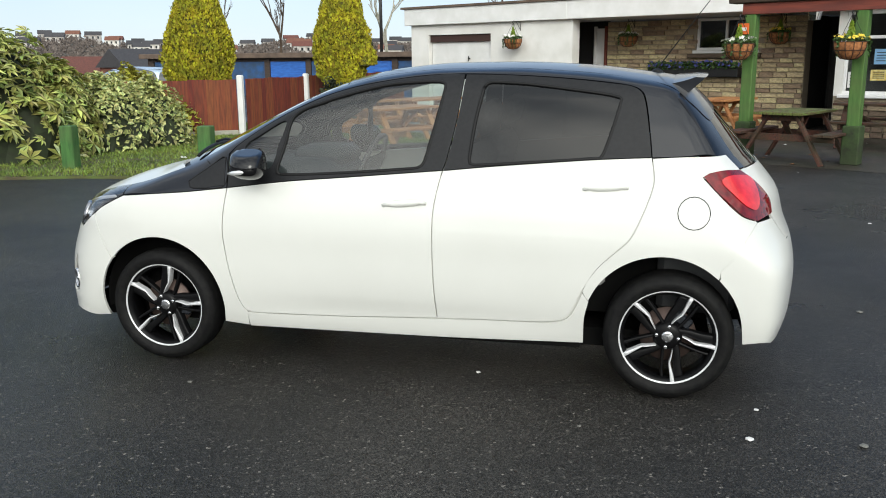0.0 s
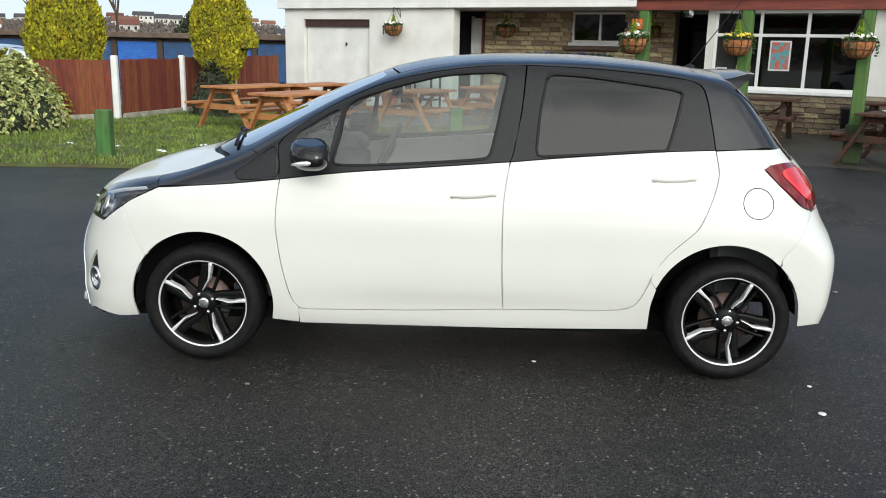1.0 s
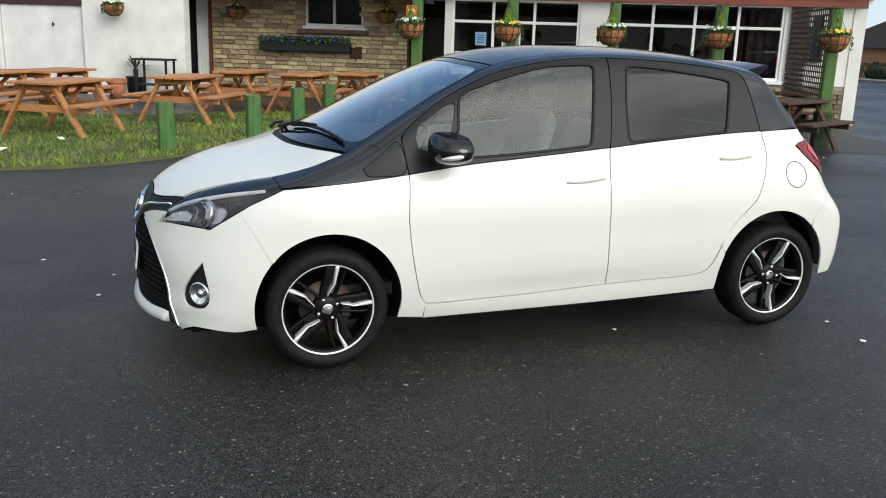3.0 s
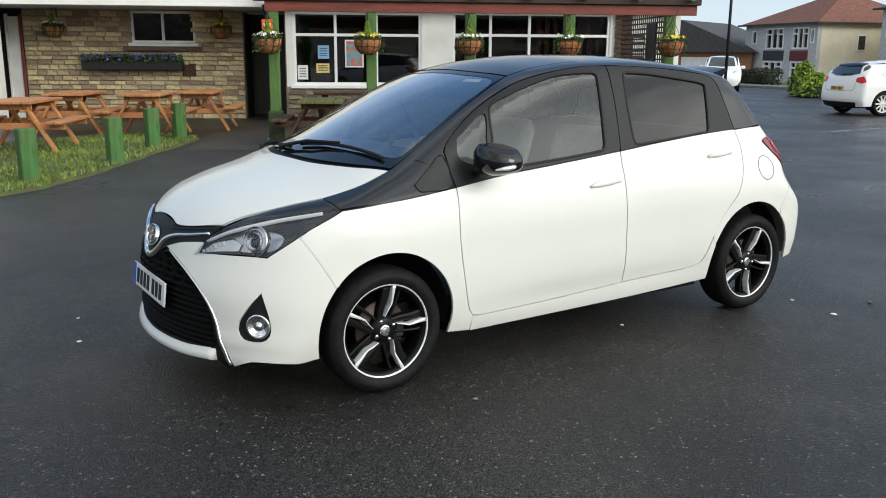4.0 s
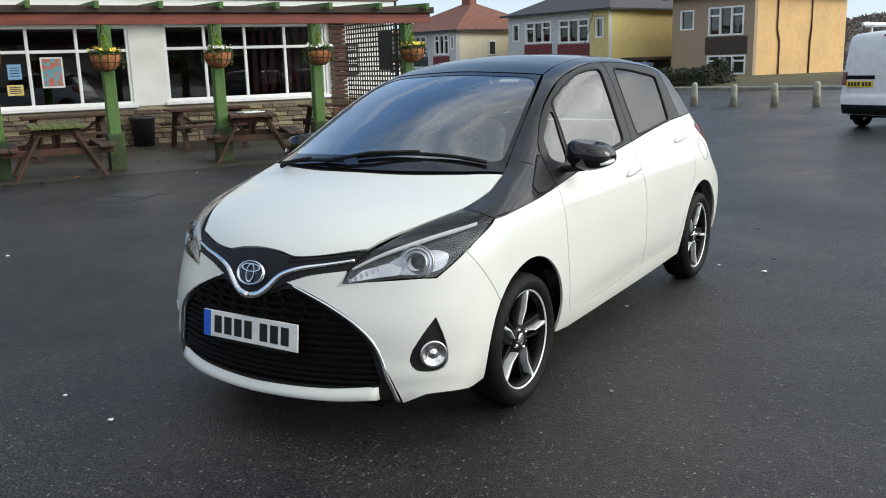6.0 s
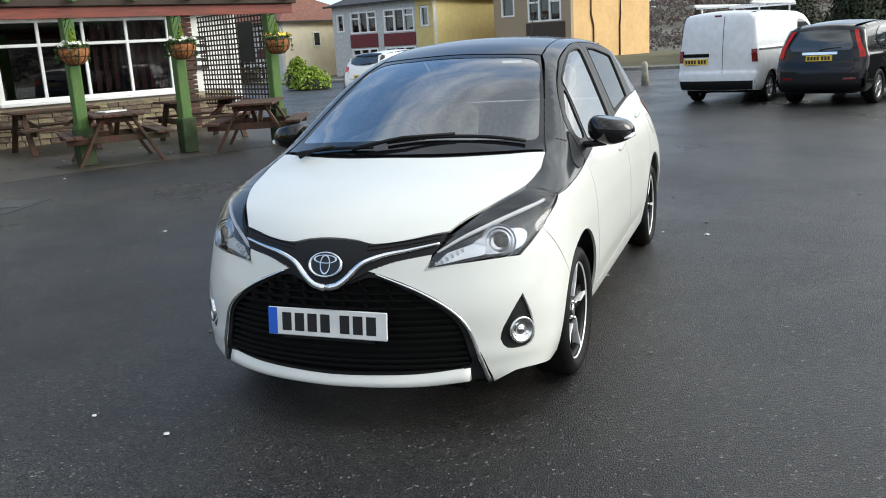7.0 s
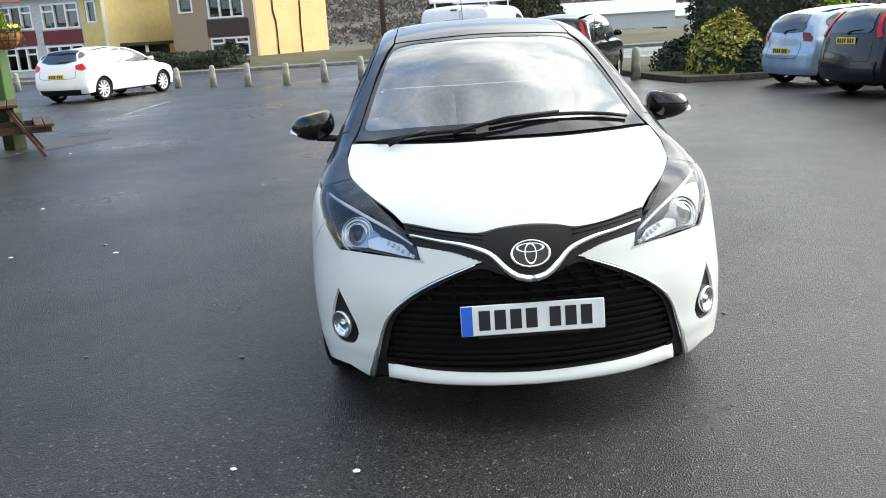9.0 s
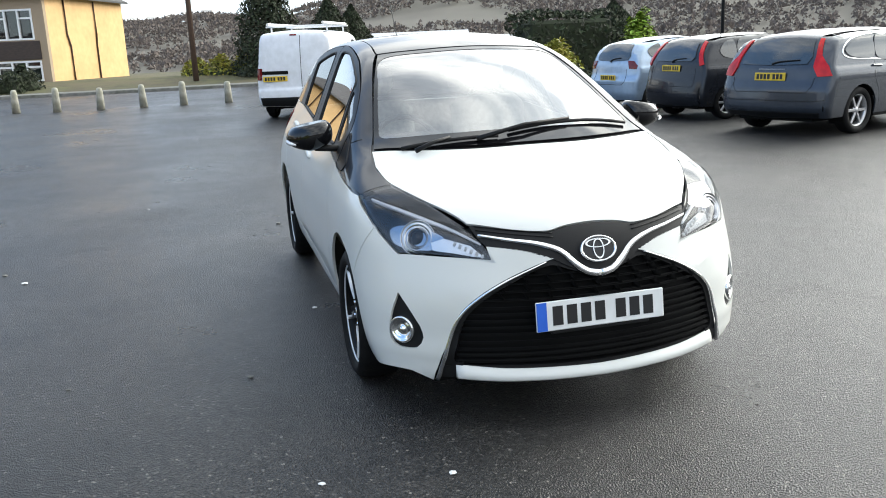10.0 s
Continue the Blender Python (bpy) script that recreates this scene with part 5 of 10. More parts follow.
        quarter = [(1.157, 0.70, 1.086), (1.3, 0.70, 1.095), (1.47, 0.69, 1.1), (1.535, 0.69, 1.035), (1.4, 0.731, 1.032), (1.37, 0.738, 1.012), (1.455, 0.779, 0.927), (1.54, 0.773, 0.852), (1.612, 0.70, 0.82), (1.56, 0.78, 0.76), (1.46, 0.84, 0.62)]
        quarter += [(x, 0.84, z) for x, z in arch(*cR, rR, 47.3, 158, 9)] + [(0.875, 0.843, 0.5), (0.94, 0.843, 0.61), (1.02, 0.843, 0.688), (1.073, 0.838, 0.74), (1.103, 0.83, 0.796), (1.151, 0.79, 0.915), (1.169, 0.75, 0.99)]
        part("rear_wing", panel_mesh("rear_wing", S, "side", [(p[0], p[2]) for p in quarter], M_paint, sharp=(0, 2, 3, 4, 5, 8, 9, 10, 11, 20), holes=(), **kw), None, car, "pearl white rear wing")
        # fuel flap outline on the near side
        if sg < 0:
            cx, cz, rr = 1.34, 0.864, 0.068
            line = [(cx + rr * math.cos(a), cz + rr * math.sin(a)) for a in [2 * math.pi * i / 20 for i in range(21)]]
            part("fuel_flap", skin_strip("fuel_flap", S, "side", line, 0.004, M_frame, proud=0.0012, mirror=sg, thick=0.002), None, car, "round fuel filler flap seam")
        # rear bumper, tail
        part("rear_bumper", panel_mesh("rear_bumper", S, "rdiag", r_seam + on(S, "tail", [(0.57, 0.815), (0.5, 0.71), (0.0, 0.69), (0.0, 0.27), (0.4, 0.27)]) + on(S, "side", [(1.70, 0.285), (1.574, 0.29)] + arch(*cR, rR, 4, 46.5, 5)), M_paint, sharp="all", **kw), None, car, "pearl white rear bumper")
        part("seam_backing", skin_strip("seam_backing", S, "rdiag", r_seam, 0.03, M_paint, proud=-0.0025, mirror=sg), None, car)
        part("tail_lamp", panel_mesh("tail_lamp", S, "rdiag", r_lamp, M_redlens, sharp=(0, 2, 5, 6), sink=-0.006, skirt=0.03, **kw), None, car, "red tail lamp")
        part("brake_light", panel_mesh("brake_light", S, "rdiag", on(S, "side", [(1.45, 1.0), (1.53, 1.012), (1.585, 0.99), (1.615, 0.9), (1.60, 0.87), (1.55, 0.895), (1.50, 0.94)]), M_redlight, sharp=(), sink=-0.009, skirt=0.004, **kw), None, car, "bright red light element")
        # black frames, pillars, glass
        q_glass = [(-0.81, 1.032), (-0.802, 1.118), (-0.758, 1.15), (-0.61, 1.232), (-0.63, 1.12), (-0.665, 1.008)]
        f_glass = [(-0.632, 0.982), (-0.60, 1.12), (-0.566, 1.262), (-0.395, 1.336), (-0.13, 1.402), (0.06, 1.42), (0.188, 1.42), (0.148, 1.21), (0.108, 1.028), (-0.2, 1.002), (-0.475, 0.985)]
        r_glass = [(0.375, 1.42), (0.55, 1.412), (0.715, 1.394), (0.96, 1.361), (1.008, 1.34), (1.0, 1.305), (0.962, 1.17), (0.93, 1.09), (0.88, 1.082), (0.6, 1.06), (0.325, 1.042), (0.342, 1.24)]
        f_glass = soften(f_glass, (0, 3, 6, 8))
        r_glass = soften(r_glass, (0, 10))
        ftop = [(-0.885, 1.068), (-0.855, 1.108), (-0.715, 1.208), (-0.557, 1.292), (-0.345, 1.374), (-0.075, 1.428), (0.19, 1.455), (0.27, 1.452)]
        part("front_window_frame", panel_mesh("front_window_frame", S, "side", [(-0.87, 0.917)] + ftop + [(0.252, 1.25), (0.218, 1.062), (0.204, 1.019), (-0.04, 0.998), (-0.31, 0.975), (-0.57, 0.953)], M_frame, sharp=(0, 1, 8, 11), holes=[q_glass, f_glass], **kw), None, fd, "satin black window frame")
        g1 = part("quarter_window", panel_mesh("quarter_window", S, "side", q_glass, M_glass_clear, sharp=(), sink=0.006, skirt=0, **kw), None, fd, "small clear quarter window")
        g2 = part("front_window", panel_mesh("front_window", S, "side", f_glass, M_glass_clear, sharp=(), sink=0.006, skirt=0, **kw), None, fd, "clear front door window")
        rtop = [(0.278, 1.452), (0.46, 1.449), (0.72, 1.434), (0.98, 1.408), (1.066, 1.392), (1.105, 1.355), (1.138, 1.187), (1.15, 1.093)]
        part("rear_window_frame", panel_mesh("rear_window_frame", S, "side", rtop + [(0.93, 1.082), (0.72, 1.066), (0.46, 1.044), (0.212, 1.019), (0.224, 1.062), (0.258, 1.25)], M_frame, sharp=(0, 7, 11), holes=[r_glass], **kw), None, rd, "satin black window frame")
        g3 = part("rear_window", panel_mesh("rear_window", S, "side", r_glass, M_glass_dark, sharp=(), sink=0.006, skirt=0, **kw), None, rd, "dark privacy rear door window")
        for g in (g1, g2, g3):
            g.visible_shadow = False
        for nm, lp in (("window_seal", f_glass), ("window_seal", r_glass)):
            part(nm, skin_strip(nm, S, "side", lp + lp[:1], 0.013, M_plastic, proud=0.003, mirror=sg), None, fd if lp is f_glass else rd)
        tri = [(-1.085, 0.938), (-1.07, 0.912), (-1.02, 0.908), (-0.888, 0.925), (-0.905, 1.055), (-0.985, 1.008)]
        cab = s_belt + [(-0.893, 0.704, 1.072), (-0.86, 0.685, 1.113), (-0.72, 0.63, 1.213), (-0.562, 0.585, 1.297), (-0.35, 0.55, 1.379), (-0.08, 0.53, 1.433),
               (0.19, 0.52, 1.46), (0.46, 0.525, 1.454), (0.72, 0.532, 1.439), (0.985, 0.545, 1.413), (1.072, 0.56, 1.397), (1.111, 0.58, 1.36), (1.144, 0.66, 1.187), (1.156, 0.702, 1.092),
               (1.3, 0.699, 1.1)] + r_pillar + [(1.1, 0.475, 1.43), (0.75, 0.455, 1.463), (0.3, 0.44, 1.48), (-0.1, 0.445, 1.452), (-0.345, 0.46, 1.40), (-0.7, 0.555, 1.24)] + s_bonnet
        part("cabin_side", panel_mesh("cabin_side", S, "cab", cab, M_blackpaint, sharp=(0, 3, 4, 17, 19, 21, 22, 27, 29, 32), **kw), None, car, "black metallic pillar and roof side")
        part("pillar_backing", panel_mesh("pillar_backing", S, "cab", on(S, "side", [(-1.43, 0.845), (-1.1, 0.868), (-0.86, 0.895), (-0.865, 1.0)]) + on(S, "top", [(-1.1, 0.64), (-1.3, 0.66), (-1.45, 0.64)]), M_blackpaint, sharp="all", sink=0.011, skirt=0, **kw), None, car)
        part("tail_backing", panel_mesh("tail_backing", S, "rdiag", on(S, "side", [(1.2, 1.115), (1.5, 1.115)]) + on(S, "tail", [(0.45, 1.12), (0.38, 1.39)]) + on(S, "side", [(1.33, 1.39), (1.2, 1.405)]), M_blackpaint, sharp="all", sink=0.006, skirt=0, **kw), None, car)
        part("corner_trim", panel_mesh("corner_trim", S, "side", tri, M_frame, sharp=(3, 4), sink=-0.003, **kw), None, car, "dark grey corner trim piece")
        part("trim_seam", skin_strip("trim_seam", S, "side", tri + tri[:1], 0.006, M_plastic, proud=0.0045, mirror=sg), None, car)
        part("pillar_seam", skin_strip("pillar_seam", S, "cab", [(-0.985, 0.71, 1.01), (-1.03, 0.69, 1.045)], 0.005, M_plastic, proud=0.0015, mirror=sg), None, car)
        # handles
        for x0, x1, z0, z1, dd in ((-0.065, 0.145, 0.856, 0.87, fd), (0.86, 1.06, 0.95, 0.96, rd)):
            h = skin_strip("handle", S, "side", [(x0, z0), (x0 + 0.03, z0 + 0.006), (x1 - 0.03, z1 + 0.003), (x1, z1)], [0.014, 0.032, 0.036, 0.032, 0.016], M_paint, proud=0.016, mirror=sg)
            part("handle", h, None, dd, "pearl white door handle")
        # mirror
        bm = bmesh.new()
        n1, n2 = 18, 12
        rings = []
        for i in range(n1 + 1):
            a = math.pi * i / n1
            ring = []
            for k in range(n2 * 2):
                b = math.pi * k / n2
                ex = 0.8
                cb, sb = math.cos(b), math.sin(b)
                u = math.copysign(abs(cb) ** ex, cb) * math.sin(a) ** 0.75
                v = math.copysign(abs(sb) ** ex, sb) * math.sin(a) ** 0.75
                yy = math.cos(a)
                x = -0.72 + (0.084 * u if u > 0 else 0.1 * u) + 0.04 * (yy + 1) * 0.5
                z = 1.04 + (0.085 if v > 0 else 0.072) * v * (1 - 0.3 * max(0, yy)) - 0.012 * yy
                z = min(z, 1.098 - 0.02 * yy)
                ring.append(bm.verts.new((x, sg * (0.88 + 0.108 * yy), z)))
            rings.append(ring)
        for p, q in zip(rings, rings[1:]):
            for k in range(n2 * 2):
                bm.faces.new((p[k], q[k], q[(k + 1) % (2 * n2)], p[(k + 1) % (2 * n2)]))
        bmesh.ops.remove_doubles(bm, verts=bm.verts, dist=1e-4)
        bmesh.ops.recalc_face_normals(bm, faces=bm.faces[:])
        body = part("door_mirror", bm, M_gloss, car, "gloss black door mirror", True)
        bm = bmesh.new()
        beam(bm, (-0.74, sg * 0.73, 0.972), (-0.73, sg * 0.87, 0.985), 0.05, 0.03, (0, 0, 1), 0.01)
        part("mirror_arm", bm, M_plastic, body, "", True)
        bm = bmesh.new()
        tube(bm, [(-0.775, sg * 0.955, 1.006), (-0.74, sg * 0.979, 1.012), (-0.7, sg * 0.985, 1.017), (-0.66, sg * 0.972, 1.021)], [0.004, 0.01, 0.011, 0.005])
        part("indicator", bm, M_lampsilver, body, "clear indicator lens", True)
        bm = bmesh.new()
        box(bm, -0.664, sg * 0.85, 1.015, -0.652, sg * 0.92, 1.055, bev=0.003)
        part("mirror_glass", bm, M_chrome, body, "mirror glass")
        # nose: bumper half with fog-lamp hole
        fog = [(-1.797, 0.714, 0.53), (-1.834, 0.679, 0.47), (-1.867, 0.646, 0.405), (-1.876, 0.636, 0.36), (-1.853, 0.65, 0.312), (-1.79, 0.706, 0.303), (-1.763, 0.732, 0.335), (-1.762, 0.734, 0.4)]
        bump = on(S, "nose", [(0.172, 0.658), (0.275, 0.69), (0.403, 0.708), (0.392, 0.66)]) + [(-1.885, 0.58, 0.682)] + s_bump_wing
        bump += on(S, "side", arch(*cF, rF, 140.5, 196, 5)) + [(-1.66, 0.75, 0.193), (-1.795, 0.635, 0.188)] + on(S, "nose", [(0.616, 0.196), (0.571, 0.345), (0.532, 0.451), (0.466, 0.522), (0.357, 0.588), (0.24, 0.637)])
        part("front_bumper", panel_mesh("front_bumper", S, "diag", bump, M_paint, sharp=(0, 2, 3, 5, 7, 8, 10, 11, 16, 18, 19), holes=[fog], hole_sharp=(0, 2), step=0.028, **kw), None, car, "pearl white front bumper")
        part("chrome_edge", skin_strip("chrome_edge", S, "nose", [(0.604, 0.2), (0.566, 0.345), (0.527, 0.448), (0.461, 0.518), (0.353, 0.583), (0.2, 0.647)], [0.017, 0.015, 0.012, 0.01, 0.008, 0.006], M_chrome, proud=0.004, mirror=sg), None, car, "chrome strip round the grille")
        part("seam_backing", skin_strip("seam_backing", S, "diag", on(S, "side", [(-1.512, 0.54), (-1.58, 0.654), (-1.642, 0.76)]), 0.034, M_paint, proud=-0.003, mirror=sg), None, car)
        fb = part("fog_recess", panel_mesh("fog_recess", S, "diag", fog, M_plastic, sharp=(0, 2), sink=0.012, skirt=0, **kw), None, car, "black fog lamp recess")
        p, n = skin_point(S, (-1.808, 0.703, 0.378), "diag", -0.004)
        q = n.to_track_quat("Z", "Y").to_matrix().to_4x4()
        q.translation = p
        flipm = Matrix.Diagonal((1, sg, 1, 1))
        bm = bmesh.new()
        lathe(bm, [(0.034, -0.01), (0.042, 0.004), (0.05, 0.008), (0.054, 0.002), (0.054, -0.015)], 28, q)
        bmesh.ops.transform(bm, matrix=flipm, verts=bm.verts)
        part("fog_lamp_ring", bm, M_chrome, fb, "chrome ring", True)
        bm = bmesh.new()
        lathe(bm, [(0.001, 0.004), (0.011, 0.003), (0.013, -0.008), (0.028, -0.006), (0.03, -0.002), (0.042, 0.002)], 28, q)
        bmesh.ops.transform(bm, matrix=flipm, verts=bm.verts)
        part("fog_lamp", bm, M_chrome, fb, "round fog lamp", True)
        # headlamp: dark housing, reflectors, clear lens
        lamp = [(-1.99, 0.395, 0.664), (-1.935, 0.425, 0.722), ] + s_lamp_top + s_lamp_low + [(-1.885, 0.582, 0.69)]
        part("lamp_backing", panel_mesh("lamp_backing", S, "diag", [(-1.9, 0.45, 0.765), (-1.68, 0.56, 0.865), (-1.42, 0.64, 0.93), (-1.38, 0.76, 0.88), (-1.58, 0.79, 0.78), (-1.74, 0.76, 0.68)], M_blackpaint, sharp="all", sink=0.03, skirt=0, **kw), None, car)
        hl = part("headlamp", panel_mesh("headlamp", S, "diag", lamp, M_lampgrey, sharp=(0, 2, 4, 5, 8), sink=0.022, skirt=0.03, **kw), None, car, "swept-back clear headlamp with silver inside")
        part("lamp_brow", panel_mesh("lamp_brow", S, "diag", [(-1.878, 0.468, 0.778), (-1.68, 0.575, 0.858), (-1.483, 0.652, 0.9), (-1.462, 0.735, 0.88), (-1.56, 0.70, 0.858), (-1.75, 0.585, 0.808)], M_lampdark, sharp=(0, 2, 3), sink=0.006, skirt=0, **kw), None, hl, "grey lamp brow")
        part("lamp_strip", skin_strip("lamp_strip", S, "diag", [(-1.935, 0.43, 0.722), (-1.85, 0.505, 0.762), (-1.72, 0.62, 0.808), (-1.6, 0.705, 0.838), (-1.52, 0.742, 0.85)], [0.006, 0.01, 0.011, 0.01, 0.005], M_drl, proud=-0.004, mirror=sg, thick=0.016), None, hl, "bright daytime light strip")
        part("indicator_reflector", panel_mesh("indicator_reflector", S, "diag", [(-1.965, 0.43, 0.682), (-1.925, 0.47, 0.722), (-1.855, 0.545, 0.738), (-1.835, 0.59, 0.722), (-1.86, 0.6, 0.704), (-1.91, 0.535, 0.69)], M_lampsilver, sharp="all", sink=0.01, skirt=0, **kw), None, hl, "silver reflector")
        part("reflector_bowl", panel_mesh("reflector_bowl", S, "diag", [(-1.87, 0.56, 0.752), (-1.80, 0.628, 0.786), (-1.735, 0.693, 0.79), (-1.705, 0.73, 0.765), (-1.74, 0.725, 0.718), (-1.80, 0.672, 0.702), (-1.86, 0.598, 0.706)], M_lampbowl, sharp=(), sink=0.016, skirt=0, **kw), None, hl, "silver reflector bowl")
        for pc, rad in (((-1.80, 0.64, 0.742), 0.05),):
            p, n = skin_point(S, pc, "diag", -0.018)
            q = (n + Vector((-0.5, 0, 0))).to_track_quat("Z", "Y").to_matrix().to_4x4()
            q.translation = p
            bm = bmesh.new()
            lathe(bm, [(rad * 0.55, 0.0), (rad * 0.74, 0.012), (rad * 0.8, 0.013), (rad * 0.84, 0.006), (rad * 1.0, 0.008), (rad * 1.1, 0.014), (rad * 1.16, 0.002), (rad * 1.28, 0.006), (rad * 1.34, 0.012), (rad * 1.38, 0.0), (rad * 1.38, -0.02)], 28, q)
            bmesh.ops.transform(bm, matrix=flipm, verts=bm.verts)
            part("projector_ring", bm, M_lampbowl, hl, "silver projector ring", True)
            bm = bmesh.new()
            lathe(bm, [(0.001, 0.014), (rad * 0.3, 0.011), (rad * 0.55, 0.002), (rad * 0.64, -0.006)], 24, q)
            bmesh.ops.transform(bm, matrix=flipm, verts=bm.verts)
            part("projector_lens", bm, M_lampdark, hl, "", True)
        for k in range(6):
            t = k / 5
            a = Vector((-1.962 + 0.075 * t, 0.437 + 0.075 * t, 0.695 + 0.034 * t))
            b = a + Vector((-0.004, 0.008, -0.014))
            part("led", skin_strip("led", S, "diag", [tuple(a), tuple(b)], 0.008, M_drl, proud=-0.008, mirror=sg, thick=0.01), None, hl)
        part("lamp_lower_edge", skin_strip("lamp_lower_edge", S, "diag", [(-1.97, 0.42, 0.668), (-1.885, 0.578, 0.696), (-1.79, 0.69, 0.688)], 0.012, M_frame, proud=-0.008, mirror=sg, thick=0.012), None, hl)
        ln = part("lamp_lens", panel_mesh("lamp_lens", S, "diag", lamp, M_lens, sharp=(0, 2, 4, 5, 8), sink=-0.001, skirt=0, **kw), None, hl, "clear lens")
        ln.visible_shadow = False
        # wheel wells, dark inner side
        for cx, (wx, wz), wr in ((-1.255, cF, rF + 0.006), (1.255, cR, rR + 0.006)):
            bm = bmesh.new()
            rot = Matrix.Translation((wx, sg * 0.70, wz)) @ Matrix.Rotation(radians(-90 * sg), 4, "X")
            lathe(bm, [(wr, 0.07), (wr, -0.14), (0.001, -0.14)], 40, rot)
            bmesh.ops.delete(bm, geom=[v for v in bm.verts if v.co.z < (0.22 if cx < 0 else 0.3)], context="VERTS")
            part("wheel_well", bm, M_under, car, "", True)
            wm = Matrix.Translation((cx, sg * 0.738, 0.2975)) @ Matrix.Rotation(radians(-90 * sg), 4, "X") @ Matrix.Rotation(-0.06 if cx < 0 else 0.93, 4, "Z")
            hatch_wheel(car, wm @ Matrix.Scale(0.968, 4), sg)
    # centre panels
    part("bonnet", panel_mesh("bonnet", S, "top", [(-1.352, 0.0), (-1.335, 0.25), (-1.26, 0.5), (-1.163, 0.664), (-1.30, 0.678), (-1.48, 0.652), (-1.68, 0.568)] + [(p[0], p[1]) for p in on(S, "nose", [(0.452, 0.785), (0.3, 0.763), (0.18, 0.754), (0.1, 0.768), (0.0, 0.774)])], M_paint, sharp=(3, 4, 7, 15, 18, 19), both=True), None, car, "pearl white bonnet")
    roof_half = [(-0.405, 0.0), (-0.395, 0.22), (-0.34, 0.455), (-0.1, 0.441), (0.3, 0.436), (0.75, 0.451), (1.1, 0.471), (1.3, 0.54), (1.4, 0.5), (1.43, 0.25), (1.44, 0.0)]
    part("roof", panel_mesh("roof", S, "top", roof_half, M_blackpaint, sharp=(2, 7, 13, 18), both=True), None, car, "black metallic roof panel")
    scr = [(-1.32, 0.0), (-1.30, 0.25), (-1.235, 0.48), (-1.14, 0.652), (-0.7, 0.55), (-0.35, 0.452), (-0.402, 0.22), (-0.412, 0.0)]
    inner = [(-1.22, 0.0), (-1.202, 0.25), (-1.15, 0.455), (-1.092, 0.585), (-1.06, 0.606), (-0.98, 0.594), (-0.7, 0.53), (-0.43, 0.443), (-0.45, 0.21), (-0.458, 0.0)]
    innerfull = inner + [(x, -y) for x, y in inner[-2:0:-1]]
    part("windscreen_border", panel_mesh("windscreen_border", S, "top", scr, M_gloss, sharp=(3, 5, 9, 11), both=True, holes=[innerfull], sink=0.003), None, car, "black windscreen border")
    g = part("windscreen", panel_mesh("windscreen", S, "top", innerfull, M_glass_screen, sharp=(), sink=0.005, skirt=0), None, car, "clear windscreen reflecting the sky")
    g.visible_shadow = False
    part("scuttle", panel_mesh("scuttle", S, "top", [(-1.36, 0.0), (-1.343, 0.25), (-1.268, 0.5), (-1.165, 0.67), (-1.12, 0.66), (-1.215, 0.47), (-1.28, 0.25), (-1.3, 0.0)], M_plastic, sharp=(3, 4), both=True, sink=0.016), None, car, "matt black scuttle panel")
    # grille, upper bar, badge
    part("upper_grille", panel_mesh("upper_grille", S, "nose", [(0.0, 0.768), (0.1, 0.762), (0.18, 0.748), (0.3, 0.757), (0.448, 0.778), (0.43, 0.74), (0.405, 0.709), (0.275, 0.688), (0.17, 0.655), (0.1, 0.62), (0.0, 0.6)], M_plastic, sharp=(4, 6, 8, 14, 16, 18), both=True, step=0.025), None, car, "gloss black upper grille bar")
    for sg in (-1, 1):
        part("chrome_bar", skin_strip("chrome_bar", S, "nose", [(0.0, 0.594), (0.05, 0.604), (0.095, 0.637), (0.145, 0.684), (0.225, 0.712), (0.32, 0.727), (0.425, 0.744)], [0.03, 0.028, 0.022, 0.02, 0.016, 0.013, 0.012], M_chrome, proud=0.012, mirror=sg), None, car, "chrome wing bar")
        for dz in (0.012, 0.025):
            part("grille_rib", skin_strip("grille_rib", S, "nose", [(0.16, 0.72 + dz), (0.3, 0.735 + dz), (0.43, 0.753 + dz * 0.9)], 0.004, M_plastic, proud=0.004, mirror=sg), None, car)
    grl = [(0.0, 0.598), (0.1, 0.625), (0.2, 0.648), (0.35, 0.586), (0.46, 0.52), (0.526, 0.451), (0.562, 0.345), (0.6, 0.19), (0.57, 0.24), (0.53, 0.262), (0.35, 0.25), (0.13, 0.245), (0.0, 0.243)]
    gb = part("lower_grille", panel_mesh("lower_grille", S, "nose", grl, M_under, sharp=(2, 7, 17, 22), both=True, sink=0.045, skirt=0), None, car, "black recessed lower grille")
    part("grille_surround", panel_mesh("grille_surround", S, "nose", [(0.0, 0.6), (0.1, 0.63), (0.175, 0.657), (0.355, 0.59), (0.468, 0.522), (0.532, 0.451), (0.568, 0.345), (0.61, 0.18), (0.575, 0.235), (0.53, 0.252), (0.35, 0.242), (0.0, 0.236)], M_plastic, sharp=(2, 7, 16, 21), both=True, sink=0.01, skirt=0.05,
                                       holes=[[(y, z) for y, z in ((0.0, 0.588), (0.1, 0.612), (0.19, 0.635), (0.34, 0.575), (0.445, 0.51), (0.505, 0.445), (0.538, 0.345), (0.545, 0.275), (0.35, 0.262), (0.0, 0.255), (-0.35, 0.262), (-0.545, 0.275), (-0.538, 0.345), (-0.505, 0.445), (-0.445, 0.51), (-0.34, 0.575), (-0.19, 0.635), (-0.1, 0.612))]]), None, gb)
    hw = pchip([0.25, 0.28, 0.345, 0.45, 0.52, 0.585, 0.64], [0.54, 0.545, 0.54, 0.505, 0.44, 0.33, 0.18])
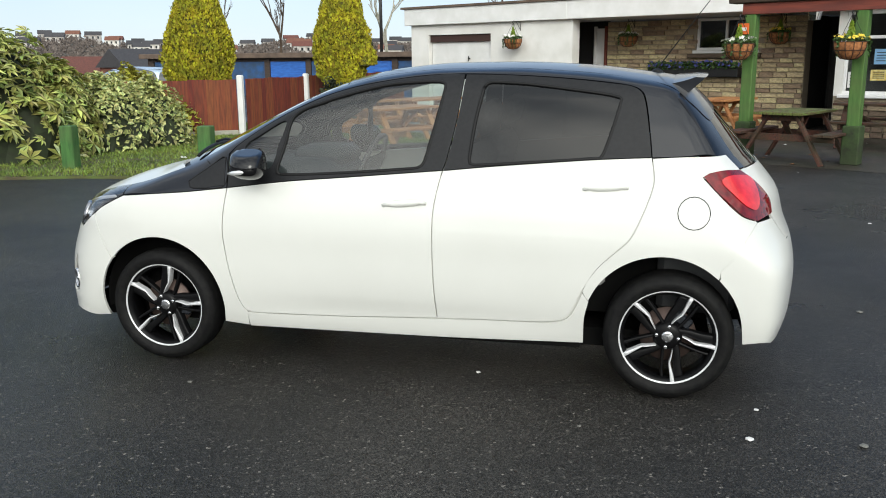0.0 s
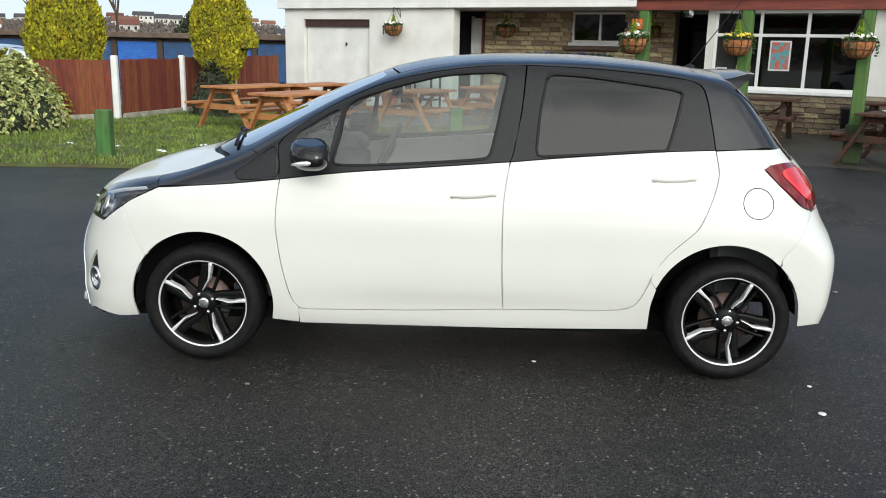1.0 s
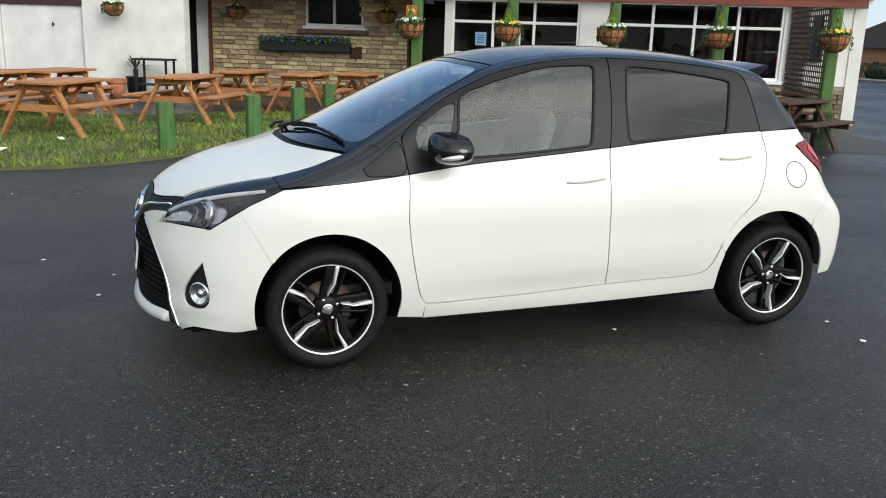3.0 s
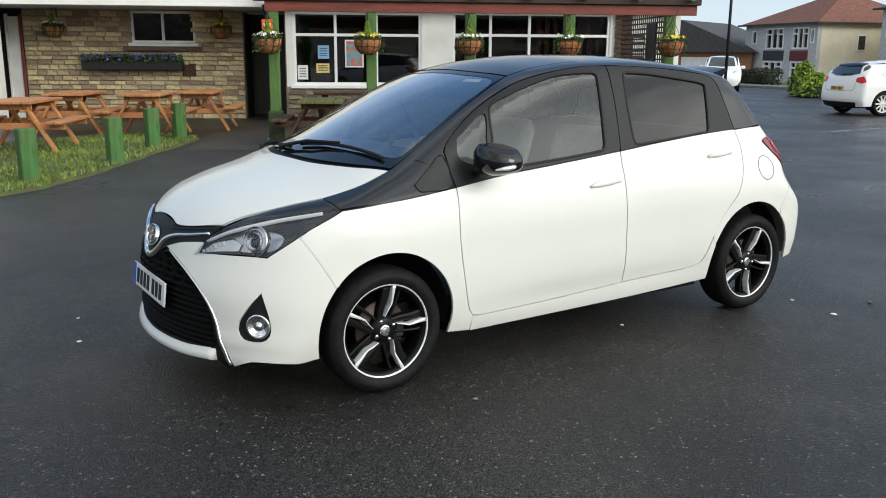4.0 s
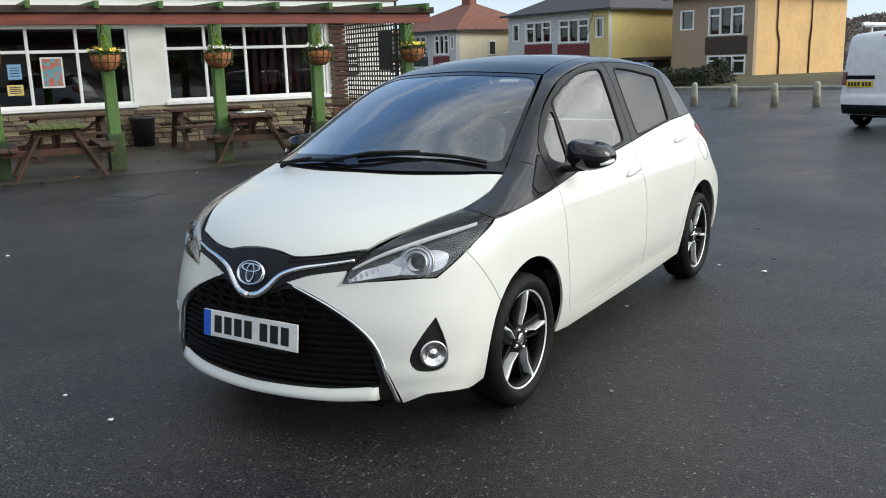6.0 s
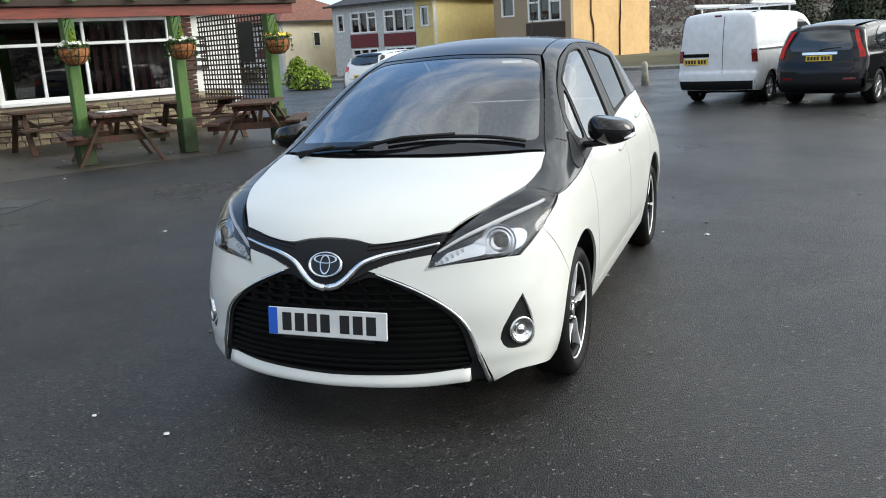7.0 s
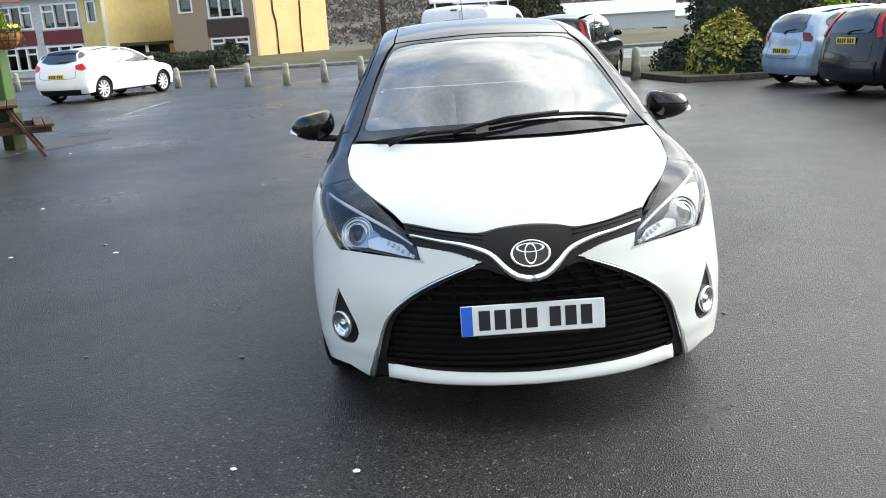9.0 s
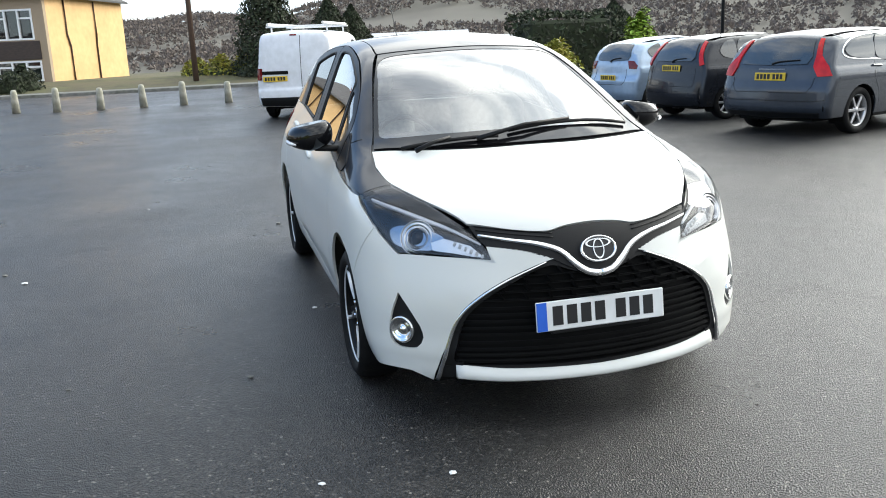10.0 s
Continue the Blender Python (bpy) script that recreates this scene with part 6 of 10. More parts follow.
    for i in range(9):
        z = 0.275 + 0.026 * i
        w = float(hw(z))
        part("grille_slat", skin_strip("grille_slat", S, "nose", [(-w, z), (-w / 2, z), (0, z), (w / 2, z), (w, z)], 0.007, M_under, proud=-0.03, thick=0.03, step=0.05), None, gb)
    for i in range(4):       # upper mesh of offset cells
        z = 0.515 + 0.03 * i
        w = float(hw(z))
        part("grille_slat", skin_strip("grille_slat", S, "nose", [(-w, z), (-w / 2, z), (0, z), (w / 2, z), (w, z)], 0.006, M_under, proud=-0.012, thick=0.04, step=0.05), None, gb)
        n = int(2 * w / 0.085)
        for k in range(n):
            y = -w + 2 * w * (k + (0.5 if i % 2 else 0.1)) / n
            part("grille_bar", skin_strip("grille_bar", S, "nose", [(y, z), (y + 0.018, z + 0.03)], 0.006, M_under, proud=-0.014, thick=0.04), None, gb)
    # lower lip: a bar that stands proud, its face turned a little upwards
    lip_top = pchip([0.0, 0.13, 0.35, 0.49, 0.55], [0.242, 0.245, 0.251, 0.263, 0.268])
    lip_low = pchip([0.0, 0.35, 0.55], [0.2, 0.204, 0.216])
    ys = np.linspace(-0.54, 0.54, 37)
    edge_pts = on(S, "nose", [(abs(float(y)), float(lip_top(abs(y)))) for y in ys])
    bm = bmesh.new()
    rows = []
    for y, e in zip(ys, edge_pts):
        zt, zb, x = float(lip_top(abs(y))), float(lip_low(abs(y))), e[0]
        prof = ((x + 0.06, zt - 0.004), (x + 0.014, zt), (x + 0.002, zt - 0.004), (x - 0.012, zt - 0.5 * (zt - zb)), (x - 0.015, zb + 0.006), (x - 0.01, zb), (x + 0.05, zb - 0.004))
        rows.append([bm.verts.new((px, float(y), pz)) for px, pz in prof])
    for a, b in zip(rows, rows[1:]):
        for k in range(6):
            bm.faces.new((a[k], a[k + 1], b[k + 1], b[k]))
    bm.faces.new(rows[0])
    bm.faces.new(rows[-1][::-1])
    bmesh.ops.recalc_face_normals(bm, faces=bm.faces[:])
    part("lower_lip", bm, M_paint, car, "pearl white lower bumper lip", True)
    for sg in (-1, 1):
        part("lip_end", panel_mesh("lip_end", S, "nose", [(0.515, 0.275), (0.604, 0.25), (0.61, 0.21), (0.54, 0.21)], M_plastic, sharp="all", sink=0.006, mirror=sg), None, car, "matt black lip end")
    p, n = skin_point(S, (0.0, 0.679), "nose", 0.012)
    q = n.to_track_quat("Z", "Y").to_matrix().to_4x4()
    q.translation = p
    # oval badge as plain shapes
    ov = q @ Matrix.Diagonal((0.073, 0.05, 1, 1))
    bm = bmesh.new()
    lathe(bm, [(0.001, -0.004), (0.9, -0.004), (0.9, -0.01)], 40, ov)
    bd = part("badge", bm, M_gloss, car, "dark oval badge with chrome ring")
    bm = bmesh.new()
    lathe(bm, [(1.0, -0.012), (1.0, 0.003), (0.95, 0.006), (0.86, 0.003), (0.86, -0.008)], 40, ov)
    part("badge_ring", bm, M_chrome, bd, "", True)
    for sx, sy, oy in ((0.3, 0.78, 0.0), (0.7, 0.34, 0.42)):
        bm = bmesh.new()
        lathe(bm, [(1.0, -0.006), (1.0, 0.003), (0.84, 0.003), (0.84, -0.006)], 32, ov @ Matrix.Translation((0, oy, 0)) @ Matrix.Diagonal((sx, sy, 1, 1)))
        part("badge_shape", bm, M_chrome, bd)
    p, n = skin_point(S, (-0.003, 0.437), "nose", 0.02)
    q = Vector((-1, 0, 0.12)).to_track_quat("Z", "Y").to_matrix().to_4x4()
    q.translation = Vector((-2.072, 0.003, 0.452))
    number_plate(car, q, M_plate_w)
    bm = bmesh.new()
    box(bm, -0.2, -0.07, -0.02, 0.2, 0.05, -0.004, q, 0.004)
    part("plate_holder", bm, M_plastic, car)
    # tail
    part("tailgate", panel_mesh("tailgate", S, "tail", on(S, "tail", [(0.0, 1.03), (0.4, 1.035)]) + on(S, "side", [(1.54, 1.035)]) + on(S, "tail", [(0.575, 0.98), (0.55, 0.9), (0.565, 0.825), (0.5, 0.715), (0.0, 0.695)]), M_paint, sharp="all", both=True), None, car, "pearl white tailgate")
    part("tailgate_upper", panel_mesh("tailgate_upper", S, "tail", [*on(S, "tail", [(0.0, 1.39), (0.4, 1.37)]), *r_pillar[:3][::-1], *on(S, "side", [(1.535, 1.04)]), *on(S, "tail", [(0.4, 1.04), (0.0, 1.035)])], M_gloss, sharp=(2, 4, 5, 9, 10, 12), both=True, sink=0.003, skirt=0.0,
                                      holes=[[(0.0, 1.36), (0.38, 1.345), (0.46, 1.32), (0.55, 1.14), (0.55, 1.09), (0.3, 1.07), (0.0, 1.065), (-0.3, 1.07), (-0.55, 1.09), (-0.55, 1.14), (-0.46, 1.32), (-0.38, 1.345)]]), None, car, "black tailgate frame")
    part("rear_screen", panel_mesh("rear_screen", S, "tail", [(0.0, 1.36), (0.38, 1.345), (0.46, 1.32), (0.55, 1.14), (0.55, 1.09), (0.3, 1.07), (0.0, 1.065), (-0.3, 1.07), (-0.55, 1.09), (-0.55, 1.14), (-0.46, 1.32), (-0.38, 1.345)], M_glass_dark, sharp=(), sink=0.005, skirt=0), None, car, "dark rear screen")
    bm = bmesh.new()
    rows = []
    for i in range(17):
        y = -0.45 + 0.9 * i / 16
        xe = 1.405 - 0.04 * (abs(y) / 0.5) ** 2.5
        zt = float(S.top(1.22) - S.crown(1.22) * y * y)
        lift = 0.012 + 0.024 * (abs(y) / 0.5) ** 2
        th = 1 - 0.4 * (abs(y) / 0.5) ** 4
        rows.append([bm.verts.new(v) for v in ((1.2, y, zt - 0.012), (1.28, y, zt - 0.006 + lift * 0.4), (xe - 0.04, y, zt - 0.008 + lift), (xe, y, zt - 0.01 + lift), (xe - 0.008, y, zt - 0.02 + lift), (xe - 0.07, y, zt - 0.03 - 0.02 * th), (1.27, y, zt - 0.05 - 0.03 * th))])
    for a, b in zip(rows, rows[1:]):
        for k in range(6):
            bm.faces.new((a[k], a[k + 1], b[k + 1], b[k]))
    bm.faces.new(rows[0])
    bm.faces.new(rows[-1][::-1])
    bmesh.ops.recalc_face_normals(bm, faces=bm.faces[:])
    part("roof_spoiler", bm, M_blackpaint, car, "black roof spoiler")
    bm = bmesh.new()
    lathe(bm, [(0.03, 0.0), (0.024, 0.012), (0.006, 0.022), (0.001, 0.024)], 16, Matrix.Translation((1.16, 0, 1.45)))
    rod(bm, (1.16, 0, 1.47), (1.40, 0.0, 1.80), 0.003, 0.002, 6)
    part("aerial", bm, M_plastic, car, "thin black roof aerial")
    # underside, dark liner
    bm = bmesh.new()
    box(bm, -1.85, -0.6, 0.17, 1.45, 0.6, 0.26)
    box(bm, -0.86, -0.74, 0.2, 0.86, 0.74, 0.3)
    box(bm, -1.9, -0.52, 0.15, -1.6, 0.52, 0.2, bev=0.02)
    part("underbody", bm, M_under, car)
    for sg in (-1, 1):
        part("liner", panel_mesh("liner", S, "side", [(-1.45, 0.83), (-0.88, 0.89), (0.2, 1.0), (1.15, 1.075), (1.45, 1.08), (1.37, 1.0), (1.57, 0.83), (1.65, 0.80), (1.70, 0.55), (1.68, 0.30), (1.625, 0.30)] + arch(*cR, rR + 0.02, 0, 165, 12) + [(0.84, 0.26), (-0.84, 0.25)] + arch(*cF, rF + 0.02, 10, 160, 8) + [(-1.7, 0.66), (-1.6, 0.76)], M_paint, sharp="all", sink=0.012, skirt=0, step=0.045, mirror=sg), None, car)
        part("front_liner", panel_mesh("front_liner", S, "diag", [(-2.04, 0.0, 0.72), (-1.9, 0.4, 0.76), (-1.5, 0.7, 0.86), (-1.74, 0.73, 0.64), (-1.62, 0.8, 0.5), (-1.6, 0.78, 0.25), (-1.75, 0.66, 0.19), (-1.98, 0.0, 0.18)], M_under, sharp="all", sink=0.06, skirt=0, step=0.06, mirror=sg), None, car)
    # wipers
    def screen_z(x, y):
        return float(S.solve(np.array([x]), np.array([abs(y)]), "top")[0])
    for a, b, arm0 in (((-1.24, 0.55), (-1.285, 0.12), (-1.3, 0.5)), ((-1.255, 0.06), (-1.135, -0.57), (-1.3, 0.22))):
        bm = bmesh.new()
        pts = []
        for i in range(9):
            t = i / 8
            x, y = a[0] + (b[0] - a[0]) * t, a[1] + (b[1] - a[1]) * t
            pts.append((x, y, screen_z(x, y) + 0.012))
        tube(bm, pts, 0.009, 6)
        wob = part("wiper_blade", bm, M_plastic, car, "black windscreen wiper", True)
        bm = bmesh.new()
        mx, my = (a[0] + b[0]) / 2, (a[1] + b[1]) / 2
        tube(bm, [(arm0[0], arm0[1], screen_z(*arm0) + 0.02), ((arm0[0] + mx) / 2 - 0.01, (arm0[1] + my) / 2, screen_z((arm0[0] + mx) / 2, (arm0[1] + my) / 2) + 0.03), (mx, my, screen_z(mx, my) + 0.025)], [0.012, 0.008, 0.007], 6)
        part("wiper_arm", bm, M_plastic, wob, "", True)
    # cabin inside
    bm = bmesh.new()
    box(bm, -1.15, -0.64, 0.3, 0.84, 0.64, 0.36)
    box(bm, 1.2, -0.62, 0.36, 1.55, 0.62, 0.95, bev=0.03)
    part("cabin_floor", bm, M_dash, car)
    bm = bmesh.new()
    box(bm, -1.2, -0.62, 0.6, -0.62, 0.62, 0.96, bev=0.07)
    box(bm, -0.95, 0.2, 0.9, -0.62, 0.55, 1.02, bev=0.04)
    part("dashboard", bm, M_dash, car, "dark grey dashboard", True)
    bm = bmesh.new()
    R = Matrix.Translation((-0.5, 0.36, 0.92)) @ Matrix.Rotation(radians(-65), 4, "Y")
    ring = []
    for i in range(32):
        a = 2 * math.pi * i / 32
        ring.append([bm.verts.new(R @ Vector(((0.175 + 0.016 * math.cos(2 * math.pi * k / 8)) * math.cos(a), (0.175 + 0.016 * math.cos(2 * math.pi * k / 8)) * math.sin(a), 0.016 * math.sin(2 * math.pi * k / 8)))) for k in range(8)])
    for i in range(32):
        for k in range(8):
            bm.faces.new((ring[i][k], ring[(i + 1) % 32][k], ring[(i + 1) % 32][(k + 1) % 8], ring[i][(k + 1) % 8]))
    box(bm, -0.06, -0.16, -0.03, 0.06, 0.16, 0.0, R, 0.015)
    part("steering_wheel", bm, M_dash, car, "black steering wheel", True)
    for y in (-0.36, 0.36):
        bm = bmesh.new()
        box(bm, -0.35, y - 0.24, 0.42, 0.18, y + 0.24, 0.62, bev=0.06)
        st = part("seat", bm, M_seat, car, "grey cloth front seat", True)
        bm = bmesh.new()
        m = Matrix.Translation((0.17, y, 0.58)) @ Matrix.Rotation(radians(16), 4, "Y")
        box(bm, -0.07, -0.235, 0, 0.07, 0.235, 0.56, m, 0.055)
        part("backrest", bm, M_seat, st, "", True)
        bm = bmesh.new()
        box(bm, -0.05, -0.13, 0.6, 0.05, 0.13, 0.78, m, 0.045)
        part("headrest", bm, M_seat, st, "", True)
    bm = bmesh.new()
    box(bm, 0.55, -0.58, 0.42, 1.0, 0.58, 0.62, bev=0.06)
    m = Matrix.Translation((1.0, 0, 0.58)) @ Matrix.Rotation(radians(18), 4, "Y")
    box(bm, -0.07, -0.56, 0, 0.07, 0.56, 0.5, m, 0.05)
    part("rear_bench", bm, M_seat, car, "grey cloth rear bench", True)
    bm = bmesh.new()
    box(bm, -0.42, -0.12, 1.27, -0.38, 0.12, 1.33, bev=0.012)
    rod(bm, (-0.4, 0, 1.33), (-0.42, 0, 1.4), 0.012)
    part("rear_view_mirror", bm, M_plastic, car, "", True)
    bm = bmesh.new()
    p, n = skin_point(S, (-0.47, -0.33), "top", -0.009)
    q = n.to_track_quat("Z", "Y").to_matrix().to_4x4()
    q.translation = p
    box(bm, -0.05, -0.018, -0.001, 0.05, 0.018, 0.001, q)
    part("screen_sticker", bm, M_paper, car, "white sticker on the windscreen")
    return car


main_hatch()

# ---- parked vehicles ----
def simple_wheel(parent, m, r, w, rim_r, spoke_mat, spokes=5, wide=0.04):
    bm = tyre_mesh(r, w, rim_r)
    wh = part("wheel", bm, M_rubber, parent, "", True, m)
    bm = bmesh.new()
    lathe(bm, [(rim_r, -w * 0.35), (rim_r - 0.02, -w * 0.3), (rim_r - 0.025, w * 0.25), (rim_r, w * 0.38), (rim_r + 0.004, w * 0.37)], 32)
    part("rim", bm, spoke_mat, wh, "", True)
    bm = bmesh.new()
    lathe(bm, [(0.001, 0.0), (rim_r - 0.03, 0.0)], 24)
    part("brake_disc", bm, M_under, wh)
    bm = bmesh.new()
    lathe(bm, [(0.001, w * 0.36), (0.045, w * 0.34), (0.06, w * 0.2)], 20)
    part("hub", bm, spoke_mat, wh, "", True)
    for k in range(spokes):
        bm = bmesh.new()
        rot = Matrix.Rotation(2 * math.pi * k / spokes, 4, "Z")
        box(bm, 0.03, -wide / 2, w * 0.2, rim_r - 0.01, wide / 2, w * 0.33, rot, 0.006)
        part("spoke", bm, spoke_mat, wh)
    return wh


def parked_car(name, m, label, S, paint, wb, arches, side_windows, belt, tail_window, lamps, plate, wheel, bumper=None, screen=None, extras=(), nose_lamps=None, mirror_mat=None, length=None, hubz=None, track=0.74, rear_plastic=None, group=""):
    """A parked car: skin panels of one paint, windows, lamps, wheels, plate and mirrors laid on the same smooth form."""
    car = thing(name, m, label, "car" if "van" not in name else "van", group)
    r_arch, r_t, w_t, r_rim, spoke_mat, n_sp = wheel
    hz = hubz or r_t
    x_n, x_t = S["x"]
    SH = S["shape"]
    front, rear = -wb / 2, wb / 2
    low = SH.low + 0.03
    topline = [(x, float(SH.top(x)) - 0.03 - float(SH.crown(x)) * 0.2) for x in np.linspace(x_t - S["tail_in"], x_n + S["nose_in"], 16)]
    rear_edge = [(p[0] + 0.05, p[2]) for p in on(SH, "tail", S["tail_outline"][1:-1])][::-1]
    for sg in (-1, 1):
        out = [(x_n + 0.3, low)] + arch(front, hz, r_arch, 190, -10, 12) + arch(rear, hz, r_arch, 190, -10, 12) + rear_edge + [p for p in topline if p[0] < rear_edge[-1][0] - 0.06] + [(x_n + 0.16, 0.6)]
        part("body_side", panel_mesh("body_side", SH, "side", out, paint, sharp="all", step=0.05, edge=0.04, skirt=0.02, mirror=sg), None, car)
        for win in side_windows:
            part("side_window", panel_mesh("side_window", SH, "side", win, M_farglass, sharp=(), step=0.06, edge=0.03, sink=-0.012, skirt=0.014, mirror=sg), None, car, "dark side window")
        for nm, view, ol, mt, sk in lamps:
            part(nm, panel_mesh(nm, SH, view, ol, mt, sharp="all", step=0.05, edge=0.03, sink=sk - 0.006, skirt=0.018, mirror=sg), None, car)
        for cx in (front, rear):
            mw = Matrix.Translation((cx, sg * track, hz)) @ Matrix.Rotation(radians(-90 * sg), 4, "X")
            simple_wheel(car, mw, r_t, w_t, r_rim, spoke_mat, n_sp)
            bm = bmesh.new()
            rot = Matrix.Translation((cx, sg * track, hz)) @ Matrix.Rotation(radians(-90 * sg), 4, "X")
            lathe(bm, [(r_arch + 0.02, -0.12), (r_arch + 0.02, 0.07)], 28, rot)
            lathe(bm, [(r_arch + 0.02, -0.12), (0.001, -0.12)], 28, rot)
            bmesh.ops.delete(bm, geom=[v for v in bm.verts if v.co.z < 0.12], context="VERTS")
            part("wheel_well", bm, M_under, car)
        mx, my, mz = S["mirror"]
        bm = bmesh.new()
        box(bm, mx - 0.05, sg * my, mz - 0.06, mx + 0.07, sg * (my + 0.2), mz + 0.08, bev=0.04)
        part("door_mirror", bm, mirror_mat or paint, car, "", True)
    part("tail_panel", panel_mesh("tail_panel", SH, "tail", S["tail_outline"], paint, sharp="all", step=0.05, edge=0.04, sink=0.002, skirt=0.02, both=True), None, car)
    part("nose_panel", panel_mesh("nose_panel", SH, "nose", S["nose_outline"], paint, sharp="all", step=0.07, edge=0.04, sink=0.002, skirt=0.02, both=True), None, car)
    part("top_panel", panel_mesh("top_panel", SH, "top", S["top_outline"], paint, sharp="all", step=0.06, edge=0.05, sink=0.004, skirt=0.0, both=True), None, car)
    if tail_window:
        part("rear_screen", panel_mesh("rear_screen", SH, "tail", tail_window, M_farglass, sharp="all", step=0.06, edge=0.03, sink=-0.012, skirt=0.014, both=True), None, car, "dark rear screen")
    if screen:
        part("windscreen", panel_mesh("windscreen", SH, "top", screen, M_farglass, sharp="all", step=0.06, edge=0.04, sink=-0.012, skirt=0.014, both=True), None, car, "dark windscreen")
    for nm, view, ol, mt, sk, bothq in extras:
        part(nm, panel_mesh(nm, SH, view, ol, mt, sharp="all", step=0.06, edge=0.03, sink=sk, skirt=0.015, both=bothq), None, car)
    if plate:
        pz, py, px = plate
        p, n = skin_point(SH, (py, pz), "tail", 0.012)
        q = Vector((1, 0, 0.05)).to_track_quat("Z", "Y").to_matrix().to_4x4()
        q.translation = p
        number_plate(car, q, M_plate_y, False)
    # panel gaps, handles, rear wiper
    for sg in (-1, 1):
        for line in S.get("gaps", ()):
            part("panel_gap", skin_strip("panel_gap", SH, "side", line, 0.009, M_frame, proud=0.0015, mirror=sg, thick=0.004, step=0.06), None, car)
        for line in S.get("tail_gaps", ()):
            part("panel_gap", skin_strip("panel_gap", SH, "tail", line, 0.009, M_frame, proud=0.0015, mirror=sg, thick=0.004, step=0.06), None, car)
        for hx, hz2 in S.get("handles", ()):
            part("handle", skin_strip("handle", SH, "side", [(hx, hz2), (hx + 0.1, hz2 + 0.008), (hx + 0.2, hz2 + 0.008)], [0.02, 0.034, 0.02], paint, proud=0.022, mirror=sg), None, car)
    if "wiper" in S:
        part("rear_wiper", skin_strip("rear_wiper", SH, "tail", S["wiper"], [0.03, 0.018, 0.012], M_plastic, proud=0.03, thick=0.0), None, car)
    bm = bmesh.new()
    box(bm, x_n + 0.25, -0.62, low - 0.03, x_t - 0.2, 0.62, low + 0.08)
    box(bm, front + r_arch + 0.02, -SH.half + 0.06, low - 0.01, rear - r_arch - 0.02, SH.half - 0.06, low + 0.1)
    part("underbody", bm, M_under, car)
    return car


M_lampred = material("deep_red_lamp_lens", (0.62, 0.014, 0.012), 0.14, col2=(0.42, 0.008, 0.008), scale=9, coat=0.15, spec=0.3)
M_farglass = material("tinted_car_glass", (0.03, 0.036, 0.04), 0.04, spec=1.0)
M_white_car = material("white_car_paint", (0.8, 0.8, 0.8), 0.25, col2=(0.78, 0.78, 0.78), coat=0.6)
M_van_white = material("van_white_paint", (0.78, 0.79, 0.82), 0.35, col2=(0.7, 0.71, 0.73), coarse=(0.5, 0.5, 0.48), coarse_scale=1.5, coarse_amount=0.2, coat=0.3)
M_black_car = material("black_car_paint", (0.006, 0.006, 0.008), 0.2, coat=0.5, spec=0.15)
M_silverblue = material("silver_blue_car_paint", (0.36, 0.46, 0.58), 0.28, 0.35, coat=0.6)
M_charcoal = material("charcoal_car_paint", (0.02, 0.022, 0.028), 0.25, 0.3, coat=0.45, spec=0.2)
M_greycar = material("slate_grey_car_paint", (0.05, 0.058, 0.072), 0.25, 0.4, coat=0.5, spec=0.3)
M_silver = material("silver_wheel", (0.5, 0.5, 0.51), 0.3, 0.8)
M_whitewheel = material("white_wheel", (0.75, 0.74, 0.73), 0.35)


def stock_shape(L, W, H, belt, top, tail, nose, low=0.2, k=0.03, rn=0.5, rt=0.3, crown=0.13, tumble=0.3):
    h = W / 2
    side = [(0.1, h * 0.88), (low, h * 0.92), (low + 0.12, h * 0.965), (0.55, h * 0.995), (0.75, h), (belt - 0.08, h * 0.985), (belt, h * 0.95), (belt + 0.12, h * 0.95 - 0.12 * tumble * 0.8), (H, h * 0.95 - (H - belt) * tumble), (H + 0.4, h * 0.4)]
    return BodyShape(top=top, crown=[(-3, crown), (3, crown)], side=side, nose=nose, tail=tail, round_nose=rn, round_tail=rt, half=h, k=k, low=low)


